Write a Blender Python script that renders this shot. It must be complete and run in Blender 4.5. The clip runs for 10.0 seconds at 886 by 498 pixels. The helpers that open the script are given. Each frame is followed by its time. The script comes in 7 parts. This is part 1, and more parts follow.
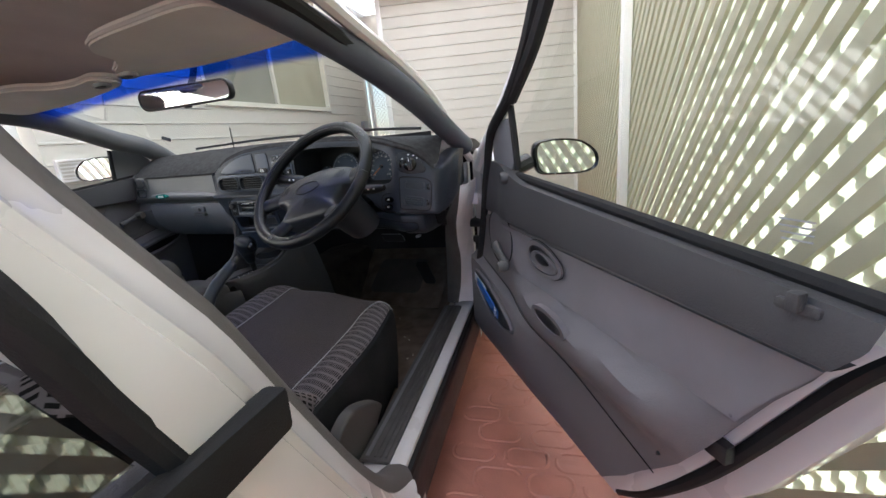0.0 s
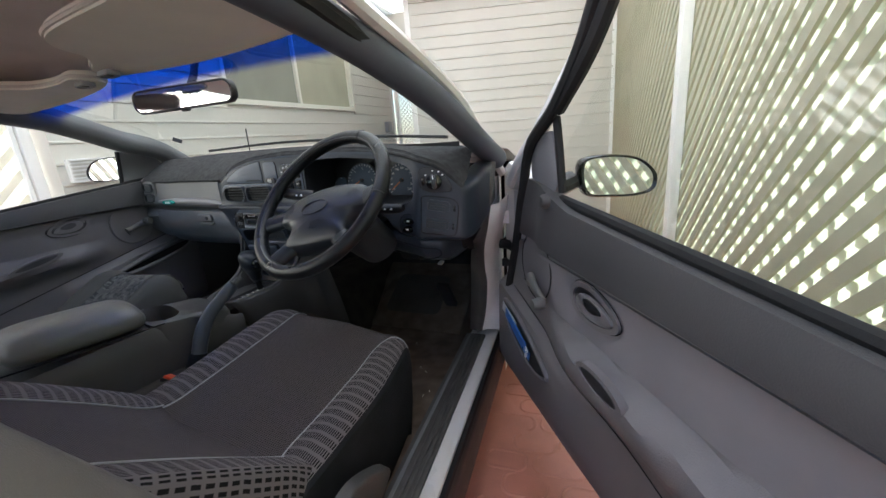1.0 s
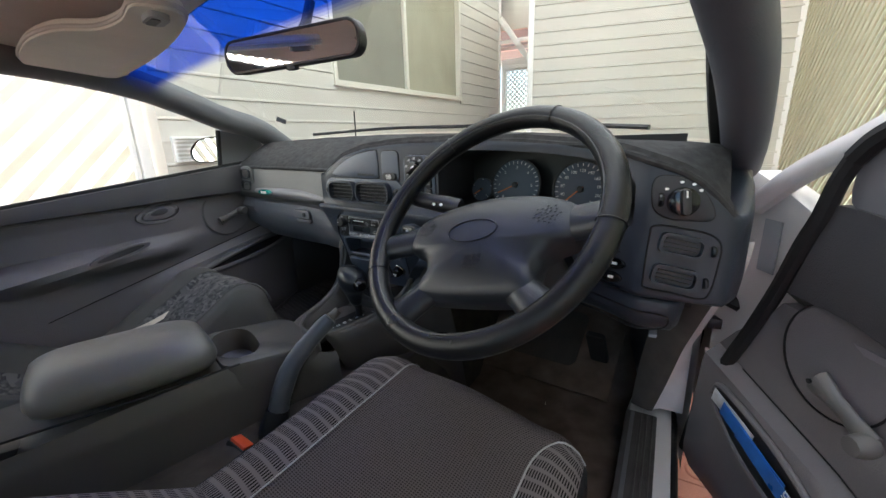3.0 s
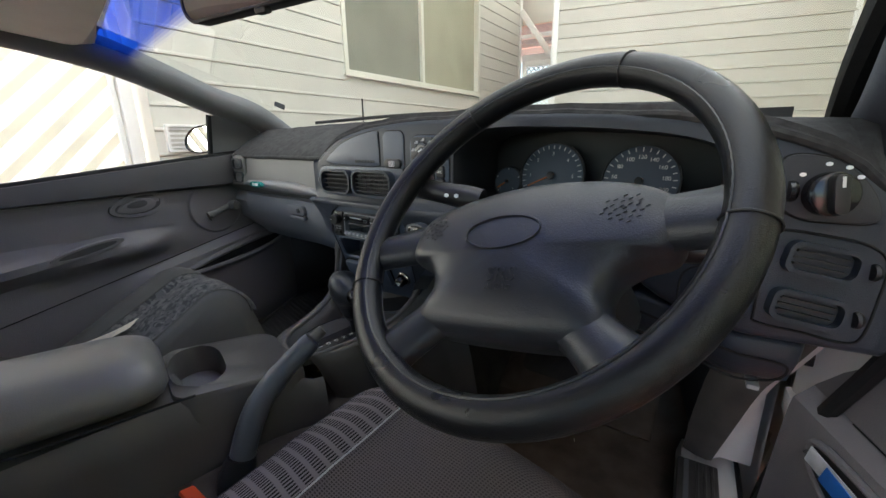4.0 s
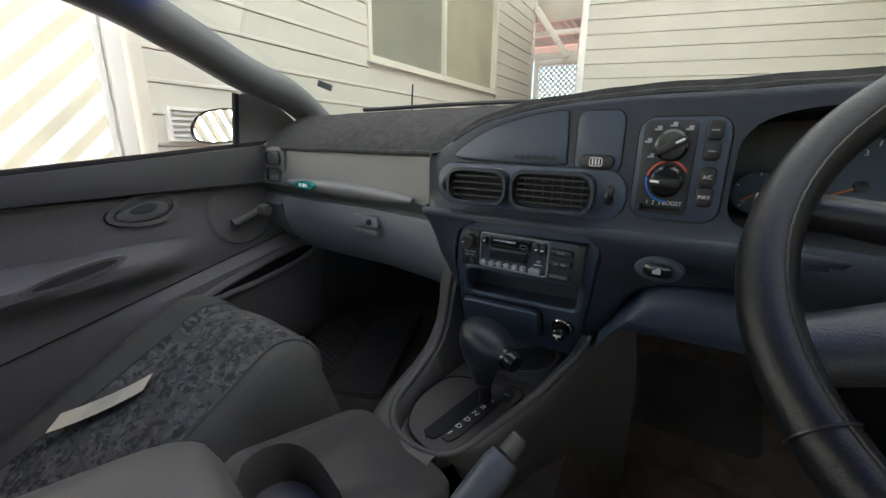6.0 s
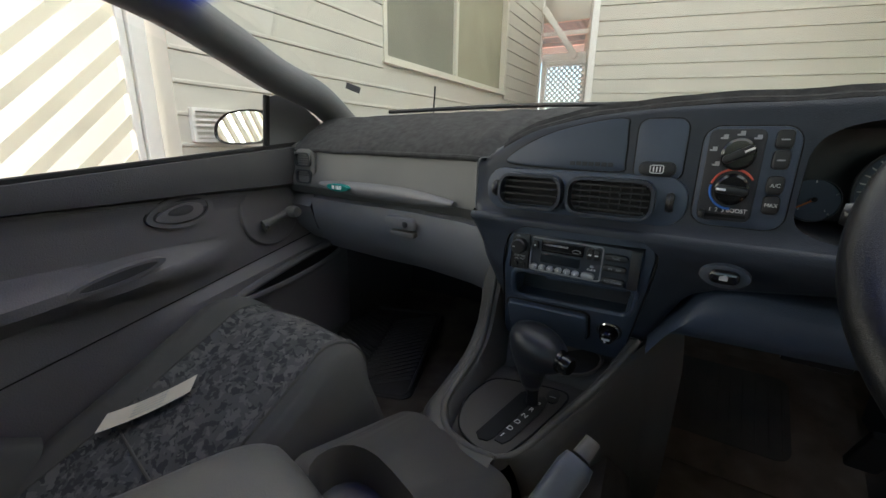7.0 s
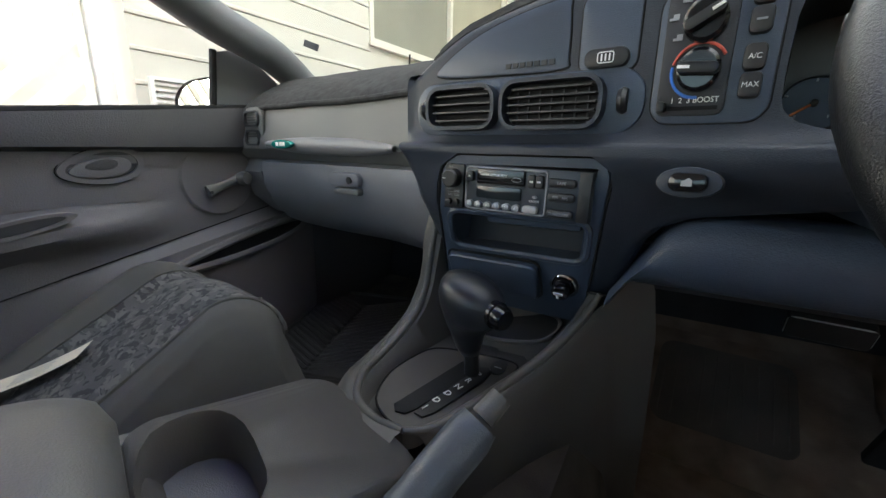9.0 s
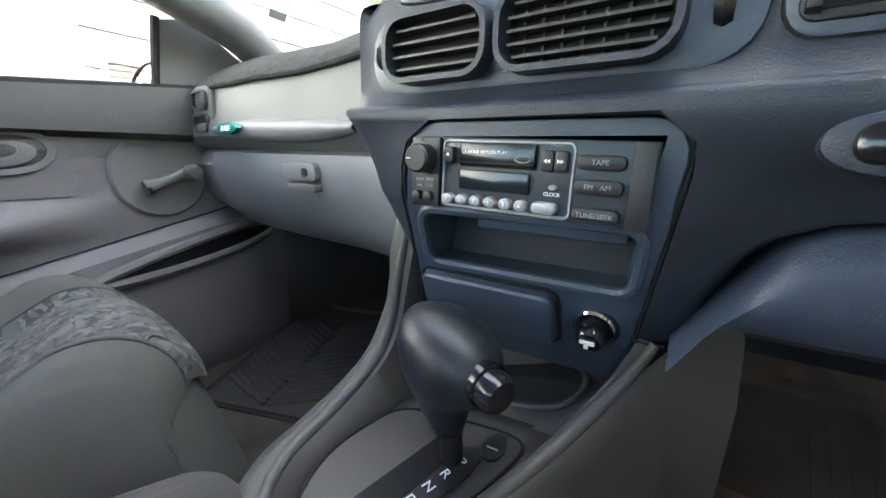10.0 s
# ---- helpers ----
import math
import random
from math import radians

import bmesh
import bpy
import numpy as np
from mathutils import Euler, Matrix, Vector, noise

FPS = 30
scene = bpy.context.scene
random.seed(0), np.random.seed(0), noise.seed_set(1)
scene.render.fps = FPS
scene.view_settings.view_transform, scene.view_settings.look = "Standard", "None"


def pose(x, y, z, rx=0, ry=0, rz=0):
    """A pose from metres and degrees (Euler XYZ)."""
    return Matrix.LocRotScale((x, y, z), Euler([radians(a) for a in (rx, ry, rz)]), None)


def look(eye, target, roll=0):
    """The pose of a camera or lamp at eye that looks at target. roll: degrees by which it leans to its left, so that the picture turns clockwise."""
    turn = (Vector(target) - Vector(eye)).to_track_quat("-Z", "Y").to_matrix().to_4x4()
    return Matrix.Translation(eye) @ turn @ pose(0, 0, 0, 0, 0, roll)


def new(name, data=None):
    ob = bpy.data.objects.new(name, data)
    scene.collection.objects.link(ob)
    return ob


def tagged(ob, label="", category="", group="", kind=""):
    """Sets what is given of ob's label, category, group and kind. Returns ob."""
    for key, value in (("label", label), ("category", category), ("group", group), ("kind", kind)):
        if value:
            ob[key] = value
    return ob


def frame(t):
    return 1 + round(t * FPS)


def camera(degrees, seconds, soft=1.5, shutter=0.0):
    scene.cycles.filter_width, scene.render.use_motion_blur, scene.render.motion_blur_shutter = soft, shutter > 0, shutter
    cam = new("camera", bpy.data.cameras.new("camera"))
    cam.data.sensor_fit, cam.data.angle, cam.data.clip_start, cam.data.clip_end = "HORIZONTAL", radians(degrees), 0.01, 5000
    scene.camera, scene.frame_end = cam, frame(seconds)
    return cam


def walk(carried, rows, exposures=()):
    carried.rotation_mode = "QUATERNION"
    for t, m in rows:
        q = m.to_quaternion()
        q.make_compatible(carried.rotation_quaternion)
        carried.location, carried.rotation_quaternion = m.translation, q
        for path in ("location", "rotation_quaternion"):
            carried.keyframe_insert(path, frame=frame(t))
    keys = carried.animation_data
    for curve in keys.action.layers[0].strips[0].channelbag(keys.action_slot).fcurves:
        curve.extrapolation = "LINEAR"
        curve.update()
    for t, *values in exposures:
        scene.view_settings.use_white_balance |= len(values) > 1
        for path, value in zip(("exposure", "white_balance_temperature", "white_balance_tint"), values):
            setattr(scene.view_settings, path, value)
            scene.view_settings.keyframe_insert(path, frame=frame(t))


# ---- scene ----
cam = camera(95.99, 10.0)
# seconds, eye x, y, z, yaw, pitch, lean; the car stands along +y, its middle line at x = 0, the ground at z = 0
ROWS = [
    (0.0, 1.0515, -1.2185, 1.0418, 15.365, -15.846, -5.660),
    (0.5, 1.0502, -1.1651, 1.0245, 15.776, -15.897, -6.085),
    (1.0, 0.9944, -1.0457, 1.0748, 18.388, -15.642, -4.423),
    (1.5, 0.9513, -0.9776, 1.1141, 24.054, -15.480, -2.183),
    (2.0, 0.8533, -0.8776, 1.0753, 28.493, -15.301, -2.269),
    (2.5, 0.7449, -0.8197, 1.0756, 28.779, -15.683, -2.150),
    (4.0, 0.5718, -0.5994, 1.0238, 31.600, -15.254, -0.965),
    (4.5, 0.5457, -0.5705, 1.0077, 30.152, -15.344, -1.083),
    (5.0, 0.4320, -0.5679, 0.9841, 29.183, -14.920, -0.255),
    (5.5, 0.3005, -0.5493, 0.9873, 28.155, -14.786, 0.371),
    (6.0, 0.1764, -0.5196, 1.0039, 28.136, -14.998, 0.770),
    (7.5, 0.1105, -0.5844, 1.0117, 28.070, -15.123, 1.056),
    (8.0, 0.1305, -0.5946, 0.9861, 28.096, -14.670, 1.223),
    (8.5, 0.1611, -0.5367, 0.9361, 28.883, -14.414, 0.873),
    (9.0, 0.1772, -0.4362, 0.8996, 29.575, -13.992, 0.961),
    (9.5, 0.1587, -0.3296, 0.8580, 30.341, -13.300, 1.033),
    (10.0, 0.1201, -0.2720, 0.8697, 30.308, -13.229, 1.309),
]
walk(cam, [(t, pose(x, y, z, 90 + pitch, 0, yaw) @ pose(0, 0, 0, 0, 0, lean)) for t, x, y, z, yaw, pitch, lean in ROWS], [(0,1.95,6300,11),(1,1.95,6300,7),(1.5,2.05,6350,7),(2.0,2.12,6400,9),(2.7,2.2,6500,7),(4.5,2.05,6700,6),(5.5,2.18,6800,6),(6.4,1.76,6800,5),(7.5,1.64,6850,5),(8.8,2.15,6750,5),(10,3.65,6500,3)])

# ---- world and light ----
world = bpy.data.worlds.new("daylight")
scene.world = world
world.use_nodes = True
wn = world.node_tree
sky = wn.nodes.new("ShaderNodeTexSky")
sky.sky_type = "NISHITA"
sky.sun_disc = False
sky.sun_elevation = radians(42)
sky.sun_rotation = radians(74)
wn.links.new(sky.outputs[0], wn.nodes["Background"].inputs[0])
wn.nodes["Background"].inputs[1].default_value = 0.15
sun = new("sun", bpy.data.lights.new("sun", "SUN"))
sun.data.energy = 5.0
sun.data.angle = radians(0.6)
sun.data.color = (1.0, 0.95, 0.86)
sun.matrix_world = look((5.0, 1.43, 4.68), (0, 0, 0))


# ---- small mesh tools ----
def mesh_from(name, bm, mat, smooth=35):
    me = bpy.data.meshes.new(name)
    bmesh.ops.recalc_face_normals(bm, faces=bm.faces[:])
    bm.to_mesh(me)
    bm.free()
    if smooth:
        me.shade_smooth()
        me.set_sharp_from_angle(angle=radians(smooth))
    me.materials.append(mat)
    return me


def part(name, bm, mat, parent, label="", smooth=35):
    ob = new(name, mesh_from(name, bm, mat, smooth))
    ob.parent = parent
    if label:
        ob["label"] = label
    return ob


def thing(name, label, category, m=None, group="", kind=""):
    ob = new(name)
    ob.empty_display_size = 0.05
    if m is not None:
        ob.matrix_world = m
    return tagged(ob, label, category, group, kind)


def solo(name, bm, mat, label, category, kind="", group="", smooth=35, m=None):
    ob = new(name, mesh_from(name, bm, mat, smooth))
    if m is not None:
        ob.matrix_world = m
    return tagged(ob, label, category, group, kind)


def box(x0, x1, y0, y1, z0, z1, bevel=0.0, seg=2, bm=None, m=None):
    own = bmesh.new()
    bmesh.ops.create_cube(own, size=1)
    for v in own.verts:
        v.co = Vector((x0 + (v.co.x + 0.5) * (x1 - x0), y0 + (v.co.y + 0.5) * (y1 - y0), z0 + (v.co.z + 0.5) * (z1 - z0)))
    if bevel:
        bmesh.ops.bevel(own, geom=own.edges[:], offset=bevel, segments=seg, affect="EDGES", profile=0.6)
    if m is not None:
        own.transform(m)
    return own if bm is None else merge(bm, own)


def merge(bm, other):
    me = bpy.data.meshes.new("tmp")
    other.to_mesh(me)
    other.free()
    bm.from_mesh(me)
    bpy.data.meshes.remove(me)
    return bm


def grid(rows, close_u=False, close_v=False, cap=False):
    """A skin over rows of points; rows and columns may close on themselves."""
    bm = bmesh.new()
    vs = [[bm.verts.new(p) for p in r] for r in rows]
    n, k = len(vs), len(vs[0])
    for i in range(n if close_v else n - 1):
        for j in range(k if close_u else k - 1):
            quad = (vs[i][j], vs[i][(j + 1) % k], vs[(i + 1) % n][(j + 1) % k], vs[(i + 1) % n][j])
            if len(set(quad)) == 4:
                bm.faces.new(quad)
    if cap:
        bm.faces.new(vs[0])
        bm.faces.new(vs[-1][::-1])
    return bm


def smooth_path(pts, steps=6, closed=False):
    """Catmull-Rom through the points."""
    pts = [Vector(p) for p in pts]
    n, out = len(pts), []
    for i in range(n if closed else n - 1):
        if closed:
            a, b, c, d = (pts[(i + k) % n] for k in (-1, 0, 1, 2))
        else:
            b, c = pts[i], pts[i + 1]
            a = pts[i - 1] if i else b * 2 - c
            d = pts[i + 2] if i + 2 < n else c * 2 - b
        for s in range(steps):
            t = s / steps
            out.append(0.5 * (2 * b + (c - a) * t + (2 * a - 5 * b + 4 * c - d) * t * t + (3 * b - 3 * c + d - a) * t ** 3))
    if not closed:
        out.append(pts[-1])
    return out


def tube(pts, r, seg=10, closed=False, flat=1.0, up=(0, 0, 1), bm=None):
    """A round bar along points; r is one radius or one a point."""
    pts = [Vector(p) for p in pts]
    n = len(pts)
    rows = []
    for i, p in enumerate(pts):
        a = pts[(i - 1) % n] if closed or i else p
        b = pts[(i + 1) % n] if closed or i < n - 1 else p
        t = (b - a).normalized()
        side = t.cross(Vector(up))
        side = side.normalized() if side.length > 1e-4 else t.orthogonal().normalized()
        top = side.cross(t).normalized()
        q = r[i] if isinstance(r, (list, tuple)) else r
        rows.append([p + side * math.cos(a2) * q + top * math.sin(a2) * q * flat for a2 in [math.tau * k / seg for k in range(seg)]])
    own = grid(rows, close_u=True, close_v=closed, cap=not closed)
    return own if bm is None else merge(bm, own)


def prism(outline, y0, y1, bevel=0.0, seg=2, bm=None, m=None):
    """An outline in x and z, given a depth from y0 to y1."""
    own = bmesh.new()
    front = [own.verts.new((p[0], y0, p[1])) for p in outline]
    f = own.faces.new(front)
    ext = bmesh.ops.extrude_face_region(own, geom=[f])
    bmesh.ops.translate(own, vec=(0, y1 - y0, 0), verts=[v for v in ext["geom"] if isinstance(v, bmesh.types.BMVert)])
    if bevel:
        rim = [e for e in own.edges if all(abs(v.co.y - y0) < 1e-6 for v in e.verts)]
        bmesh.ops.bevel(own, geom=rim, offset=bevel, segments=seg, affect="EDGES", profile=0.6)
    if m is not None:
        own.transform(m)
    return own if bm is None else merge(bm, own)


def round_rect(w, h, r, cx=0.0, cz=0.0, n=5):
    out = []
    for sx, sz, a0 in ((1, 1, 0), (-1, 1, 90), (-1, -1, 180), (1, -1, 270)):
        for k in range(n + 1):
            a = radians(a0 + 90 * k / n)
            out.append((cx + sx * (w / 2 - r) + r * math.cos(a), cz + sz * (h / 2 - r) + r * math.sin(a)))
    return out


def oval(w, h, cx=0.0, cz=0.0, n=28):
    return [(cx + w / 2 * math.cos(math.tau * k / n), cz + h / 2 * math.sin(math.tau * k / n)) for k in range(n)]


def ring(outer, inner, y0, y1, bevel=0.0, bm=None, m=None):
    """A flat frame between two outlines of equally many points."""
    rows = [[(x, y1, z) for x, z in outer], [(x, y0 + bevel, z) for x, z in outer]]
    if bevel:
        cx = sum(p[0] for p in outer) / len(outer)
        cz = sum(p[1] for p in outer) / len(outer)
        rows.append([(x + (cx - x) * 0.02, y0, z + (cz - z) * 0.02) for x, z in outer])
    rows += [[(x, y0, z) for x, z in inner], [(x, y1, z) for x, z in inner]]
    own = grid(rows, close_u=True)
    if m is not None:
        own.transform(m)
    return own if bm is None else merge(bm, own)


def turned(profile, seg=24, bm=None, m=None):
    """A solid turned about the local y axis; the profile gives radius and y."""
    rows = [[(max(r, 1e-4) * math.cos(math.tau * k / seg), y, max(r, 1e-4) * math.sin(math.tau * k / seg)) for k in range(seg)] for r, y in profile]
    own = grid(rows, close_u=True, cap=True)
    if m is not None:
        own.transform(m)
    return own if bm is None else merge(bm, own)


def lettering(name, text, size, mat, parent, m, label=""):
    cu = bpy.data.curves.new("txt", "FONT")
    cu.body, cu.size, cu.align_x, cu.align_y, cu.extrude = text, size, "CENTER", "CENTER", 0.0003
    tmp = new("txt", cu)
    me = bpy.data.meshes.new_from_object(tmp)
    bpy.data.objects.remove(tmp)
    me.transform(m @ pose(0, 0, 0, 90, 0, 0))
    me.materials.clear()
    me.materials.append(mat)
    ob = new(name, me)
    ob.parent = parent
    if label:
        ob["label"] = label
    return ob


# ---- materials ----
def material(name, color, rough=0.6, metal=0.0, vary=0.12, scale=6.0, bump=0.0, bump_scale=300.0, spec=0.5, coat=0.0, rough_vary=0.1, detail=6.0):
    mat = bpy.data.materials.new(name)
    mat.use_nodes = True
    nt = mat.node_tree
    bsdf = nt.nodes["Principled BSDF"]
    co = nt.nodes.new("ShaderNodeTexCoord")
    big = nt.nodes.new("ShaderNodeTexNoise")
    big.inputs["Scale"].default_value, big.inputs["Detail"].default_value = scale, detail
    nt.links.new(co.outputs["Object"], big.inputs["Vector"])
    fine = nt.nodes.new("ShaderNodeTexNoise")
    fine.inputs["Scale"].default_value, fine.inputs["Detail"].default_value = bump_scale, 3.0
    nt.links.new(co.outputs["Object"], fine.inputs["Vector"])
    ramp = nt.nodes.new("ShaderNodeValToRGB")
    ramp.color_ramp.elements[0].position, ramp.color_ramp.elements[1].position = 0.3, 0.7
    ramp.color_ramp.elements[0].color = (*[c * (1 - vary) for c in color], 1)
    ramp.color_ramp.elements[1].color = (*[min(1, c * (1 + vary)) for c in color], 1)
    nt.links.new(big.outputs[0], ramp.inputs[0])
    nt.links.new(ramp.outputs[0], bsdf.inputs["Base Color"])
    mr = nt.nodes.new("ShaderNodeMapRange")
    mr.inputs["To Min"].default_value, mr.inputs["To Max"].default_value = max(0.02, rough - rough_vary), min(1, rough + rough_vary)
    nt.links.new(big.outputs[0], mr.inputs["Value"])
    nt.links.new(mr.outputs[0], bsdf.inputs["Roughness"])
    bsdf.inputs["Metallic"].default_value = metal
    bsdf.inputs["Specular IOR Level"].default_value = spec
    bsdf.inputs["Coat Weight"].default_value = coat
    if bump:
        bp = nt.nodes.new("ShaderNodeBump")
        bp.inputs["Strength"].default_value, bp.inputs["Distance"].default_value = min(1.0, bump * 1.7), 0.001
        nt.links.new(fine.outputs[0], bp.inputs["Height"])
        nt.links.new(bp.outputs[0], bsdf.inputs["Normal"])
    return mat


def node_of(mat, kind):
    return next(n for n in mat.node_tree.nodes if n.bl_idname == kind)


def cloth_weave(name, dark, light, width, height, gap, rough=0.95, wobble=0.004):
    """Knitted cloth: rows of dark slits between lighter threads."""
    mat = material(name, dark, rough, vary=0.2, scale=30, bump=0.5, bump_scale=900, spec=0.2)
    nt = mat.node_tree
    bsdf = nt.nodes["Principled BSDF"]
    co = node_of(mat, "ShaderNodeTexCoord")
    wob = nt.nodes.new("ShaderNodeTexNoise")
    wob.inputs["Scale"].default_value = 55
    nt.links.new(co.outputs["UV"], wob.inputs["Vector"])
    add = nt.nodes.new("ShaderNodeVectorMath")
    add.operation = "MULTIPLY_ADD"
    add.inputs[1].default_value = (wobble,) * 3
    nt.links.new(wob.outputs["Color"], add.inputs[0])
    nt.links.new(co.outputs["UV"], add.inputs[2])
    brick = nt.nodes.new("ShaderNodeTexBrick")
    brick.offset = 0.0
    brick.inputs["Color1"].default_value = (*dark, 1)
    brick.inputs["Color2"].default_value = (*[c * 0.7 for c in dark], 1)
    brick.inputs["Mortar"].default_value = (*light, 1)
    brick.inputs["Scale"].default_value = 1.0
    brick.inputs["Brick Width"].default_value = width
    brick.inputs["Row Height"].default_value = height
    brick.inputs["Mortar Size"].default_value = gap
    brick.inputs["Mortar Smooth"].default_value = 0.3
    nt.links.new(add.outputs[0], brick.inputs["Vector"])
    nt.links.new(brick.outputs["Color"], bsdf.inputs["Base Color"])
    return mat


def slit_cloth(name, dark, light, pitch=0.0046, row=0.0225, share=0.66):
    """Open knit: dark slits along the cloth in bands, with plain bars between the bands."""
    mat = material(name, light, 0.95, vary=0.15, scale=30, bump=0.5, bump_scale=900, spec=0.2)
    nt = mat.node_tree
    bsdf = nt.nodes["Principled BSDF"]
    co = node_of(mat, "ShaderNodeTexCoord")
    wob = nt.nodes.new("ShaderNodeTexNoise")
    wob.inputs["Scale"].default_value = 40
    nt.links.new(co.outputs["UV"], wob.inputs["Vector"])
    add = nt.nodes.new("ShaderNodeVectorMath")
    add.operation = "MULTIPLY_ADD"
    add.inputs[1].default_value = (0.0015, 0.003, 0.0)
    nt.links.new(wob.outputs["Color"], add.inputs[0])
    nt.links.new(co.outputs["UV"], add.inputs[2])
    axes = nt.nodes.new("ShaderNodeSeparateXYZ")
    nt.links.new(add.outputs[0], axes.inputs[0])
    waves = []
    for axis, step, part_ in ((0, pitch, 0.5), (1, row, share)):
        div = nt.nodes.new("ShaderNodeMath")
        div.operation = "DIVIDE"
        div.inputs[1].default_value = step
        nt.links.new(axes.outputs[axis], div.inputs[0])
        tri = nt.nodes.new("ShaderNodeMath")
        tri.operation = "PINGPONG"
        tri.inputs[1].default_value = 0.5
        nt.links.new(div.outputs[0], tri.inputs[0])
        edge_ = nt.nodes.new("ShaderNodeMapRange")
        edge_.inputs["From Min"].default_value = part_ / 2 + 0.04
        edge_.inputs["From Max"].default_value = part_ / 2 - 0.04
        nt.links.new(tri.outputs[0], edge_.inputs["Value"])
        waves.append(edge_)
    both = nt.nodes.new("ShaderNodeMath")
    both.operation = "MULTIPLY"
    nt.links.new(waves[0].outputs[0], both.inputs[0])
    nt.links.new(waves[1].outputs[0], both.inputs[1])
    mx = nt.nodes.new("ShaderNodeMix")
    mx.data_type = "RGBA"
    nt.links.new(both.outputs[0], mx.inputs["Factor"])
    mx.inputs["A"].default_value = (*light, 1)
    mx.inputs["B"].default_value = (*dark, 1)
    nt.links.new(mx.outputs["Result"], bsdf.inputs["Base Color"])
    return mat


def leaf_cloth(name, base, dark, light, scale=55):
    """Printed velour: scattered leaf-like flecks, darker and lighter than the ground."""
    mat = material(name, base, 0.95, vary=0.15, scale=18, bump=0.35, bump_scale=1200, spec=0.15)
    nt = mat.node_tree
    bsdf = nt.nodes["Principled BSDF"]
    co = node_of(mat, "ShaderNodeTexCoord")
    ramp0 = node_of(mat, "ShaderNodeValToRGB")
    col = ramp0.outputs[0]
    for tone, sc, off, share in ((dark, scale, 0.0, 0.36), (light, scale * 0.9, 3.7, 0.24)):
        mp = nt.nodes.new("ShaderNodeMapping")
        mp.inputs["Location"].default_value = (off, off * 0.6, 0)
        mp.inputs["Rotation"].default_value = (0, 0, 0.7 + off)
        mp.inputs["Scale"].default_value = (1.0, 1.7, 1.0)
        bend = nt.nodes.new("ShaderNodeTexNoise")
        bend.inputs["Scale"].default_value = scale * 0.8
        nt.links.new(co.outputs["UV"], bend.inputs["Vector"])
        sway = nt.nodes.new("ShaderNodeVectorMath")
        sway.operation = "MULTIPLY_ADD"
        sway.inputs[1].default_value = (0.02, 0.02, 0.0)
        nt.links.new(bend.outputs["Color"], sway.inputs[0])
        nt.links.new(co.outputs["UV"], sway.inputs[2])
        nt.links.new(sway.outputs[0], mp.inputs["Vector"])
        vo = nt.nodes.new("ShaderNodeTexVoronoi")
        vo.inputs["Scale"].default_value = sc
        vo.distance = "MANHATTAN"
        nt.links.new(mp.outputs[0], vo.inputs["Vector"])
        sep = nt.nodes.new("ShaderNodeSeparateColor")
        nt.links.new(vo.outputs["Color"], sep.inputs[0])
        st = nt.nodes.new("ShaderNodeMath")
        st.operation = "LESS_THAN"
        st.inputs[1].default_value = share
        nt.links.new(sep.outputs[0], st.inputs[0])
        mx = nt.nodes.new("ShaderNodeMix")
        mx.data_type = "RGBA"
        nt.links.new(st.outputs[0], mx.inputs["Factor"])
        nt.links.new(col, mx.inputs["A"])
        mx.inputs["B"].default_value = (*tone, 1)
        col = mx.outputs["Result"]
    nt.links.new(col, bsdf.inputs["Base Color"])
    return mat


def pane_glass(name, tint=(0.97, 0.99, 0.98), gloss=1.0):
    """A thin pane: what lies behind shows through, with a clear reflection that grows at a slant."""
    mat = bpy.data.materials.new(name)
    mat.use_nodes = True
    nt = mat.node_tree
    nt.nodes.remove(nt.nodes["Principled BSDF"])
    clear = nt.nodes.new("ShaderNodeBsdfTransparent")
    clear.inputs[0].default_value = (*tint, 1)
    shine = nt.nodes.new("ShaderNodeBsdfGlossy")
    shine.inputs["Roughness"].default_value = 0.02
    lw = nt.nodes.new("ShaderNodeLayerWeight")
    lw.inputs[0].default_value = 0.5
    power = nt.nodes.new("ShaderNodeMath")
    power.operation = "POWER"
    power.inputs[1].default_value = 5.0
    nt.links.new(lw.outputs["Facing"], power.inputs[0])
    amount = nt.nodes.new("ShaderNodeMapRange")
    amount.inputs["To Min"].default_value, amount.inputs["To Max"].default_value = 0.045 * gloss, 0.9
    nt.links.new(power.outputs[0], amount.inputs["Value"])
    mix = nt.nodes.new("ShaderNodeMixShader")
    nt.links.new(amount.outputs[0], mix.inputs[0])
    nt.links.new(clear.outputs[0], mix.inputs[1])
    nt.links.new(shine.outputs[0], mix.inputs[2])
    nt.links.new(mix.outputs[0], nt.nodes["Material Output"].inputs[0])
    return mat


paint_white = material("white_car_paint", (0.62, 0.595, 0.59), 0.28, vary=0.02, scale=3, coat=0.6, rough_vary=0.04)
paint_edge = material("white_paint_dusty", (0.66, 0.64, 0.65), 0.45, vary=0.08, scale=12)
vinyl_dark = material("dark_grained_vinyl", (0.030, 0.032, 0.038), 0.5, vary=0.1, scale=8, bump=0.25, bump_scale=800, rough_vary=0.08, spec=0.35)
# darker copy of the stack vinyl, with the shade on the pod painted in
vinyl_pod = material("shaded_slate_grained_vinyl", (0.027, 0.033, 0.046), 0.36, vary=0.08, scale=7, bump=0.25, bump_scale=800, rough_vary=0.07, spec=0.33)
# blue cast of reflected sky is put into this base colour
vinyl_stack = material("skylit_blue_grained_vinyl", (0.044, 0.060, 0.092), 0.36, vary=0.08, scale=7, bump=0.16, bump_scale=900, rough_vary=0.07)
vinyl_mid = material("grey_grained_vinyl", (0.106, 0.104, 0.101), 0.55, vary=0.06, scale=8, bump=0.25, bump_scale=700)
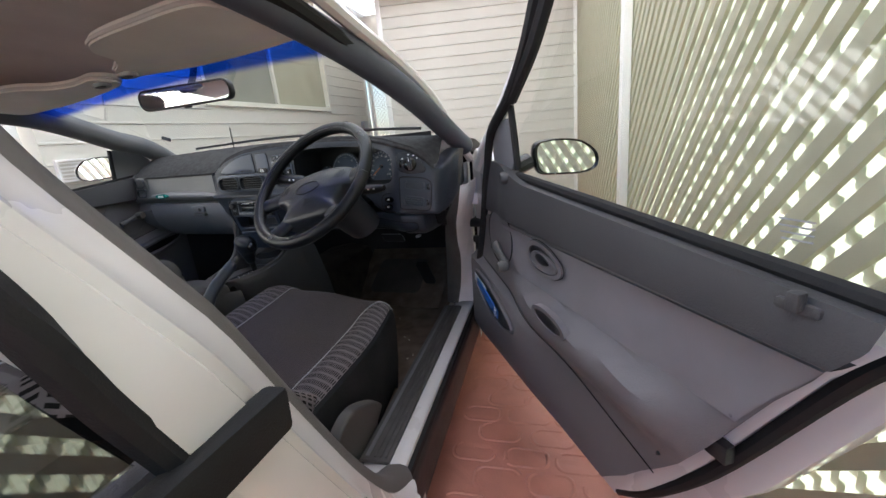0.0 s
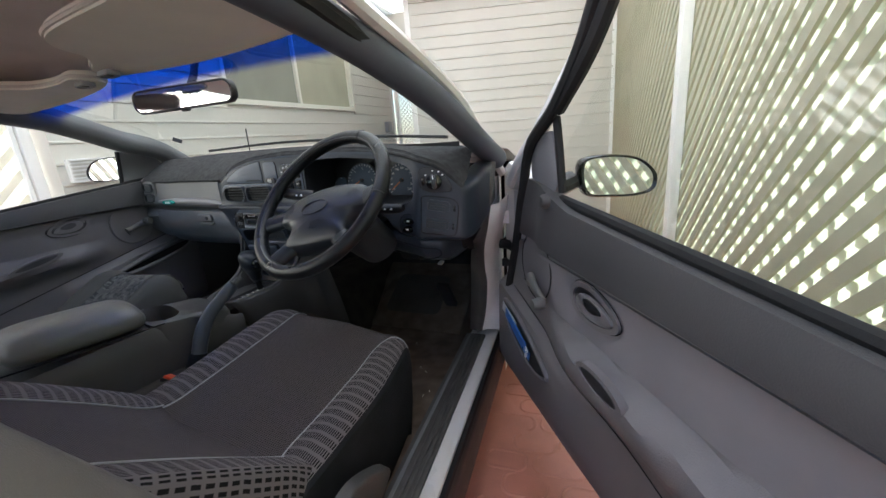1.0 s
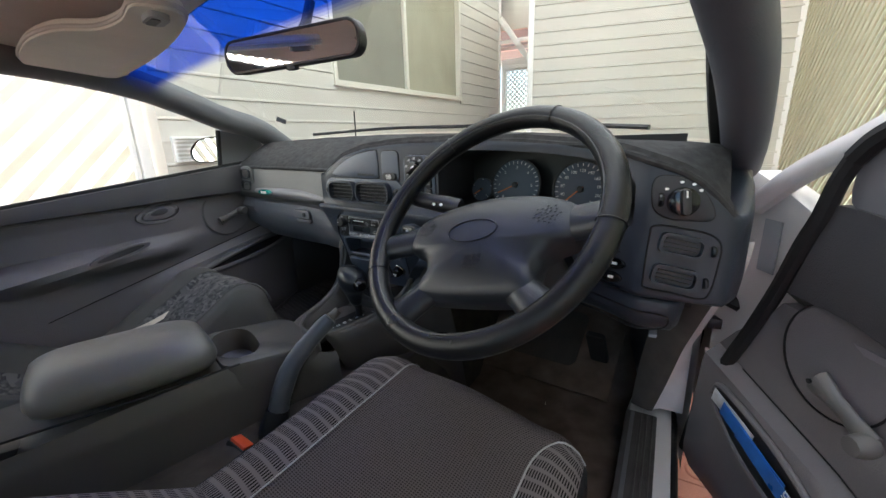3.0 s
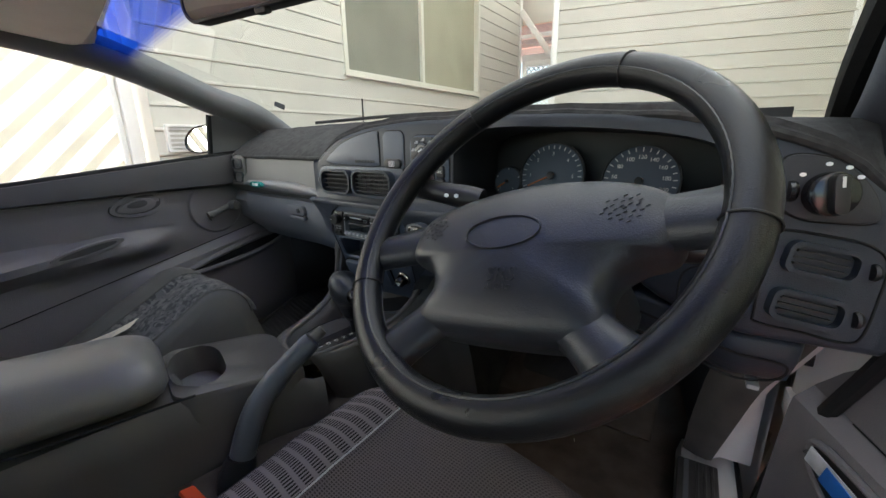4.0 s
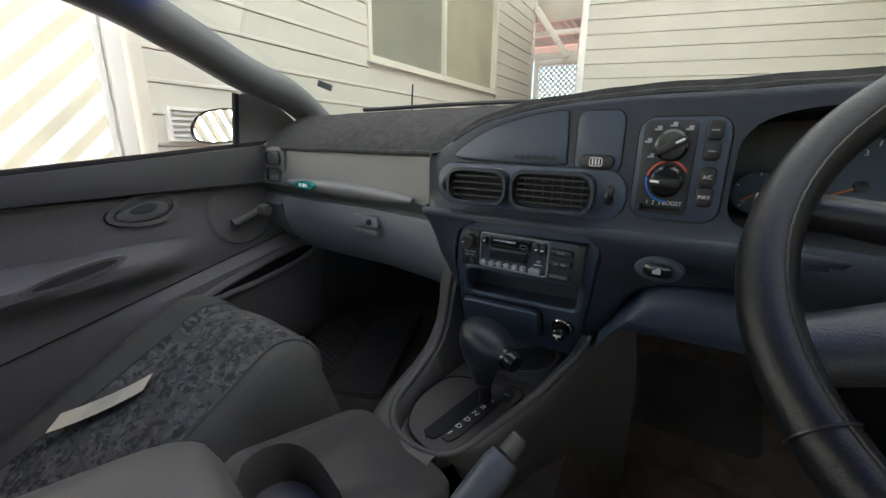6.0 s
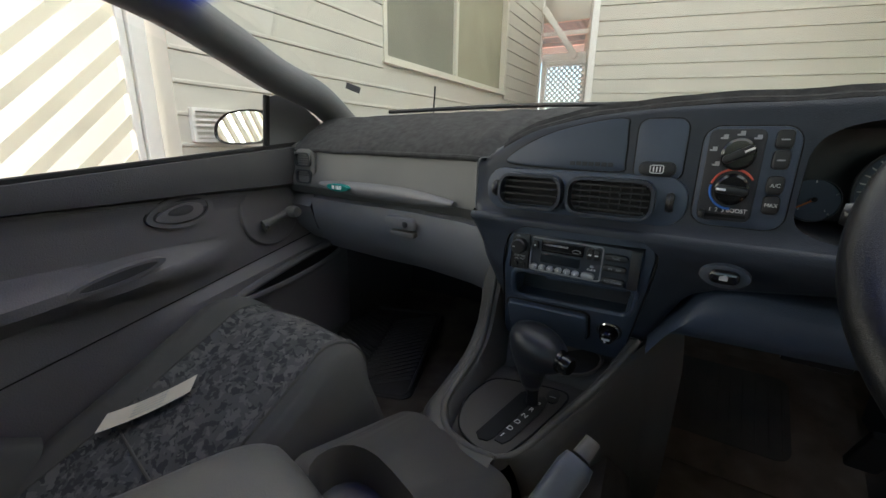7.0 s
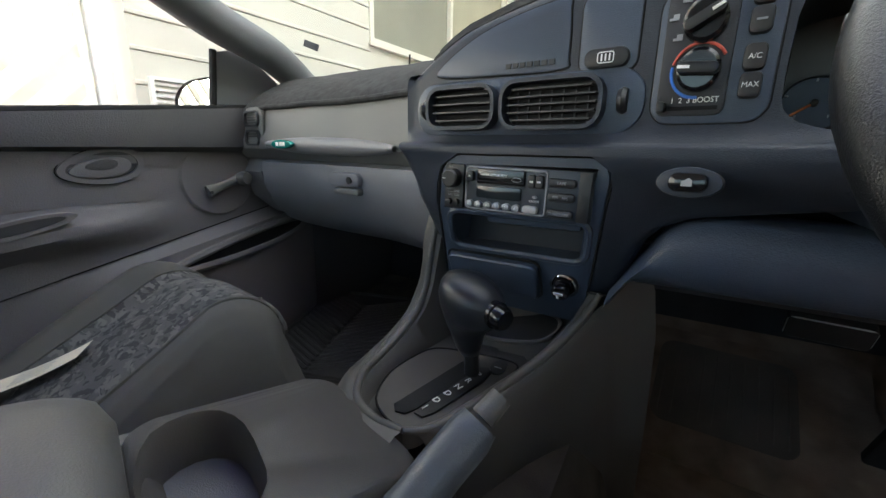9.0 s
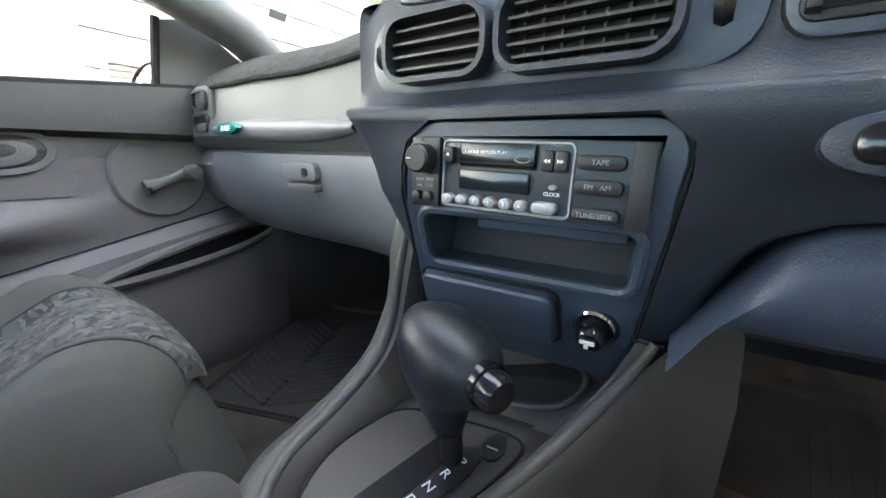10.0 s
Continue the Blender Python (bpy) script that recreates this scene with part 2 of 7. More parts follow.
# dark blue shading of the knee panel is held in its colour
vinyl_knee = material("blue_shaded_knee_vinyl", (0.042, 0.058, 0.092), 0.45, vary=0.06, scale=8, bump=0.3, bump_scale=600)
vinyl_light = material("pale_grey_vinyl", (0.145, 0.145, 0.158), 0.55, vary=0.06, scale=8, bump=0.2, bump_scale=700)
strip_silver = material("pale_silver_trim", (0.160, 0.154, 0.163), 0.45, vary=0.04, scale=9, bump=0.1, bump_scale=700)
door_dark = material("charcoal_door_vinyl", (0.046, 0.045, 0.049), 0.55, vary=0.08, scale=6, bump=0.5, bump_scale=420)
door_grey = material("mauve_grey_door_vinyl", (0.138, 0.130, 0.137), 0.55, vary=0.06, scale=6, bump=0.5, bump_scale=420)
door_cloth = material("grey_door_cloth", (0.205, 0.196, 0.212), 0.85, vary=0.07, scale=9, bump=0.4, bump_scale=1500, spec=0.2)
plate_brown = material("brown_grey_plate_plastic", (0.048, 0.044, 0.041), 0.5, vary=0.08, scale=9, bump=0.2, bump_scale=800)
scuff_grey = material("scuffed_sill_plastic", (0.062, 0.058, 0.055), 0.5, vary=0.25, scale=25, bump=0.3, bump_scale=500)
heel_rubber = material("worn_heel_pad_rubber", (0.060, 0.048, 0.040), 0.8, vary=0.25, scale=12, bump=0.4, bump_scale=400)
console_grey = material("console_grey_plastic", (0.066, 0.062, 0.058), 0.5, vary=0.07, scale=9, bump=0.2, bump_scale=800)
lever_slate = material("slate_lever_plastic", (0.058, 0.066, 0.080), 0.36, vary=0.06, scale=9, bump=0.15, bump_scale=800)
lid_grey = material("armrest_lid_vinyl", (0.118, 0.115, 0.103), 0.42, vary=0.06, scale=7, bump=0.2, bump_scale=700)
black_plastic = material("black_plastic", (0.012, 0.012, 0.014), 0.4, vary=0.2, scale=20, bump=0.1, bump_scale=900)
black_gloss = material("glossy_black_plastic", (0.01, 0.01, 0.012), 0.15, vary=0.2, scale=20, rough_vary=0.04)
black_rubber = material("black_rubber", (0.010, 0.010, 0.011), 0.7, vary=0.2, scale=15, bump=0.2, bump_scale=500, spec=0.3)
# near black for joints, and for shade painted into vent throats and hollows
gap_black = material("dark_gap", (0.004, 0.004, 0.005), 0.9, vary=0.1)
leather = material("black_leather_cover", (0.008, 0.0085, 0.010), 0.30, vary=0.15, scale=14, bump=0.22, bump_scale=1100, rough_vary=0.08, spec=0.3)
hub_vinyl = material("navy_black_hub_vinyl", (0.019, 0.021, 0.026), 0.34, vary=0.1, scale=9, bump=0.2, bump_scale=700, rough_vary=0.07, spec=0.35)
# darker copy of the carpet below, with the shade away from the door painted in
carpet_shaded = material("shaded_carpet", (0.060, 0.052, 0.045), 1.0, vary=0.35, scale=14, bump=1.0, bump_scale=450, spec=0.1)
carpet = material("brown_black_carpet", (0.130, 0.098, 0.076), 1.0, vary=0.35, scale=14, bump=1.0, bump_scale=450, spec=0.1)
felt = material("charcoal_felt_dash_mat", (0.045, 0.045, 0.047), 1.0, vary=0.28, scale=60, bump=1.0, bump_scale=260, spec=0.1)
mat_rubber = material("black_rubber_mat", (0.026, 0.025, 0.025), 0.6, vary=0.2, scale=12, bump=0.2, bump_scale=300)
headlining = material("grey_headlining_cloth", (0.56, 0.54, 0.515), 0.95, vary=0.05, scale=10, bump=0.35, bump_scale=1200, spec=0.15)
visor_cloth = material("beige_grey_visor_cloth", (0.70, 0.69, 0.63), 0.9, vary=0.05, scale=8, bump=0.3, bump_scale=1100, spec=0.15)
pillar_taupe = material("taupe_pillar_plastic", (0.1, 0.09, 0.083), 0.6, vary=0.06, scale=8, bump=0.2, bump_scale=800)
pillar_blue = material("blue_grey_pillar_plastic", (0.072, 0.082, 0.105), 0.55, vary=0.06, scale=8, bump=0.2, bump_scale=800)
pillar_grey = material("grey_pillar_plastic", (0.13, 0.135, 0.145), 0.6, vary=0.06, scale=8, bump=0.2, bump_scale=800)
mesh_dark = cloth_weave("dark_mesh_cloth", (0.046, 0.039, 0.039), (0.116, 0.100, 0.101), 0.005, 0.0042, 0.0011, wobble=0.0004)
mesh_stripe = slit_cloth("slit_mesh_cloth", (0.010, 0.009, 0.009), (0.168, 0.148, 0.152))
seat_black = material("black_seat_cloth", (0.02, 0.02, 0.022), 0.95, vary=0.2, scale=15, bump=0.5, bump_scale=900, spec=0.15)
piping_mat = material("silver_piping", (0.36, 0.355, 0.36), 0.6, vary=0.1, scale=60)
seat_grey = material("plain_grey_velour", (0.080, 0.079, 0.074), 0.95, vary=0.1, scale=12, bump=0.4, bump_scale=1300, spec=0.2)
seat_leaf = leaf_cloth("leaf_print_velour", (0.084, 0.084, 0.083), (0.046, 0.046, 0.049), (0.122, 0.121, 0.116), 78)
chrome = material("chrome", (0.75, 0.75, 0.76), 0.15, metal=1.0, vary=0.03, scale=10, rough_vary=0.04)
silver_plastic = material("grey_metallic_plastic", (0.3, 0.31, 0.33), 0.4, metal=0.3, vary=0.05, scale=12)
print_white = material("white_print", (0.8, 0.8, 0.8), 0.5, vary=0.03)
print_dim = material("faded_grey_print", (0.3, 0.31, 0.33), 0.5, vary=0.05)
print_red = material("red_print", (0.55, 0.09, 0.06), 0.5, vary=0.05)
print_blue = material("blue_print", (0.03, 0.16, 0.6), 0.5, vary=0.05)
badge_teal = material("teal_badge", (0.01, 0.2, 0.18), 0.25, vary=0.05)
needle_orange = material("orange_needle", (0.7, 0.2, 0.05), 0.5, vary=0.05)
buckle_red = material("red_buckle_button", (0.65, 0.07, 0.02), 0.4, vary=0.05)
paper_mat = material("cream_paper", (0.62, 0.56, 0.45), 0.9, vary=0.06, scale=20)
blue_print = material("blue_glossy_print", (0.02, 0.12, 0.42), 0.3, vary=0.3, scale=25)
pale_print = material("pale_glossy_print", (0.5, 0.52, 0.55), 0.35, vary=0.25, scale=30)
dial_face = material("blue_grey_dial_face", (0.085, 0.11, 0.15), 0.6, vary=0.05)
display_dark = material("dark_display", (0.012, 0.016, 0.02), 0.12, vary=0.1, rough_vary=0.03)
radio_face = material("radio_face_plastic", (0.035, 0.042, 0.055), 0.35, vary=0.08, scale=15)
mirror_glass = material("mirror", (0.9, 0.92, 0.93), 0.02, metal=1.0, vary=0.01, rough_vary=0.01)
weatherboard = material("cream_weatherboard", (0.57, 0.55, 0.49), 0.6, vary=0.04, scale=3, bump=0.15, bump_scale=120)
frame_white = material("white_frame_paint", (0.8, 0.79, 0.76), 0.45, vary=0.03, scale=5)
frame_cream = material("cream_frame_paint", (0.66, 0.64, 0.56), 0.45, vary=0.03, scale=5)
lattice_cream = material("cream_lattice_paint", (0.72, 0.69, 0.6), 0.6, vary=0.06, scale=9)
window_dark = material("curtained_window", (0.24, 0.24, 0.195), 0.08, vary=0.15, scale=2.5, rough_vary=0.02)
curtain = material("beige_curtain", (0.36, 0.345, 0.255), 0.8, vary=0.12, scale=4)
roof_white = material("white_roof_sheet", (0.75, 0.74, 0.7), 0.5, vary=0.05, scale=2)
clear_glass = pane_glass("clear_window_glass")
rear_glass = pane_glass("tinted_rear_glass", (0.45, 0.5, 0.47), 5.0)
screen_glass = pane_glass("rear_screen_glass", (0.8, 0.84, 0.83))
shield_glass = pane_glass("windscreen_glass", (0.93, 0.97, 0.95))
blue_glass = pane_glass("blue_tinted_sunband", (0.008, 0.09, 0.8))
blue_fades = [pane_glass("fading_blue_sunband", tuple(a * (1 - t) + b * t for a, b in zip((0.97, 0.99, 0.98), (0.008, 0.09, 0.8)))) for t in (0.12, 0.32, 0.54, 0.74, 0.9)]


def stamped_concrete():
    mat = material("red_stamped_concrete", (0.58, 0.24, 0.18), 0.36, vary=0.16, scale=5, bump=1.0, bump_scale=170, rough_vary=0.12)
    nt = mat.node_tree
    bsdf = nt.nodes["Principled BSDF"]
    co = node_of(mat, "ShaderNodeTexCoord")
    bp = node_of(mat, "ShaderNodeBump")
    vo = nt.nodes.new("ShaderNodeTexVoronoi")
    vo.feature = "DISTANCE_TO_EDGE"
    vo.inputs["Scale"].default_value = 7.0
    nt.links.new(co.outputs["Object"], vo.inputs["Vector"])
    mr = nt.nodes.new("ShaderNodeMapRange")
    mr.inputs["From Max"].default_value = 0.12
    nt.links.new(vo.outputs["Distance"], mr.inputs["Value"])
    b2 = nt.nodes.new("ShaderNodeBump")
    b2.inputs["Strength"].default_value, b2.inputs["Distance"].default_value = 0.25, 0.005
    nt.links.new(mr.outputs[0], b2.inputs["Height"])
    nt.links.new(bp.outputs[0], b2.inputs["Normal"])
    nt.links.new(b2.outputs[0], bsdf.inputs["Normal"])
    return mat


red_ground = stamped_concrete()


# ---- the yard: ground, house, screens ----
bm = bmesh.new()
bmesh.ops.create_grid(bm, x_segments=8, y_segments=8, size=60)
solo("ground", bm, red_ground, "red stamped concrete driveway with curved relief", "ground", "structure", smooth=0)


def relief():
    """Raised outlines of rounded stamped stones beside the car, broken here and there."""
    rnd = random.Random(4)
    verts, faces = [], []
    for i in range(6):
        for j in range(34):
            cx, cy = 0.80 + 0.165 * i + 0.08 * (j % 2) + rnd.uniform(-0.012, 0.012), -1.7 + 0.098 * j + rnd.uniform(-0.008, 0.008)
            w, h = rnd.uniform(0.135, 0.16), rnd.uniform(0.072, 0.086)
            loop = round_rect(w, h, rnd.uniform(0.028, 0.036), n=5)
            first, count = rnd.randrange(len(loop)), int(len(loop) * rnd.uniform(0.62, 1.0))
            base = len(verts)
            for k in range(count):
                x, y = loop[(first + k) % len(loop)]
                d = math.hypot(x, y)
                for dr, z in ((-0.0065, 0.0005), (-0.002, 0.0045), (0.002, 0.0045), (0.0065, 0.0005)):
                    verts.append((cx + x * (1 + dr / d), cy + y * (1 + dr / d), z))
            for k in range(count - 1):
                for q in range(3):
                    b = base + 4 * k + q
                    faces.append((b, b + 1, b + 5, b + 4))
    me = bpy.data.meshes.new("stamped_relief")
    me.from_pydata(verts, [], faces)
    me.materials.append(red_ground)
    me.shade_smooth()
    return tagged(new("stamped_relief", me), "raised rounded stone outlines in the red concrete", "ground relief", kind="stuff")


relief()


def boards(parent, length, z0, z1, pitch, skips=()):
    """Lapped boards along local x, each with a rounded lower lip; skips are (x0, x1, z0, z1) openings."""
    n = int((z1 - z0) / pitch)
    made = {}
    for i in range(n):
        a = z0 + i * pitch
        spans = [(0.0, length)]
        for sx0, sx1, sz0, sz1 in skips:
            if a + pitch > sz0 and a < sz1:
                spans = [(0.0, sx0), (sx1, length)]
        for x0, x1 in spans:
            key = (round(x0, 3), round(x1, 3))
            if key not in made:
                h = pitch
                prof = [(0.0, 0.0), (-0.011, 0.0), (-0.013, 0.002), (-0.013, 0.010), (-0.0105, 0.014), (-0.0085, h * 0.97), (-0.006, h * 0.985), (0.0, h * 0.985)]
                own = grid([[(x, y, z) for y, z in prof] for x in (x0, x1)], close_u=True, cap=True)
                made[key] = mesh_from("board", own, weatherboard, 20)
            ob = new("board", made[key])
            ob.parent = parent
            ob.location = (0, 0, a)


def lattice(parent, length, z0, z1, pitch, width, both=True, mat=None, thick=0.009):
    """Diagonal slats, clipped to the panel; one layer or two crossing layers."""
    mat = mat or lattice_cream
    height = z1 - z0
    for layer, slope in enumerate((1, -1) if both else (-1,)):
        x = -height if slope > 0 else 0.0
        end = length if slope > 0 else length + height
        while x < end:
            ax, az, bx, bz = x, 0.0, x + slope * height, height
            if slope > 0:
                if ax < 0:
                    az, ax = -ax, 0.0
                if bx > length:
                    bz, bx = bz - (bx - length), length
            else:
                if ax > length:
                    az, ax = ax - length, length
                if bx < 0:
                    bz, bx = bz + bx, 0.0
            run = math.hypot(bx - ax, bz - az)
            if run > width:
                w = width * 0.7071
                y0 = layer * thick
                own = box(0, run, y0, y0 + thick, -width / 2, width / 2)
                own.transform(Matrix.Translation((ax, 0, z0 + az)) @ Matrix.Rotation(-math.atan2(bz - az, bx - ax), 4, "Y"))
                part("slat", own, mat, parent, smooth=0)
            x += pitch


# house wall beside the car, with its window
HOUSE = pose(-1.285, 0.22, 0, 0, 0, 87.7)
house = thing("house", "cream weatherboard house with a sliding window", "house", HOUSE, kind="structure")
HL = 3.6
bm = bmesh.new()
box(0, 1.06, 0.0, 0.12, 0, 2.75, bm=bm)
box(2.67, HL, 0.0, 0.12, 0, 2.75, bm=bm)
box(1.06, 2.67, 0.0, 0.12, 0, 1.43, bm=bm)
box(1.06, 2.67, 0.0, 0.12, 2.45, 2.75, bm=bm)
part("wall", bm, weatherboard, house, smooth=0)
part("side_wall", box(HL - 0.1, HL, 0.12, 4.0, 0, 2.75), weatherboard, house, smooth=0)
part("end_wall", box(0, 0.1, 0.12, 4.0, 0, 2.75), weatherboard, house, smooth=0)
part("roof", prism([(-0.3, 2.75), (HL + 0.35, 2.75), (HL + 0.35, 2.86), (-0.3, 2.86)], -0.35, 4.2), roof_white, house, smooth=0)
win = part("window", ring(round_rect(1.63, 1.06, 0.004, 1.865, 1.94, 1), round_rect(1.575, 1.005, 0.004, 1.865, 1.94, 1), -0.02, 0.06), frame_cream, house, "white aluminium sliding window frame", 0)
part("sill", box(1.04, 2.69, -0.028, 0.02, 1.399, 1.41, 0.003), frame_cream, win)
part("mullion", box(1.820, 1.848, -0.014, 0.04, 1.44, 2.44, 0.003), frame_cream, win)
part("pane", box(1.085, 1.82, 0.012, 0.02, 1.44, 2.44), window_dark, win, "dark reflecting glass pane", 0)
part("pane", box(1.85, 2.645, 0.022, 0.03, 1.44, 2.44), curtain, win, "glass pane over a beige curtain", 0)
boards(house, HL, 0.0, 2.75, 0.098, [(1.05, 2.68, 1.40, 2.47)])
part("corner_trim", box(HL - 0.05, HL + 0.012, -0.016, 0.02, 0, 2.75, 0.003), frame_white, house)
vent = part("wall_vent", ring(round_rect(0.17, 0.11, 0.004, 0.12, 1.05, 1), round_rect(0.15, 0.09, 0.003, 0.12, 1.05, 1), -0.03, 0.0), frame_white, house, "small louvred wall vent", 0)
part("backing", box(0.045, 0.195, -0.012, -0.004, 1.005, 1.095), weatherboard, vent, smooth=0)
for k in range(5):
    part("louvre", box(0.045, 0.195, -0.022, -0.012, 1.01 + k * 0.018, 1.018 + k * 0.018), frame_white, vent, smooth=0)
part("meter_box", box(3.32, 3.42, -0.06, 0.0, 1.18, 1.3, 0.006), silver_plastic, house, "small grey meter box")

# projecting wing ahead of the car
WING = pose(-0.466, 2.78, 0, 0, 0, 11.8)
wing = thing("house_wing", "cream weatherboard wing that closes the carport", "house", WING, kind="structure")
WL = 1.87
part("wall", box(0, WL, 0.0, 0.12, 0, 2.55), weatherboard, wing, smooth=0)
part("side_wall", box(0, 0.12, 0.12, 2.5, 0, 2.55), weatherboard, wing, smooth=0)
boards(wing, WL, 0.0, 2.42, 0.098)
part("corner_trim", box(-0.012, 0.035, -0.018, 0.03, 0, 2.5, 0.003), frame_white, wing)
part("fascia_board", box(-0.5, WL + 0.6, -0.16, -0.13, 2.36, 2.6, 0.004), frame_white, wing)
part("soffit", box(-0.5, WL + 0.6, -0.13, 0.02, 2.42, 2.44), roof_white, wing, smooth=0)
part("gutter", tube([(-0.5, -0.19, 2.58), (WL + 0.6, -0.19, 2.58)], 0.05, 8), frame_white, wing)

def milky(name, share, tint):
    """Corrugated plastic that lets the daylight behind it glow through."""
    mat = material(name, tint, 0.3, vary=0.06, scale=14, bump=0.4, bump_scale=160)
    nt = mat.node_tree
    bsdf = nt.nodes["Principled BSDF"]
    tr = nt.nodes.new("ShaderNodeBsdfTranslucent")
    tr.inputs[0].default_value = (*tint, 1)
    mx = nt.nodes.new("ShaderNodeMixShader")
    mx.inputs[0].default_value = share
    nt.links.new(bsdf.outputs[0], mx.inputs[1])
    nt.links.new(tr.outputs[0], mx.inputs[2])
    nt.links.new(mx.outputs[0], nt.nodes["Material Output"].inputs[0])
    return mat


milky_sheet = milky("milky_green_plastic", 0.42, (0.52, 0.58, 0.47))
roof_milk = milky("milky_roof_plastic", 0.6, (0.86, 0.87, 0.90))

# carport roof of milky sheets on white rafters
croof = thing("carport_roof", "milky plastic carport roof on white timber rafters", "roof", kind="structure")
# sheet added overhead; its reach blocks direct sun and leaves rear sky open
part("roof_sheet", grid([[(-1.27 + 0.0125 * k, y, 2.52 + 0.006 * math.sin(k * math.pi / 2) + 0.02 * (0.0125 * k)) for y in (-2.2, 0.5, 3.9)] for k in range(265)]), roof_milk, croof, "milky corrugated roof sheet", 60)
for y in (-2.1, -1.2, 0.0, 1.2, 2.4):
    part("rafter", box(-1.25, 1.5, y - 0.022, y + 0.022, 2.40, 2.50, 0.003), frame_white, croof)
for x in (-0.6, 0.35, 1.3):
    part("purlin", box(x - 0.02, x + 0.02, -2.2, 2.5, 2.50, 2.515, 0.002), frame_white, croof)

# gate between house and wing
gate = thing("lattice_gate", "white lattice gate between the walls", "gate", pose(-1.12, 3.86, 0, 0, 0, 2))
GW = 0.62
for name, b in (("post", (0, 0.045)), ("post", (GW - 0.045, GW))):
    part(name, box(b[0], b[1], -0.02, 0.025, 0, 1.82, 0.003), frame_white, gate)
part("rail", box(0, GW, -0.02, 0.025, 1.77, 1.82, 0.003), frame_white, gate)
lattice(gate, GW, 0.05, 1.78, 0.052, 0.015, True, frame_white, 0.005)
solo("timber_brace", box(0, 0.58, -0.02, 0.02, -0.028, 0.028, 0.003, m=pose(-1.12, 3.78, 2.29, 0, 53.5, 0)), frame_white, "white diagonal timber brace under the eave", "brace")
solo("eave_beam", box(-1.35, 0.1, 3.80, 3.85, 2.035, 2.075, 0.004), frame_white, "white timber beam above the gate", "beam")
solo("gate_head", box(-1.35, 0.1, 3.86, 3.90, 1.82, 1.89, 0.004), frame_white, "white timber head over the lattice gate", "beam")
solo("eave_fascia", box(-1.5, 0.3, 3.92, 3.96, 2.19, 2.62, 0.004), weatherboard, "cream eave fascia board above the gate", "fascia", "structure")
roof_sheet_grey = material("grey_green_roof_sheet", (0.20, 0.33, 0.36), 0.45, vary=0.08, scale=5)
solo("back_roof", grid([[(-2.6 + 0.02 * k, y, z + 0.009 * math.sin(k * math.pi / 2)) for y, z in ((3.97, 2.26), (5.2, 2.30), (6.6, 2.37))] for k in range(150)]), roof_sheet_grey, "grey-green corrugated roof sheet behind the gate", "roof", "structure", smooth=60)
solo("roof_batten", box(-2.6, 0.4, 5.2, 5.25, 2.24, 2.285, 0.003), frame_white, "white timber batten under the corrugated sheet", "batten")

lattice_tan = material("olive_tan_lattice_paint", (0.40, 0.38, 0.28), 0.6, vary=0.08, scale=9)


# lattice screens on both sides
# tan slats on the left are coloured paler to carry the glare of daylight
lattice_daylit = material("daylit_tan_lattice_paint", (0.84, 0.79, 0.63), 0.6, vary=0.08, scale=9)
left = thing("lattice_screen", "olive-tan diagonal-slat lattice screen, bright daylight put into its pale colour", "lattice", pose(-1.36, 0.17, 0, 0, 0, -91.5), group="lattice screens")
part("post", box(-0.025, 0.02, -0.03, 0.03, 0, 2.4, 0.004), frame_white, left)
part("batten", box(0.026, 0.045, -0.02, 0.02, 0, 2.4, 0.003), frame_white, left)
part("top_rail", box(0, 3.2, -0.02, 0.02, 2.34, 2.4, 0.004), frame_white, left)
lattice(left, 3.2, 0.05, 2.35, 0.105, 0.030, False, lattice_daylit)
right = thing("lattice_screen", "cream crossed-slat lattice screen beside the open door", "lattice", pose(1.36, 3.18, 0, 0, 0, -88.7), group="lattice screens")
for s in (0.0, 2.36, 4.7):
    part("post", box(s - 0.035, s + 0.035, -0.035, 0.0, 0, 2.4, 0.004), frame_white, right)
part("top_rail", box(0, 5.4, -0.03, 0.02, 2.34, 2.4, 0.004), frame_white, right)
back_set = thing("lattice_screen", "olive diagonal slats in front of the milky sheet", "lattice", pose(1.36, 3.18, 0, 0, 0, -88.7) @ pose(5.4, 0.012, 0, 0, 0, 180), group="lattice screens")
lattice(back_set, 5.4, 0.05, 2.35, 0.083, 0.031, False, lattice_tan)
far_set = thing("lattice_screen", "thin olive slats behind the milky sheet", "lattice", pose(1.36, 3.18, 0, 0, 0, -88.7) @ pose(0, 0.068, 0), group="lattice screens")
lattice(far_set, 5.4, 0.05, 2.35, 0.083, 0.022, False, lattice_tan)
sheet = [[(0.004 * k, 0.055 + 0.0028 * math.sin(k * math.pi / 2), z) for z in (0.03, 1.2, 2.36)] for k in range(1351)]
bm = grid(sheet)
solo("corrugated_sheet", bm, milky_sheet, "milky green corrugated plastic sheet behind the slats", "sheet", m=pose(1.36, 3.18, 0, 0, 0, -88.7), smooth=60)


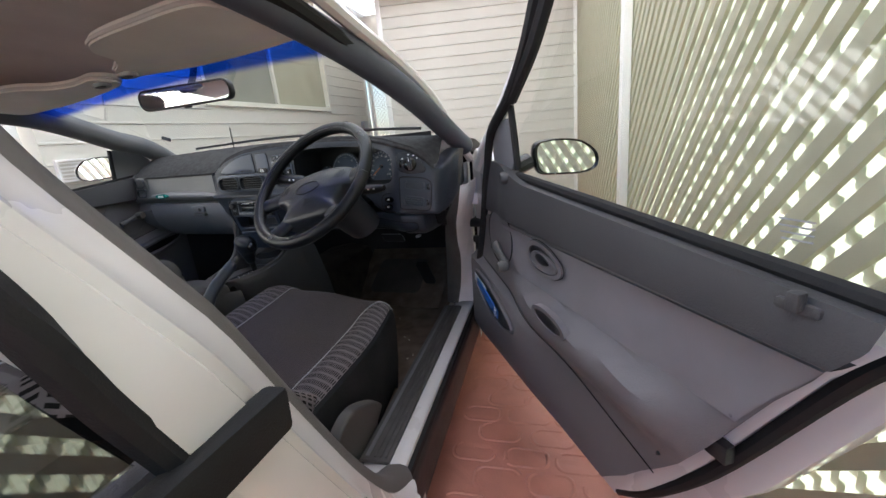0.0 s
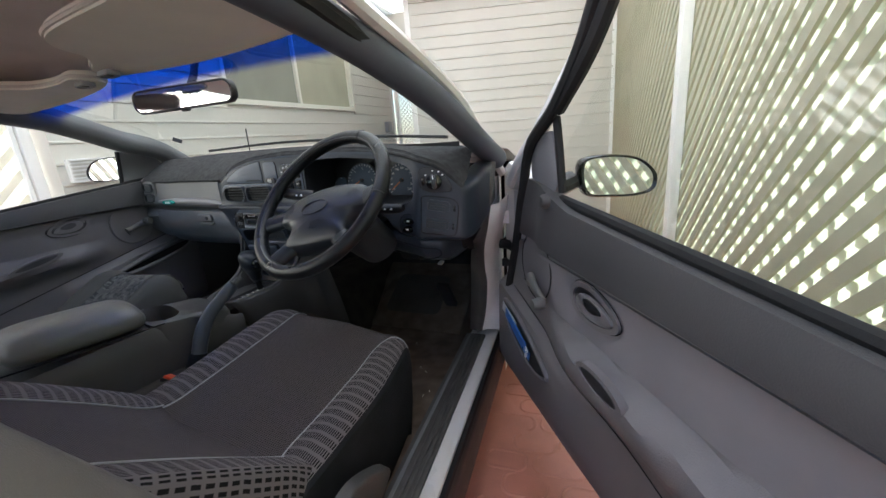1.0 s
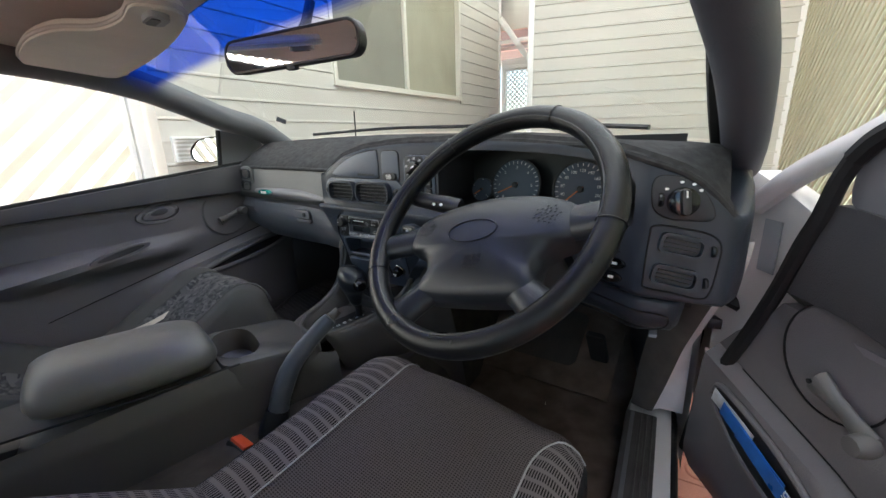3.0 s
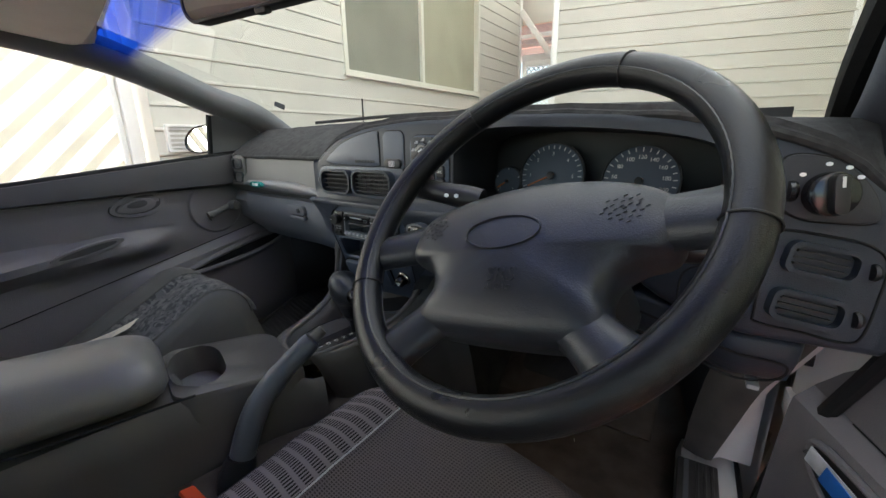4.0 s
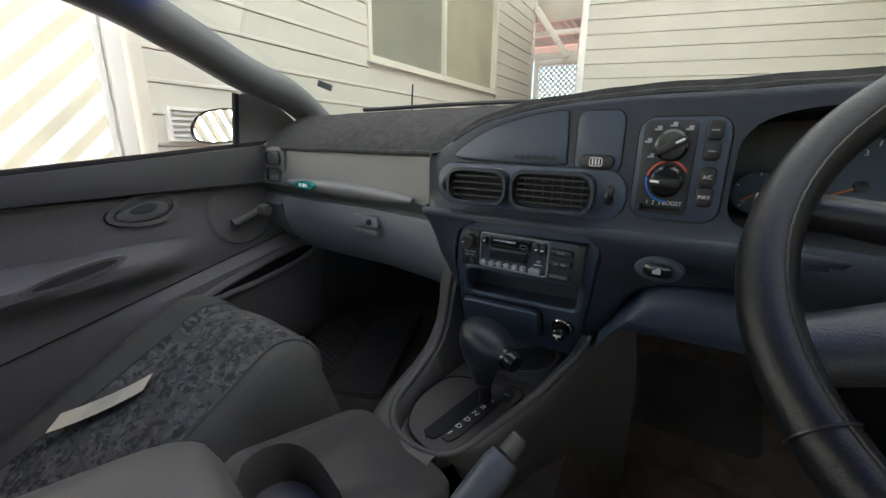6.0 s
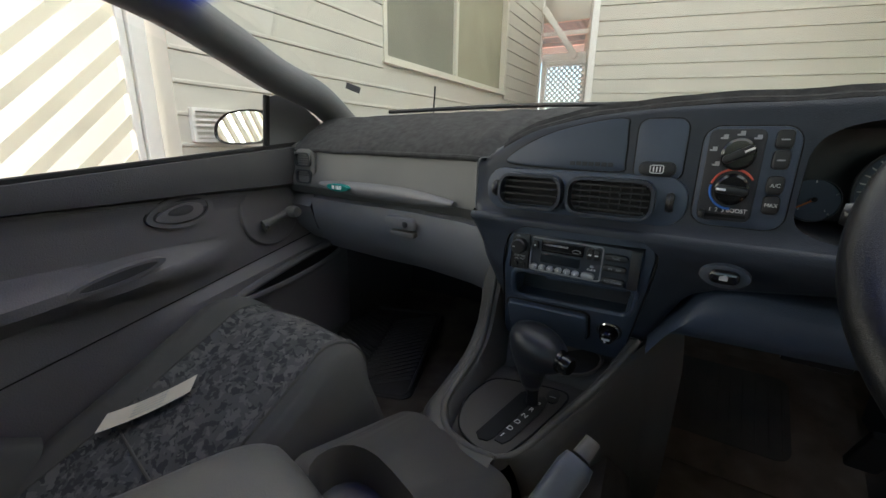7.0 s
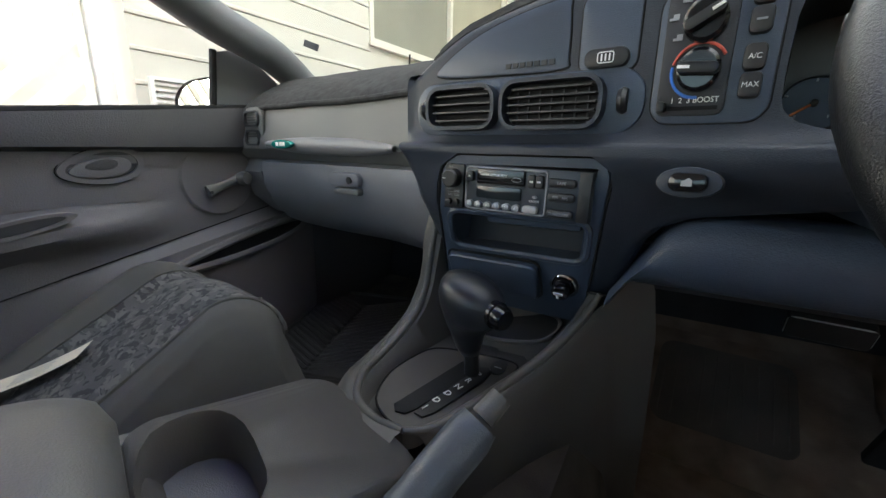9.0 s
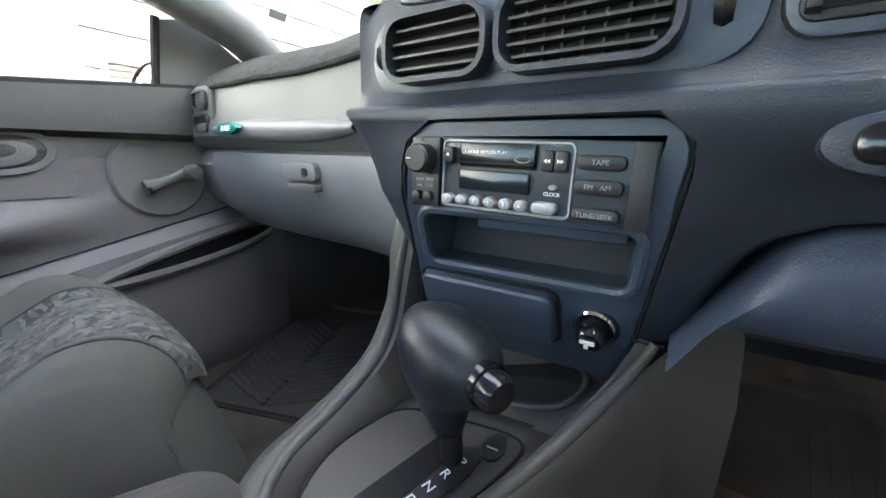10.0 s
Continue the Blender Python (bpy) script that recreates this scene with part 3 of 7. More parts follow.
def hedge(name, x, y0, y1, top, count, seed, label):
    """A loose bank of leaves behind a screen."""
    rnd = random.Random(seed)
    bm = bmesh.new()
    for _ in range(count):
        c = Vector((x + rnd.uniform(-0.35, 0.35), rnd.uniform(y0, y1), top * rnd.random() ** 1.3))
        m = Matrix.Translation(c) @ Euler((rnd.uniform(0, 6), rnd.uniform(0, 6), rnd.uniform(0, 6))).to_matrix().to_4x4()
        s = rnd.uniform(0.03, 0.075)
        vs = [bm.verts.new(m @ Vector(p)) for p in ((-s, 0, 0), (0, -0.45 * s, 0.1 * s), (s, 0, 0), (0, 0.45 * s, 0.1 * s))]
        bm.faces.new(vs)
    return solo(name, bm, leaf_green, label, "hedge", "stuff", smooth=0)


# added glowing plane, no lamp: it whitens the gaps of the left lattice
glow = bpy.data.materials.new("backdrop_glow")
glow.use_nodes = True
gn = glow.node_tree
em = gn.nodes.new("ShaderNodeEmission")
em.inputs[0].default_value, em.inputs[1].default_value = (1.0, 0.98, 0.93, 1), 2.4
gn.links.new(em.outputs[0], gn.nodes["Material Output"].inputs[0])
solo("backdrop", grid([[(-9.0, y, z) for z in (0.0, 5.0)] for y in (-16.0, 1.5)]), glow, "added glowing sheet that whitens the gaps of the lattice screen", "backdrop", "structure", smooth=0)
leaf_green = material("green_leaves", (0.09, 0.13, 0.035), 0.6, vary=0.4, scale=7)
hedge("hedge", 2.7, -3.0, 4.5, 1.35, 2600, 3, "green shrubs behind the lattice screen")
hedge("hedge", -2.6, -4.0, -0.4, 0.8, 1500, 5, "low green shrubs behind the lattice screen")

# ---- the car: shell, glass, doors ----
car = thing("car", "white sedan body shell with the front door open", "car")


def xs(z):
    """Half width of the body's side at a height."""
    return 0.775 if z < 0.9 else 0.775 - (z - 0.9) * 0.30


aperture = [(-0.56, 0.345), (-0.66, 0.41), (-0.75, 0.55), (-0.83, 0.70), (-0.905, 0.85), (-0.965, 0.97), (-1.015, 1.08), (-1.03, 1.17), (-0.98, 1.235), (-0.85, 1.27),
            (-0.62, 1.268), (-0.42, 1.232), (-0.20, 1.185), (0.0, 1.115), (0.16, 1.035), (0.27, 0.95)]
ap3 = smooth_path([(xs(z), y, z) for y, z in aperture], 5)
ap3 = [p for p in ap3 if not (p.y < -0.5 and p.z < 1.16)]
part("door_seal", tube(ap3, 0.016, 8), black_rubber, car, "black rubber door seal")
outer = smooth_path([(xs(z) + 0.018, y - 0.028 * (1 if y < -0.5 and z < 1.2 else 0), z + (0.034 if z > 1.1 and y > -0.95 else 0)) for y, z in aperture], 5)
outer = [p for p in outer if not (p.y < -0.5 and p.z < 1.2)]
part("aperture_flange", tube(outer, 0.015, 8), paint_white, car, "white painted door frame flange")
inner = smooth_path([(xs(z) - 0.032, y - (0.02 if y < -0.5 and z < 1.2 else 0), z + 0.008) for y, z in aperture], 5)
inner = [p for p in inner if p.y < -0.5 and p.z > 1.16]
part("aperture_trim", tube(inner, 0.026, 8), pillar_grey, car, "grey plastic pillar trim")

# B-pillar and rear door, seen from outside
edge = [(-0.60, 0.36), (-0.69, 0.42), (-0.78, 0.55), (-0.86, 0.70), (-0.935, 0.85), (-0.995, 0.97), (-1.045, 1.08), (-1.06, 1.2)]
edge = [(p.y, p.z) for p in smooth_path([(0, y, z) for y, z in edge], 4)]
rows = []
for d, off in ((-0.004, -0.02), (0.0, -0.004), (0.012, 0.004), (0.03, 0.012), (0.034, 0.018), (0.038, 0.022), (0.05, 0.022), (0.055, 0.03), (0.10, 0.034), (0.116, 0.034)):
    rows.append([(xs(z) + off, y - d, z) for y, z in edge])
part("b_pillar", grid(rows), paint_white, car, "white painted centre pillar")
rows = [[(xs(z) + off, y - d, z) for y, z in edge if z < 0.84] for d, off in ((0.116, 0.034), (0.3, 0.05), (0.7, 0.05), (1.1, 0.04))]
part("rear_door_skin", grid(rows), paint_white, car, "white rear door panel")
part("belt_moulding", box(-0.012, 0.012, -1.04, 0.0, -0.021, 0.021, 0.006, m=Matrix.Translation((0.812, -0.957, 0.820)) @ pose(0, 0, 0, -3.8, 0, 0)), black_rubber, car, "black window moulding of the rear door")
frame_line = smooth_path([(0.80, -1.047, 0.835), (0.80, -1.062, 0.872), (0.80, -1.079, 0.915), (0.80, -1.092, 0.955), (0.795, -1.102, 0.99), (0.775, -1.125, 1.06), (0.735, -1.15, 1.16)], 5)
part("rear_window_frame", tube(frame_line, 0.0115, 8), black_rubber, car, "black window frame of the rear door")
part("rear_window", grid([[(0.795, -1.07, 0.86), (0.78, -1.13, 1.0), (0.73, -1.16, 1.17)], [(0.79, -1.9, 0.9), (0.77, -1.9, 1.0), (0.72, -1.9, 1.17)]]), rear_glass, car, "rear side window glass", 0)
rows = [[(0.80, -0.62, 0.355), (0.80, -1.8, 0.355)], [(0.815, -0.64, 0.2), (0.815, -1.8, 0.2)]]
part("rear_sill", grid(rows), paint_white, car)

part("pillar_trim", grid([[(xs(z) + off, y + d, z) for y, z in edge] for d, off in ((0.03, -0.075), (0.036, -0.05), (0.032, -0.032), (0.018, -0.018), (0.002, -0.008))]), pillar_taupe, car, "taupe plastic edge of the centre pillar")
# sill
bm = grid([[(x, y, z) for x, z in ((0.624, 0.30), (0.632, 0.338), (0.69, 0.345), (0.718, 0.345), (0.730, 0.337), (0.735, 0.30), (0.738, 0.285), (0.740, 0.2), (0.72, 0.15))] for y in (-0.75, -0.3, 0.1, 0.36)])
part("sill", bm, paint_white, car, "white painted door sill")
part("sill_seal", tube([(0.732, -0.62, 0.316), (0.732, 0.36, 0.316)], 0.013, 8), black_rubber, car, "black rubber sill seal")
# black sheet over the outer sill paints the shade that falls there
part("sill_shade", grid([[(x, y, z) for x, z in ((0.738, 0.312), (0.746, 0.300), (0.750, 0.29), (0.750, 0.2))] for y in (-0.75, 0.0, 0.36)]), black_plastic, car, "black sheet painting the shade on the outer sill")
scuff = part("scuff_plate", box(0.624, 0.697, -0.56, 0.275, 0.345, 0.356, 0.004), scuff_grey, car, "dark grey ribbed sill trim")
for k in range(3):
    part("rib", tube([(0.660 + k * 0.013, -0.55, 0.356), (0.660 + k * 0.013, 0.268, 0.356)], 0.0035, 6), scuff_grey, scuff)
part("pale_strip", box(0.636, 0.645, -0.55, 0.268, 0.3555, 0.3585, 0.001), vinyl_light, scuff, "paler strip along the trim", 0)
# hinge post
part("hinge_post", grid([[(0.70, 0.36, z), (0.745, 0.37, z), (0.765, 0.33, z), (0.765, 0.29, z)] for z in (0.2, 0.36, 0.7, 0.97)]), paint_edge, car, "white painted hinge post")
for z in (0.52, 0.78):
    hg = part("hinge", box(0.775, 0.84, 0.255, 0.30, z, z + 0.045, 0.006), paint_edge, car)
    part("pin", tube([(0.81, 0.262, z - 0.006), (0.81, 0.262, z + 0.051)], 0.009, 8), black_plastic, hg)
part("check_strap", box(0.77, 0.86, 0.26, 0.285, 0.63, 0.655, 0.004), black_plastic, car)
part("wiring_boot", tube(smooth_path([(0.76, 0.30, 0.70), (0.80, 0.25, 0.71), (0.85, 0.23, 0.69)], 5), 0.017, 8), black_rubber, car)
part("tyre_label", box(0.772, 0.7745, 0.30, 0.345, 0.72, 0.80), print_dim, car, "pale sticker with small print on the post", 0)
part("kick_panel", grid([[(0.66, 0.30, z), (0.655, 0.42, z), (0.60, 0.6, z)] for z in (0.2, 0.45, 0.75)]), vinyl_dark, car)
side_o = smooth_path([(0.684, 0.278, 0.366), (0.706, 0.262, 0.46), (0.726, 0.212, 0.584), (0.736, 0.140, 0.665), (0.751, 0.078, 0.75), (0.768, 0.050, 0.808), (0.778, 0.045, 0.86), (0.786, 0.09, 0.95), (0.785, 0.14, 1.0)], 4)
side_i = smooth_path([(0.632, 0.30, 0.36), (0.640, 0.30, 0.46), (0.655, 0.27, 0.584), (0.675, 0.20, 0.665), (0.708, 0.10, 0.75), (0.742, 0.0, 0.80), (0.768, -0.02, 0.845), (0.772, 0.02, 0.92), (0.770, 0.06, 0.97)], 4)
part("cowl_side_trim", grid([[a, a.lerp(b, 0.12) + Vector((-0.004, -0.008, 0.002)), a.lerp(b, 0.5) + Vector((-0.004, -0.008, 0.002)), b] for a, b in zip(side_o, side_i)]), scuff_grey, car, "dark plastic trim beside the footwell", 60)
part("post_skin", grid([[a + Vector((-0.002, 0.004, 0)), a + Vector((0.016, 0.02, 0)), Vector((max(0.752, a.x + 0.018), 0.30, a.z))] for a in side_o[:26]]), paint_edge, car, "white painted post beside the trim", 60)

# floor and tunnel
part("floor_pan", box(-0.82, 0.66, -1.2, 1.0, 0.15, 0.2), carpet, car, "black carpeted floor", 0)
part("passenger_kick_panel", grid([[(-0.775, 0.36, z), (-0.752, 0.40, z), (-0.735, 0.45, z), (-0.72, 0.55, z), (-0.71, 0.8, z)] for z in (0.30, 0.36, 0.5, 0.62, 0.70, 0.78)]), door_dark, car, "charcoal moulded kick panel", 60)
part("passenger_floor", grid([[(x, y, 0.37 + (0.25 * max(0.0, y - 0.45))) for x in (-0.79, -0.5, -0.18)] for y in (-0.3, 0.1, 0.45, 0.75)]), carpet_shaded, car, "carpeted passenger floor")
part("driver_floor", grid([[(x, y, 0.275 + (0.55 * max(0.0, y - 0.36))) for x in (0.13, 0.4, 0.645)] for y in (-0.4, 0.1, 0.36, 0.75)]), carpet, car, "carpeted driver floor")
part("passenger_sill", box(-0.80, -0.70, -0.9, 0.4, 0.17, 0.36, 0.02), vinyl_dark, car)
# black cloth colour here stands in for the shade under the dash
part("firewall", grid([[(x, 0.55, 0.2), (x, 0.72, 0.42), (x, 0.8, 0.95)] for x in (-0.78, 0, 0.78)]), seat_black, car, "firewall blackened for the shade under the dash")
tun = [[(x, y, z) for x, z in ((-0.2, 0.2), (-0.17, 0.4), (-0.12, 0.5), (0.0, 0.52), (0.1, 0.5), (0.14, 0.4), (0.17, 0.2))] for y in (-1.2, 0.3, 0.72)]
part("tunnel", grid(tun), carpet_shaded, car, "carpeted tunnel with shade put into its carpet colour")

# passenger A-pillar, roof rail and B-pillar inside
pp = smooth_path([(-0.76, 0.46, 1.03), (-0.735, 0.30, 1.115), (-0.715, 0.14, 1.155), (-0.69, 0.0, 1.20), (-0.66, -0.16, 1.24), (-0.65, -0.4, 1.27), (-0.65, -0.8, 1.275), (-0.66, -1.3, 1.25)], 5)
part("a_pillar", tube(pp, 0.041, 18), pillar_grey, car, "grey plastic windscreen pillar trim", 80)
dp = smooth_path([(0.775, 0.20, 1.0), (0.757, 0.06, 1.05), (0.722, -0.14, 1.135), (0.682, -0.30, 1.20), (0.648, -0.5, 1.25), (0.63, -0.8, 1.28), (0.64, -1.2, 1.27)], 5)
part("a_pillar", tube(dp, 0.032, 18), pillar_blue, car, "blue-grey plastic windscreen pillar trim", 80)
part("pillar_seal", tube([p + Vector((-0.052, 0.0, 0.004)) for p in pp[8:]], 0.007, 6), black_rubber, car)
bp2 = smooth_path([(-0.78, -0.62, 0.4), (-0.78, -0.68, 0.85), (-0.70, -0.74, 1.27)], 4)
part("b_pillar", tube(bp2, 0.05, 8), pillar_grey, car, "grey plastic centre pillar trim")


# windscreen: a bowed skin, with the blue band along its top
def shield(u, v):
    """u from the passenger's side to the driver's, v from the cowl up."""
    lo = Vector((-0.72 + 1.48 * u, 0.43 - 0.30 * u + 0.72 * u * (1 - u), 1.075 - 0.03 * u + 0.10 * u * (1 - u)))
    hi = Vector((-0.62 + 1.25 * u, -0.17 - 0.30 * u, 1.252 + 0.10 * u * (1 - u)))
    p = lo.lerp(hi, v)
    p.z += 0.05 * v * (1 - v)
    return p


NB = 24
cut = 0.825
rows = [[shield(i / NB, v) for i in range(NB + 1)] for v in (0, cut * 0.33, cut * 0.66, cut)]
part("windscreen", grid(rows), shield_glass, car, "clear windscreen glass", 60)
rows = [[shield(i / NB, v) for i in range(NB + 1)] for v in (cut + 0.045, 0.9, 0.95, 1.0)]
part("sun_band", grid(rows), blue_glass, car, "deep blue tinted band along the windscreen top", 60)
for k, glass_ in enumerate(blue_fades):
    part("sun_band_edge", grid([[shield(i / NB, cut + 0.009 * (k + q)) for i in range(NB + 1)] for q in (0, 1)]), glass_, car, "paler lower edge of the blue band", 60)
part("cowl", grid([[shield(i / NB, 0) + Vector((0, dy, dz)) for i in range(NB + 1)] for dy, dz in ((-0.01, -0.012), (0.05, -0.014), (0.14, -0.03))]), black_plastic, car, "black plastic cowl")
part("bonnet", grid([[shield(i / NB, 0) + Vector((0, dy, dz)) for i in range(NB + 1)] for dy, dz in ((0.10, -0.012), (0.4, -0.03), (0.9, -0.12), (1.1, -0.25))]), paint_white, car, "white bonnet")
part("wiper", tube(smooth_path([shield(0.06, 0.01) + Vector((0, 0.03, 0.012)), shield(0.3, 0.015) + Vector((0, 0.03, 0.014)), shield(0.52, 0.01) + Vector((0, 0.03, 0.012))], 5), 0.006, 6), black_plastic, car, "black wiper arm and blade")
part("wiper", tube(smooth_path([shield(0.45, 0.01) + Vector((0, 0.03, 0.012)), shield(0.7, 0.02) + Vector((0, 0.03, 0.014)), shield(0.9, 0.02) + Vector((0, 0.03, 0.012))], 5), 0.006, 6), black_plastic, car, "black wiper arm and blade")
part("aerial", tube([(-0.62, 0.72, 1.05), (-0.60, 0.70, 1.19)], 0.003, 6), black_plastic, car)
st = shield(0.045, 0.32)
part("window_sticker", box(-0.022, 0.022, -0.001, 0.001, -0.008, 0.008, m=Matrix.Translation((-0.655, 0.345, 1.147)) @ pose(0, 0, 0, 0, 20, 10)), door_dark, car, "small dark sticker on the windscreen", 0)

# roof lining and roof skin
rows = [[shield(k / 12, 1) + Vector((0, dy, dz + 0.012 * (1 - ((k - 6) / 6) ** 2))) for k in range(13)] for dy, dz in ((0.012, -0.004), (-0.02, -0.012), (-0.05, -0.004), (-0.14, 0.022), (-0.28, 0.042))]
for y, z, w in ((-0.9, 1.34, 0.645), (-1.4, 1.335, 0.65), (-1.9, 1.28, 0.64)):
    rows.append([Vector((w * k / 6, y, z + 0.03 * (1 - (k / 6) ** 2) - (0.012 if abs(k) == 6 else 0))) for k in range(-6, 7)])
part("roof_lining", grid(rows), headlining, car, "grey cloth roof lining", 60)
rows = [[Vector(p) + Vector((0, 0.02, 0.035)) for p in r] for r in rows]
part("roof_skin", grid(rows), paint_white, car, "white roof skin", 60)
part("rear_bulkhead", grid([[(x, -1.95, 0.2), (x, -1.9, 0.8), (x, -2.3, 1.0)] for x in (-0.7, 0.7)]), seat_grey, car, "grey cloth rear seat back")
part("far_side", box(-0.82, -0.79, -1.95, -0.72, 0.2, 0.93, 0.01), door_grey, car)
part("near_side", box(0.70, 0.73, -1.95, -0.95, 0.36, 0.8, 0.01), door_grey, car)

# wings, nose and boot close the body; it stands on four wheels
for s in (-1, 1):
    part("front_wing", grid([[(s * 0.70, y, 1.03 - 0.16 * (y - 0.38)), (s * 0.80, y, 0.97 - 0.16 * (y - 0.38)), (s * 0.84, y, 0.78), (s * 0.83, y, 0.45), (s * 0.80, y, 0.24)] for y in (0.38, 0.7, 1.1, 1.5, 1.62)]), paint_white, car, "white front wing")
    part("rear_wing", grid([[(s * 0.72, y, 1.0), (s * 0.81, y, 0.93), (s * 0.83, y, 0.7), (s * 0.80, y, 0.24)] for y in (-1.9, -2.3, -2.7, -2.8)]), paint_white, car, "white rear wing")
part("nose", grid([[(x, 1.62 - 0.1 * x * x, z) for z in (0.86, 0.7, 0.5, 0.24)] for x in (-0.8, -0.4, 0.0, 0.4, 0.8)]), paint_white, car, "white nose panel")
part("boot_lid", grid([[(x, y, z) for y, z in ((-1.9, 1.02), (-2.3, 1.02), (-2.75, 0.98), (-2.82, 0.7), (-2.82, 0.24))] for x in (-0.76, 0.0, 0.76)]), paint_white, car, "white boot lid")
part("rear_screen", grid([[(x, -1.9, 1.28), (x * 1.06, -2.3, 1.02)] for x in (-0.6, 0.0, 0.6)]), screen_glass, car, "rear screen glass")
for x, y in ((-0.72, 1.05), (0.72, 1.05), (-0.72, -1.75), (0.72, -1.75)):
    wm = Matrix.Translation((x, y, 0.31)) @ pose(0, 0, 0, 0, 0, 90)
    wheel_ = part("wheel", turned([(0.19, -0.09), (0.29, -0.1), (0.31, -0.06), (0.31, 0.06), (0.29, 0.1), (0.19, 0.09)], 36, m=wm), black_rubber, car, "black road tyre")
    part("rim", turned([(0.195, -0.085), (0.17, -0.07), (0.05, -0.085), (0.05, 0.085), (0.17, 0.07), (0.195, 0.085)], 30, m=wm), silver_plastic, wheel_, "grey wheel trim")


# ---- doors ----
def rear_edge(z, zs):
    for (a, sa), (b, sb) in zip(zs, zs[1:]):
        if z <= b:
            return sa + (sb - sa) * (z - a) / (b - a)
    return zs[-1][1]


def bump(v, a, b, c, d):
    """0 below a, 1 from b to c, 0 past d, eased."""
    if v <= a or v >= d:
        return 0.0
    t = (v - a) / (b - a) if v < b else (1.0 if v <= c else (d - v) / (d - c))
    t = max(0.0, min(1.0, t))
    return t * t * (3 - 2 * t)


def door_panel(door, f, k, zs):
    """The trim of a front door in its own plane: s rearwards, z up; f is -1 where the cabin lies towards -y."""
    def skin(z0, z1, s0, deep, n=30, rows=14, front=None):
        """Between two heights, each a number or a function of s."""
        out = []
        lo = z0 if callable(z0) else (lambda s: z0)
        hi = z1 if callable(z1) else (lambda s: z1)
        for i in range(rows + 1):
            t = i / rows
            zm = lo(0.9) + (hi(0.9) - lo(0.9)) * t
            e = rear_edge(zm, zs) - 0.012
            a = s0 if front is None else front(zm)
            r = []
            for j in range(n + 1):
                s = a + (e - a) * j / n
                z = lo(s) + (hi(s) - lo(s)) * t
                r.append((s, f * deep(s, z), z))
            out.append(r)
        back = [[(p[0], 0.0, p[2]) for p in out[0]]] + out + [[(p[0], 0.0, p[2]) for p in out[-1]]]
        return grid(back)

    arm, split, belt, low = k["arm"], k["split"], k["belt"], k["low"]

    def mid(s, z):
        a = bump(z, arm - k["under"], arm - k["under"] * 0.27, arm + 0.0, arm + 0.035) * bump(s, 0.30, 0.55, 0.92, 1.04)
        return 0.022 + 0.05 * a + 0.006 * bump(z, split - 0.03, split - 0.01, split, split + 0.02)

    def top(s, z):
        t = (z - split) / (belt(s) - split)
        return 0.05 - 0.012 * t * t + (k["hump"] * bump(s, -0.1, 0.06, 0.27, 0.33 + 0.03 * t)) - 0.03 * max(0.0, 1 - t * 9) ** 2

    crease = k["crease"]

    def lower(s, z):
        c = crease(s)
        return 0.018 + k["belly"] * bump(z, low - 0.02, low + 0.07, c - 0.03, c + 0.004) * bump(s, -0.3, -0.03, 0.42, 0.62)
    fr0 = k.get("front")
    part("lower_trim", skin(low, crease, -0.05, lower, front=fr0), door_grey, door, "mauve-grey vinyl lower door trim")
    part("middle_trim", skin(crease, split, -0.05, mid, front=fr0), door_grey, door, "mauve-grey vinyl door trim with moulded armrest")

    part("crease", tube([(s, f * (mid(s, crease(s)) + 0.002), crease(s)) for s in [(-0.045 if fr0 is None else 0.10) + 0.036 * q for q in range(24)]], 0.0013, 6), gap_black, door)

    def insert(s, z):
        return mid(s, z) + 0.004
    part("cloth_insert", skin(arm + 0.035, split - 0.006, 0.0, insert, 20, 8, front=lambda z: 0.27 + 0.12 * max(0.0, (split - z) / (split - arm)) ** 0.5), k["cloth"], door, "grey door insert")
    rows = []
    for i in range(9):
        t = i / 8
        r = []
        for j in range(25):
            s0 = -0.03 if fr0 is None else fr0(split + 0.15 * t)
            s = s0 + (rear_edge(split + 0.1 * t, zs) - 0.006 - s0) * j / 24
            z = split + (belt(s) - split) * t
            r.append((s, f * top(s, z), z))
        rows.append(r)
    rows = [[(p[0], 0, p[2]) for p in rows[0]]] + rows + [[(p[0], 0, p[2]) for p in rows[-1]]]
    part("upper_trim", grid(rows), door_dark, door, "charcoal vinyl upper door trim")

    def at(s, z, deep, dz=0.0):
        return Matrix.Translation((s, f * deep, z + dz))
    # pull handle in its oval bezel
    hs, hz = k["handle"]
    d = mid(hs, hz) + k["hd"]
    m = at(hs, hz, d) @ pose(0, 0, 0, 0, k["slant"], 0)
    sgn = 1 if f < 0 else -1
    hk = k.get("hk", 1.0)

    def almond(w, h, cx=0.0, cz=0.0):
        """An oval with a blunt front and a drawn-out rear end."""
        return [(hk * (cx + w / 2 * math.cos(q)), hk * (cz + h / 2 * math.sin(q) * (1 - 0.22 * math.cos(q)))) for q in [math.tau * j / 30 for j in range(30)]]

    bez = part("handle_bezel", ring(almond(0.176, 0.084), almond(0.146, 0.062), -0.006 * sgn, 0.004 * sgn, m=m), door_grey, door, "almond-shaped grey handle bezel")
    part("bezel_groove", tube([m @ Vector((x, 0.0 * sgn, z)) for x, z in almond(0.179, 0.087)], 0.001, 6, closed=True, up=(0, 1, 0)), gap_black, bez)
    part("handle_cup", prism(almond(0.15, 0.066), -0.001 * sgn, 0.012 * sgn, m=m), k["hollow"], bez)
    part("handle", prism(almond(0.126, 0.046, 0.006, -0.003), -0.009 * sgn, -0.002 * sgn, 0.003, m=m), door_grey, bez, "grey pull handle")
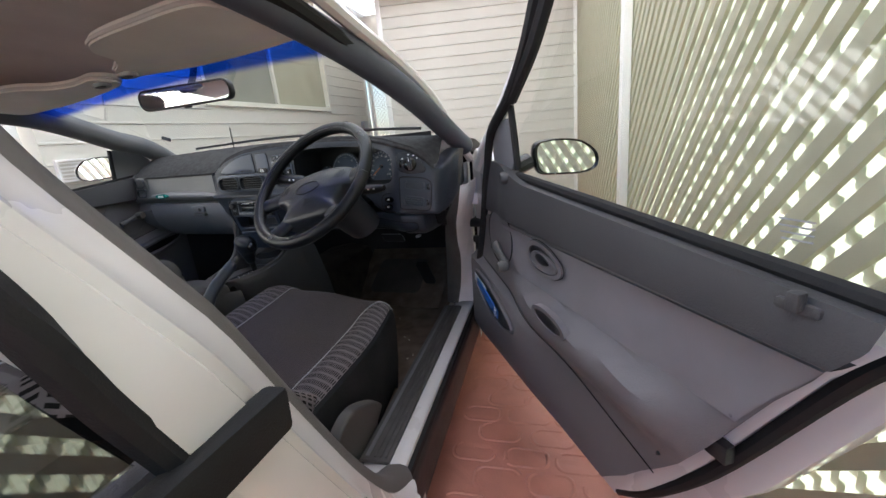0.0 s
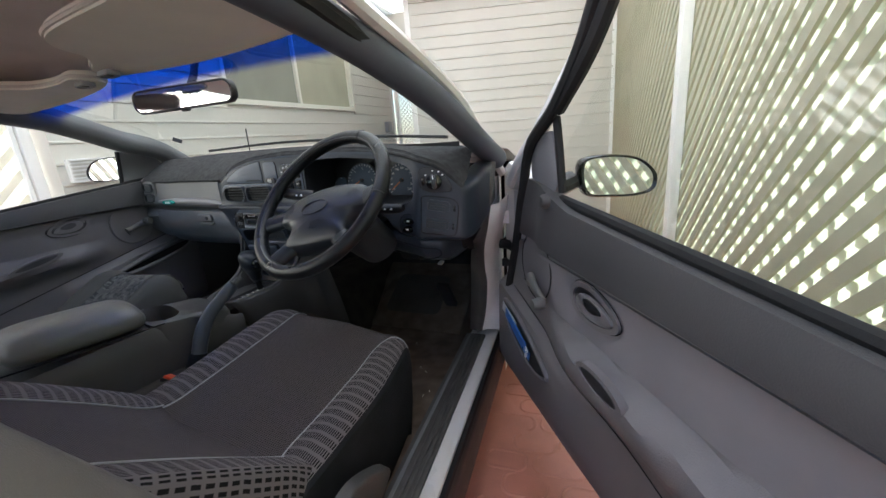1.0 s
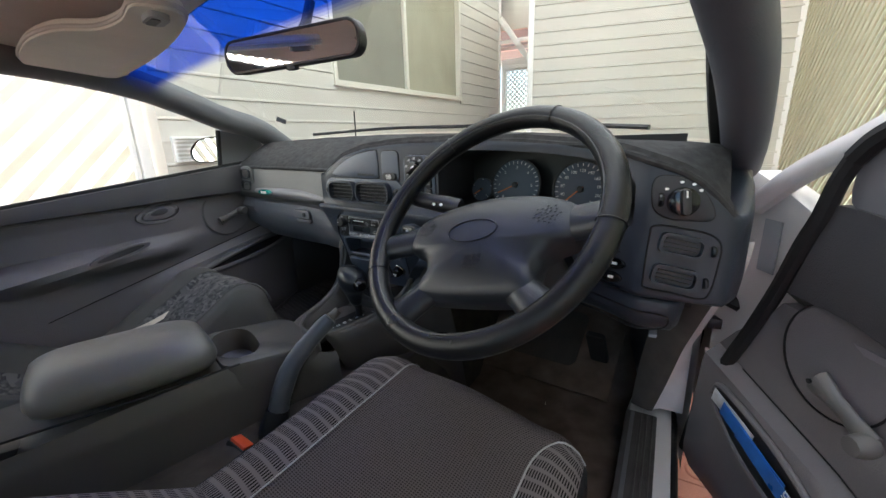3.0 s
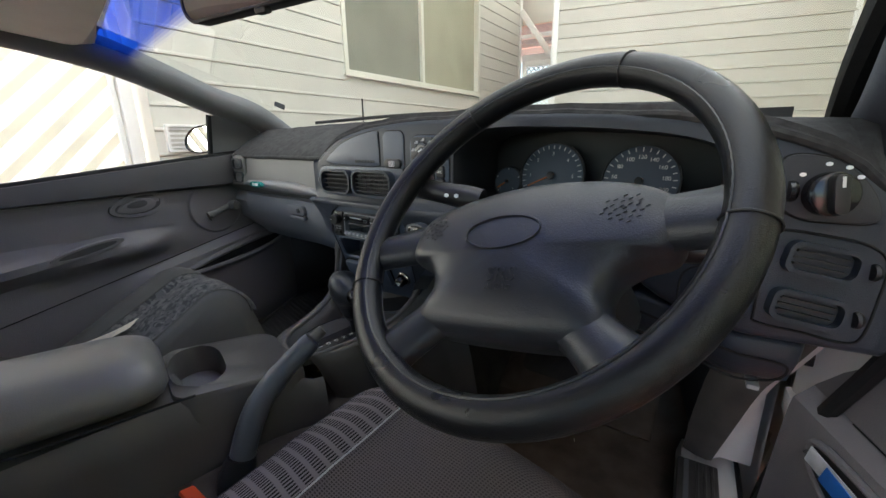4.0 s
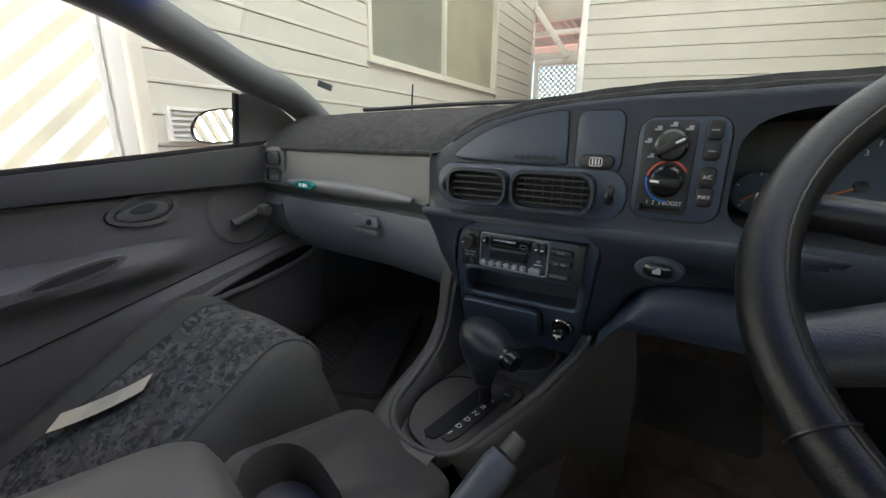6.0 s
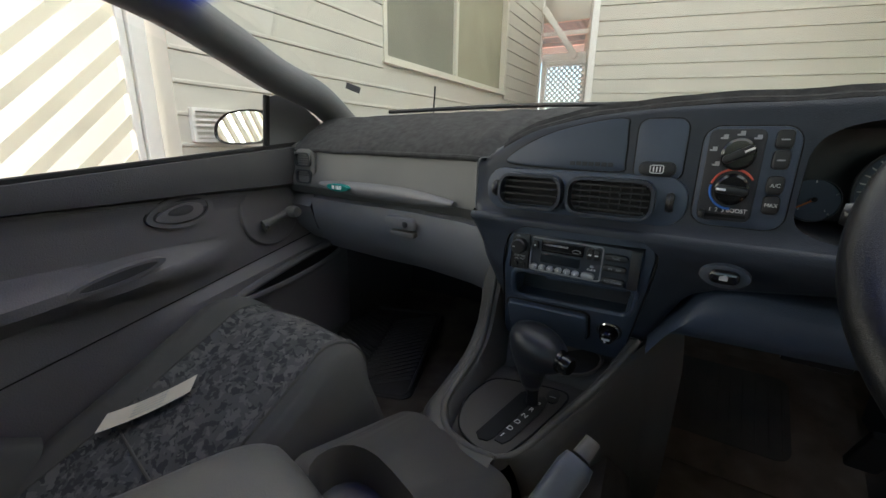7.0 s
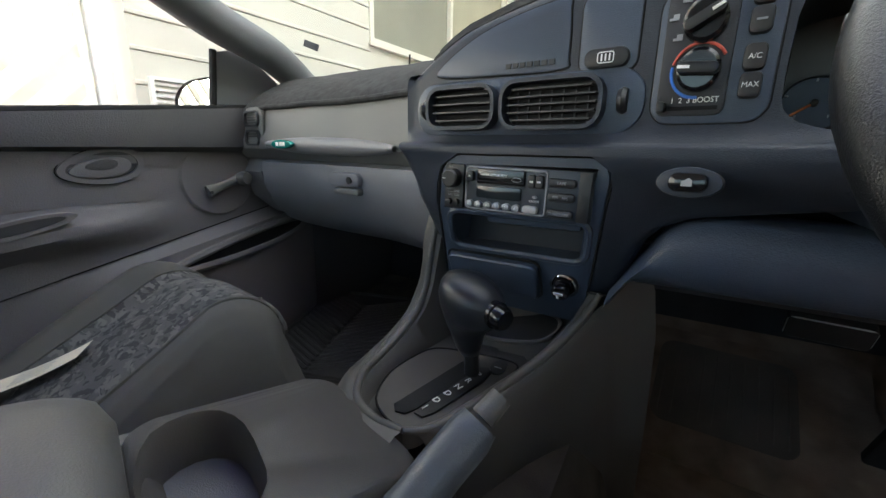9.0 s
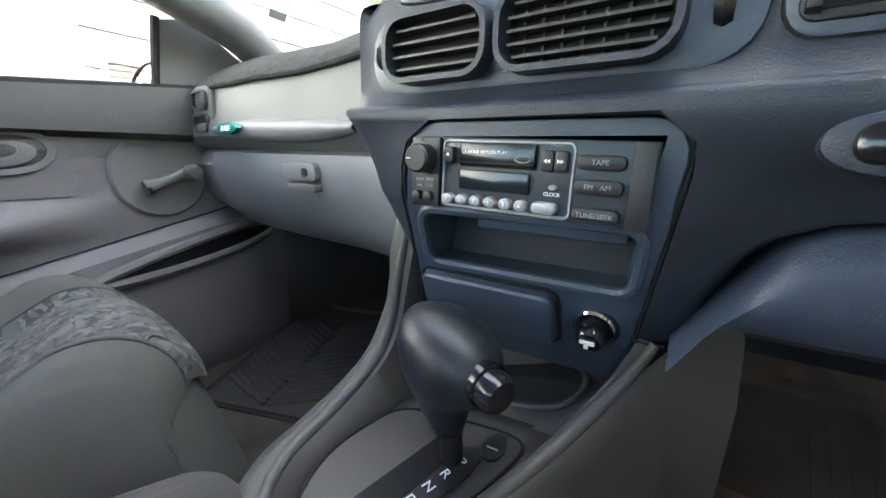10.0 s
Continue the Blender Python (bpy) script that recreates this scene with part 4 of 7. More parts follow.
    # a dark face on the handle paints the shade of its hollow
    part("pull_hollow", prism(almond(0.066, 0.024, 0.004, 0.004), -0.0105 * sgn, -0.008 * sgn, 0.001, m=m), k["hollow"], bez)
    # grip slot in the armrest
    gs, gz, gl = k["grip"]
    d = 0.073
    m = at(gs, gz, d) @ pose(0, 0, 0, 0, k["slant"] + k["gslant"], 0)
    part("grip_rim", ring(oval(gl, k["gh"]), oval(gl * 0.8, k["gh"] * 0.62), -0.004 * sgn, 0.012 * sgn, m=m), door_grey, door)
    # shade of the grip hollow, painted as a flat dark face
    part("grip_hollow", prism(oval(gl * 0.8, k["gh"] * 0.62), -0.001 * sgn, 0.012 * sgn, m=m), k["hollow"], door, "grip hollow, its shade a flat dark face")
    # window winder
    ws, wz, we, wez = k["winder"]
    p0, p1 = Vector((ws, f * 0.045, wz)), Vector((we, f * 0.05, wez))
    part("winder_plate", turned([(0.001, -0.002 * sgn), (0.085, -0.002 * sgn), (0.09, 0.002 * sgn)], 28, m=at(ws + k["plate"], wz + 0.03, 0.027)), door_grey, door)
    if k["plate"] >= 0:
        part("plate_groove", tube([(ws + k["plate"] + 0.09 * math.cos(q * math.tau / 40), f * 0.0275, wz + 0.03 + 0.09 * math.sin(q * math.tau / 40)) for q in range(40)], 0.0018, 6, closed=True, up=(0, 1, 0)), gap_black, door)
    win = part("window_winder", tube([p0, p0.lerp(p1, 0.35), p0.lerp(p1, 0.7), p1], [q * k["fat"] for q in (0.022, 0.014, 0.014, 0.017)], 12, flat=0.6, up=(0, 1, 0)), vinyl_mid, door, "grey window winder arm")
    part("knob", tube([p1, p1 + Vector((0, f * 0.012, 0)), p1 + Vector((0, f * 0.03, 0))], [0.014, 0.017, 0.013], 12, up=(0, 0, 1)), vinyl_mid, win)
    part("screw", tube([p0 + Vector((0, f * 0.012, 0)), p0 + Vector((0, f * 0.0155, 0))], 0.004, 8), black_plastic, win)
    # map pocket
    line = smooth_path([(s, f * 0.058, z) for s, z in k["pocket"]], 5, closed=True)
    fl = [line[i] for i in range(len(line))]
    # the opening is a flat black face, painting the shade inside the pocket
    bmp = bmesh.new()
    bmp.faces.new([bmp.verts.new((p.x, f * 0.054, p.z)) for p in fl])
    pk = part("map_pocket", bmp, black_plastic, door, "map pocket opening, its shade a flat black face", 0)
    part("pocket_rim", tube([(p.x, f * 0.052, p.z) for p in fl], 0.0065 if f < 0 else 0.010, 8, closed=True), door_grey, pk)
    return at


DZ = [(0.25, 0.775), (0.33, 0.86), (0.5, 0.99), (0.70, 1.115), (0.76, 1.16), (0.83, 1.195), (0.95, 1.21)]
def door_front(z):
    """Front border of the driver's door trim."""
    pts = ((0.2, -0.02), (0.4, 0.015), (0.55, 0.065), (0.65, 0.11), (0.76, 0.16), (0.9, 0.205), (1.05, 0.24))
    for (a, sa), (b, sb) in zip(pts, pts[1:]):
        if z <= b:
            return sa + (sb - sa) * (z - a) / (b - a)
    return pts[-1][1]


ddoor = thing("driver_door", "open white front door with grey vinyl trim", "car door", pose(0.80, 0.25, 0, 0, 0, -61.2))
dk = dict(belly=0.03, under=0.13, front=door_front, arm=0.60, split=0.772, belt=lambda s: 0.928 - 0.08 * max(0, s - 0.1) + 0.032 * max(0.0, 1 - ((s - 0.24) / 0.2) ** 2), low=0.262, handle=(0.56, 0.722), slant=4, grip=(0.645, 0.605, 0.15), gh=0.052, hd=0.010, hollow=black_plastic, fat=1.0, cloth=door_cloth, gslant=0,
          plate=0.0, hump=-0.018, crease=lambda s: max(0.40, 0.625 - 0.22 * max(0.0, s)),
          winder=(0.27, 0.69, 0.365, 0.655), pocket=[(0.080, 0.552), (0.14, 0.552), (0.25, 0.525), (0.36, 0.472), (0.382, 0.445), (0.30, 0.424), (0.18, 0.448), (0.085, 0.505)])
door_panel(ddoor, -1, dk, DZ)
shell = [(-0.02, 0.262), (0.775, 0.25), (0.86, 0.33), (0.985, 0.5), (1.12, 0.74), (1.16, 0.785), (1.172, 0.800), (0.3, 0.862), (0.1, 0.955), (0.02, 0.985), (-0.03, 0.96), (-0.035, 0.3)]
part("door_shell", prism([(s * 1.0 + (0.02 if s > 0.5 else -0.01), z - (0.025 if z < 0.4 else 0)) for s, z in shell], 0.002, 0.05, 0.008), paint_white, ddoor, "white painted door shell")
rows = smooth_path([(0.80, 0.012, 0.238), (0.885, 0.012, 0.32), (1.01, 0.012, 0.49), (1.145, 0.012, 0.73), (1.19, 0.012, 0.80), (1.21, 0.012, 0.84)], 5)
part("door_seal", tube(rows, 0.012, 8), black_rubber, ddoor, "black rubber door seal")
part("outer_skin", prism([(0.82, 0.19), (0.93, 0.30), (1.06, 0.48), (1.19, 0.73), (1.21, 0.77), (0.0, 0.85), (-0.05, 0.2)], 0.05, 0.10, 0.01), paint_white, ddoor, "white outer door skin")
part("front_seal", tube(smooth_path([(door_front(z) - 0.022, -0.028, z) for z in (0.3, 0.4, 0.5, 0.6, 0.7, 0.8, 0.88)] + [(0.195, -0.026, 0.93), (0.208, -0.024, 0.985), (0.222, -0.022, 1.02)], 3), 0.013, 8), black_rubber, ddoor, "black rubber seal along the door front")
part("door_sticker", box(0.06, 0.10, -0.003, -0.0005, 0.80, 0.90), print_dim, ddoor, "pale sticker with small print", 0)
part("latch", box(1.015, 1.05, -0.018, 0.0, 0.545, 0.575, 0.003), black_plastic, ddoor, "black door latch")
for s, z in ((1.055, 0.64), (0.935, 0.47)):
    part("trim_screw", turned([(0.003, -0.026), (0.004, -0.022)], 12, m=Matrix.Translation((s, 0, z))), black_plastic, ddoor)
part("window_seal", tube([(0.38, -0.008, 0.915), (0.75, -0.008, 0.884), (1.19, -0.008, 0.846)], 0.012, 8), black_rubber, ddoor, "black rubber window seal")
part("belt_moulding", tube([(0.30, 0.042, 0.885), (0.75, 0.042, 0.852), (1.20, 0.042, 0.816)], 0.015, 8), black_rubber, ddoor, "black outer window moulding")
fr = smooth_path([(0.03, 0.0, 0.922), (0.12, -0.002, 0.992), (0.24, -0.008, 1.058), (0.36, -0.014, 1.135), (0.47, -0.012, 1.225), (0.56, 0.0, 1.36), (0.64, 0.0, 1.44), (0.74, 0.0, 1.48), (0.9, 0.0, 1.48), (1.14, 0.0, 1.40), (1.2, 0.0, 1.2), (1.2, 0.0, 0.84)], 6)
part("window_frame", tube(fr, 0.022, 10, flat=0.8, up=(0, 1, 0)), paint_edge, ddoor, "white painted window frame")
part("frame_seal", tube(smooth_path([(0.222, -0.022, 1.02), (0.25, -0.022, 1.050), (0.30, -0.022, 1.080), (0.37, -0.022, 1.122), (0.47, -0.022, 1.215), (0.56, -0.02, 1.345), (0.65, -0.02, 1.43), (0.76, -0.02, 1.46)], 6), 0.015, 8), black_rubber, ddoor, "black rubber frame seal")
part("glass_run", tube([p + Vector((0.026, 0.0, -0.006)) for p in fr[17:]], 0.017, 8), black_rubber, ddoor)
part("mirror_patch", prism([(p.x, p.z) for p in smooth_path([(0.222, 0, 0.955), (0.222, 0, 1.012), (0.253, 0, 1.045), (0.30, 0, 1.067), (0.335, 0, 1.064), (0.353, 0, 1.011), (0.362, 0, 0.945), (0.33, 0, 0.925), (0.26, 0, 0.94)], 3, closed=True)], -0.014, 0.0, 0.005), vinyl_light, ddoor, "grey plastic triangle behind the mirror")
part("division_bar", tube(smooth_path([(0.345, -0.006, 1.10), (0.362, -0.006, 1.02), (0.376, -0.006, 0.93)], 4), 0.010, 8), black_rubber, ddoor, "black rubber bar beside the mirror triangle")
bmg = bmesh.new()
bmg.faces.new([bmg.verts.new((p[0], 0.03, p[1])) for p in ((0.18, 0.93), (0.30, 1.01), (0.40, 1.10), (0.58, 1.36), (0.68, 1.45), (0.9, 1.48), (1.13, 1.4), (1.19, 0.83))])
part("window_glass", bmg, clear_glass, ddoor, "clear side window glass", 0)
part("lock_pin", turned([(0.019, 0.002), (0.018, -0.008), (0.013, -0.016), (0.001, -0.018)], 16, m=Matrix.Translation((0.365, -0.04, 0.912))), door_dark, ddoor, "round lock button")
pull = part("belt_catch", prism(round_rect(0.046, 0.013, 0.005, 1.125, 0.832), -0.046, -0.038, 0.003), door_dark, ddoor, "grey plastic catch on the door top")
part("tab", box(1.119, 1.133, -0.056, -0.040, 0.830, 0.852, 0.004), door_dark, pull)
for k in range(4):
    part("etched_mark", box(1.05 - k * 0.002, 1.085, 0.028, 0.0295, 0.88 + k * 0.008, 0.882 + k * 0.008), print_dim, ddoor, smooth=0)
# leaflets in the pocket
lf = thing("leaflets", "blue and white printed leaflets in the door pocket", "leaflet", pose(0.80, 0.25, 0, 0, 0, -61.2))
for i, (s, z, rot, mt) in enumerate(((0.14, 0.522, 12, pale_print), (0.17, 0.508, 15, blue_print), (0.22, 0.495, 13, blue_print), (0.25, 0.484, 17, blue_print))):
    part("leaflet", box(-0.06, 0.055, -0.058 - 0.0015 * i, -0.0565 - 0.0015 * i, -0.015, 0.015, m=Matrix.Translation((s, -0.002, z)) @ pose(0, 0, 0, 0, rot, 0)), mt, lf, smooth=0)
lettering("print", "Bris", 0.026, print_white, lf, Matrix.Translation((0.285, -0.0665, 0.474)) @ pose(0, 0, 0, 0, 17 + 90, 0))

# driver's mirror, outside the glass
def mirror_head(thing_, side):
    """Rounded housing, tapering outwards, with a glass set in its open face."""
    out = [(p.x * side, p.z) for p in smooth_path([(-0.072, 0, 0.040), (-0.045, 0, 0.054), (0.02, 0, 0.054), (0.08, 0, 0.042), (0.122, 0, 0.010), (0.133, 0, -0.022), (0.118, 0, -0.048), (0.07, 0, -0.057), (0.0, 0, -0.054), (-0.055, 0, -0.046), (-0.073, 0, -0.008)], 5, closed=True)]
    rows = [[(0.03 * side + (x - 0.03 * side) * k, y, z * k) for x, z in out] for k, y in ((0.86, 0.004), (0.90, -0.004), (0.96, -0.007), (1.0, 0.0), (1.0, 0.02), (0.93, 0.05), (0.75, 0.07), (0.3, 0.08))]
    part("housing", grid(rows, close_u=True, cap=True), black_gloss, thing_, "glossy black mirror housing", 60)
    part("mirror_glass", prism([(0.03 * side + (x - 0.03 * side) * 0.88, z * 0.88) for x, z in out], -0.001, 0.003), mirror_glass, thing_, "mirror glass", 0)


dm = thing("door_mirror", "glossy black rounded door mirror on the open door", "mirror", pose(1.085, 0.08, 0.945, 0, 0, 20), group="door mirrors")
mirror_head(dm, 1)
part("stalk", tube(smooth_path([(-0.155, 0.03, -0.03), (-0.12, 0.025, -0.02), (-0.08, 0.03, -0.005)], 4), 0.032, 10, flat=0.8), black_plastic, dm)

# passenger's door
PZ = [(0.3, 1.0), (0.6, 1.1), (1.1, 1.2)]
pdoor = thing("passenger_door", "closed front door with dark grey vinyl trim", "car door", pose(-0.80, 0.37, 0, 0, 0, -90))
pk = dict(belly=0.03, under=0.06, arm=0.752, split=0.885, belt=lambda s: 1.005 - 0.10 * s, low=0.36, handle=(0.455, 0.858), slant=8, grip=(0.60, 0.764, 0.16), gh=0.028, hd=0.005, hollow=door_dark, fat=0.72, hk=0.8, cloth=door_grey, gslant=2,
          plate=-0.04, hump=0.012, crease=lambda s: 0.762 - 0.195 * max(0.0, s),
          winder=(0.270, 0.795, 0.190, 0.824), pocket=[(0.008, 0.700), (0.04, 0.704), (0.13, 0.693), (0.25, 0.668), (0.345, 0.643), (0.375, 0.628), (0.33, 0.624), (0.22, 0.632), (0.10, 0.650), (0.02, 0.675)])
door_panel(pdoor, 1, pk, PZ)
part("door_shell", prism([(-0.06, 0.3), (1.2, 0.3), (1.25, 0.86), (-0.06, 1.0)], -0.09, -0.004), paint_white, pdoor, "white painted door shell")
part("window_seal", tube([(-0.02, 0.015, 1.008), (0.5, 0.015, 0.957), (1.2, 0.015, 0.885)], 0.008, 8), black_rubber, pdoor, "black rubber window seal")
part("quarter_trim", prism([(0.05, 0.995), (0.215, 0.985), (0.2, 1.11), (0.13, 1.13), (0.02, 1.06)], 0.0, 0.012, 0.003), pillar_grey, pdoor, "grey plastic triangle behind the mirror")
part("division_bar", tube([(0.215, 0.012, 0.98), (0.20, 0.012, 1.115)], 0.008, 8), black_rubber, pdoor)
bmg = bmesh.new()
bmg.faces.new([bmg.verts.new((p[0], -0.01, p[1])) for p in ((0.0, 1.0), (0.2, 1.13), (0.55, 1.24), (1.1, 1.25), (1.2, 0.88))])
part("window_glass", bmg, clear_glass, pdoor, "clear side window glass", 0)
pm = thing("door_mirror", "black-rimmed door mirror outside the closed window", "mirror", pose(-1.085, 0.33, 1.045, 0, 0, 14), group="door mirrors")
mirror_head(pm, -1)
part("stalk", tube(smooth_path([(0.17, 0.03, -0.03), (0.13, 0.025, -0.02), (0.08, 0.03, -0.005)], 4), 0.034, 10, flat=0.8), black_plastic, pm)

# ---- dashboard ----
dash = thing("dashboard", "dark slate vinyl dashboard with round vents and dials", "dashboard")


def face_y(x):
    """Depth of the passenger-side fascia across the car."""
    pts = ((-0.80, 0.215), (-0.70, 0.195), (-0.52, 0.165), (-0.36, 0.15), (-0.2, 0.105), (-0.10, 0.05))
    for (a, ya), (b, yb) in zip(pts, pts[1:]):
        if x <= b:
            return ya + (yb - ya) * (x - a) / (b - a)
    return pts[-1][1]


xsn = [-0.775 + 0.027 * k for k in range(26)]


def loft(profile, stations, yoff):
    return grid([[(x, yoff(x) + dy, z) for dy, z in profile] for x in stations])


prof = [(0.34, 1.04), (0.2, 1.035), (0.09, 1.018), (0.03, 1.0), (0.006, 0.985), (0.0, 0.965), (-0.002, 0.935), (-0.012, 0.915), (-0.012, 0.895), (0.0, 0.88), (0.012, 0.872)]
part("passenger_fascia", loft(prof, xsn, face_y), vinyl_mid, dash, "grey vinyl passenger fascia")
prof = [(0.015, 0.872), (-0.004, 0.866), (-0.008, 0.85), (-0.002, 0.81), (0.02, 0.765), (0.06, 0.725), (0.12, 0.70), (0.3, 0.68)]
part("glovebox_lid", loft(prof, [x for x in xsn if -0.68 < x < -0.09], face_y), vinyl_light, dash, "pale grey glovebox lid")
part("end_cap", loft([(0.02, 0.872), (0.0, 0.84), (0.02, 0.78), (0.08, 0.73), (0.3, 0.69)], [-0.775, -0.74, -0.70, -0.685], face_y), vinyl_light, dash)
gm = Matrix.Translation((-0.36, 0.138, 0.842)) @ pose(0, 0, 0, 4, 0, -8)
gl = part("glovebox_latch", prism(round_rect(0.085, 0.026, 0.01), -0.010, 0.01, 0.003, m=gm), vinyl_light, dash, "grey glovebox latch")
part("lock", turned([(0.007, -0.012), (0.007, -0.008)], 12, m=gm @ Matrix.Translation((0.018, 0, 0))), black_plastic, gl)
part("lip", prism(round_rect(0.07, 0.012, 0.005, 0.006, -0.022), -0.012, 0.004, 0.003, m=gm), vinyl_mid, gl)
# pale trim lens along the fascia
lens = []
for i in range(17):
    t = i / 16
    x = -0.615 + 0.40 * t
    h = 0.017 * (math.sin(math.pi * (0.06 + 0.9 * t)) ** 0.55)
    lens.append([(x, face_y(x) - 0.012 - 0.012 * math.cos(a), 0.905 - 0.006 * t + h * math.sin(a)) for a in [radians(-90 + 18 * q) for q in range(11)]])
strip = part("trim_strip", grid(lens), strip_silver, dash, "pale lens-shaped trim strip")
bmx = Matrix.Translation((-0.535, 0.140, 0.905)) @ pose(0, 0, 0, 0, 0, -10)
part("model_badge", prism(oval(0.075, 0.018), -0.006, 0.004, 0.001, m=bmx), badge_teal, strip, "teal oval badge with plain white bars")
for k in (-0.012, 0.002, 0.013):
    part("badge_bar", box(k - 0.004, k + 0.004, -0.0075, -0.0055, -0.004, 0.004, m=bmx), print_white, strip, smooth=0)


def vent(parent, m, w, h, slats, fins=0, corner=0.012, mat=None):
    """A face vent: rounded frame, dark throat, slats and upright fins."""
    v = part("air_vent", ring(round_rect(w, h, corner, n=4), round_rect(w - 0.008, h - 0.008, corner * 0.8, n=4), -0.006, 0.012, m=m), mat or vinyl_stack, parent, "dark plastic air vent")
    # a flat near-black sheet paints the shade inside the vent
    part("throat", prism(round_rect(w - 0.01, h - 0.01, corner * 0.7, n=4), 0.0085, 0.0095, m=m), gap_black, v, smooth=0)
    for i in range(slats):
        z = -h / 2 + 0.006 + (h - 0.012) * (i + 0.5) / slats
        inset = corner * 0.5 * (abs(2 * (i + 0.5) / slats - 1) ** 3)
        part("slat", box(-w / 2 + 0.007 + inset, w / 2 - 0.007 - inset, -0.001, 0.007, z - 0.0009, z + 0.0009, m=m), black_plastic, v, smooth=0)
    for i in range(fins):
        x = -w / 2 + 0.01 + (w - 0.02) * (i + 0.5) / fins
        part("fin", box(x - 0.0008, x + 0.0008, 0.0068, 0.0083, -h / 2 + 0.007, h / 2 - 0.007, m=m), vinyl_dark, v, smooth=0)
    return v


# passenger's outer vents
vm = Matrix.Translation((-0.69, 0.188, 0.94)) @ pose(0, 0, 0, 0, 0, -8)
part("vent_housing", prism(round_rect(0.082, 0.095, 0.025, 0.004, 0), -0.004, 0.02, 0.006, m=vm), vinyl_mid, dash, "grey vent housing")
for dz in (0.021, -0.021):
    vent(dash, vm @ Matrix.Translation((0.004, -0.0045, dz)), 0.062, 0.035, 4, mat=vinyl_dark)

# one swept pod: centre fascia, brow over the dials and the driver's end
def along(x, pts):
    """Linear reading of a table of pairs."""
    for (a, ya), (b, yb) in zip(pts, pts[1:]):
        if x <= b:
            return ya + (yb - ya) * max(0.0, (x - a) / (b - a))
    return pts[-1][1]


STK = Matrix.Translation((0.06, -0.006, 0)) @ pose(0, 0, 0, 0, 0, -6)
END = Matrix.Translation((0.687, -0.118, 0.95)) @ pose(0, 0, 0, -6, 0, 14) @ Matrix.Translation((0, 0, -0.95))
BROW = [(p.x, p.z) for p in smooth_path([(-0.125, 0, 0.986), (-0.096, 0, 1.006), (-0.05, 0, 1.031), (0.013, 0, 1.047), (0.07, 0, 1.055), (0.145, 0, 1.060), (0.22, 0, 1.061), (0.305, 0, 1.063), (0.43, 0, 1.059), (0.53, 0, 1.051), (0.6, 0, 1.041), (0.645, 0, 1.026), (0.686, 0, 1.010), (0.715, 0, 0.985), (0.742, 0, 0.953)], 4)]


def brow(x):
    return along(x, BROW)


def pod_y(x, z=0.95):
    """Depth of the pod's face; the driver's end leans back like its trim."""
    y = along(x, ((-0.13, 0.014), (0.25, -0.026), (0.40, -0.052), (0.52, -0.078), (0.59, -0.105), (0.635, -0.1285), (0.687, -0.1172), (0.742, -0.104)))
    flare = 0.011 * max(0.0, (0.930 - z) / 0.026) ** 2 * max(0.0, min(1.0, (0.52 - x) / 0.05))
    return y - min(flare, 0.012) + 0.105 * (z - 0.95) * max(0.0, min(1.0, (x - 0.5) / 0.13))


def pod_foot(x):
    return along(x, ((0.47, 0.903), (0.50, 0.895), (0.54, 0.85), (0.57, 0.838), (0.742, 0.826)))


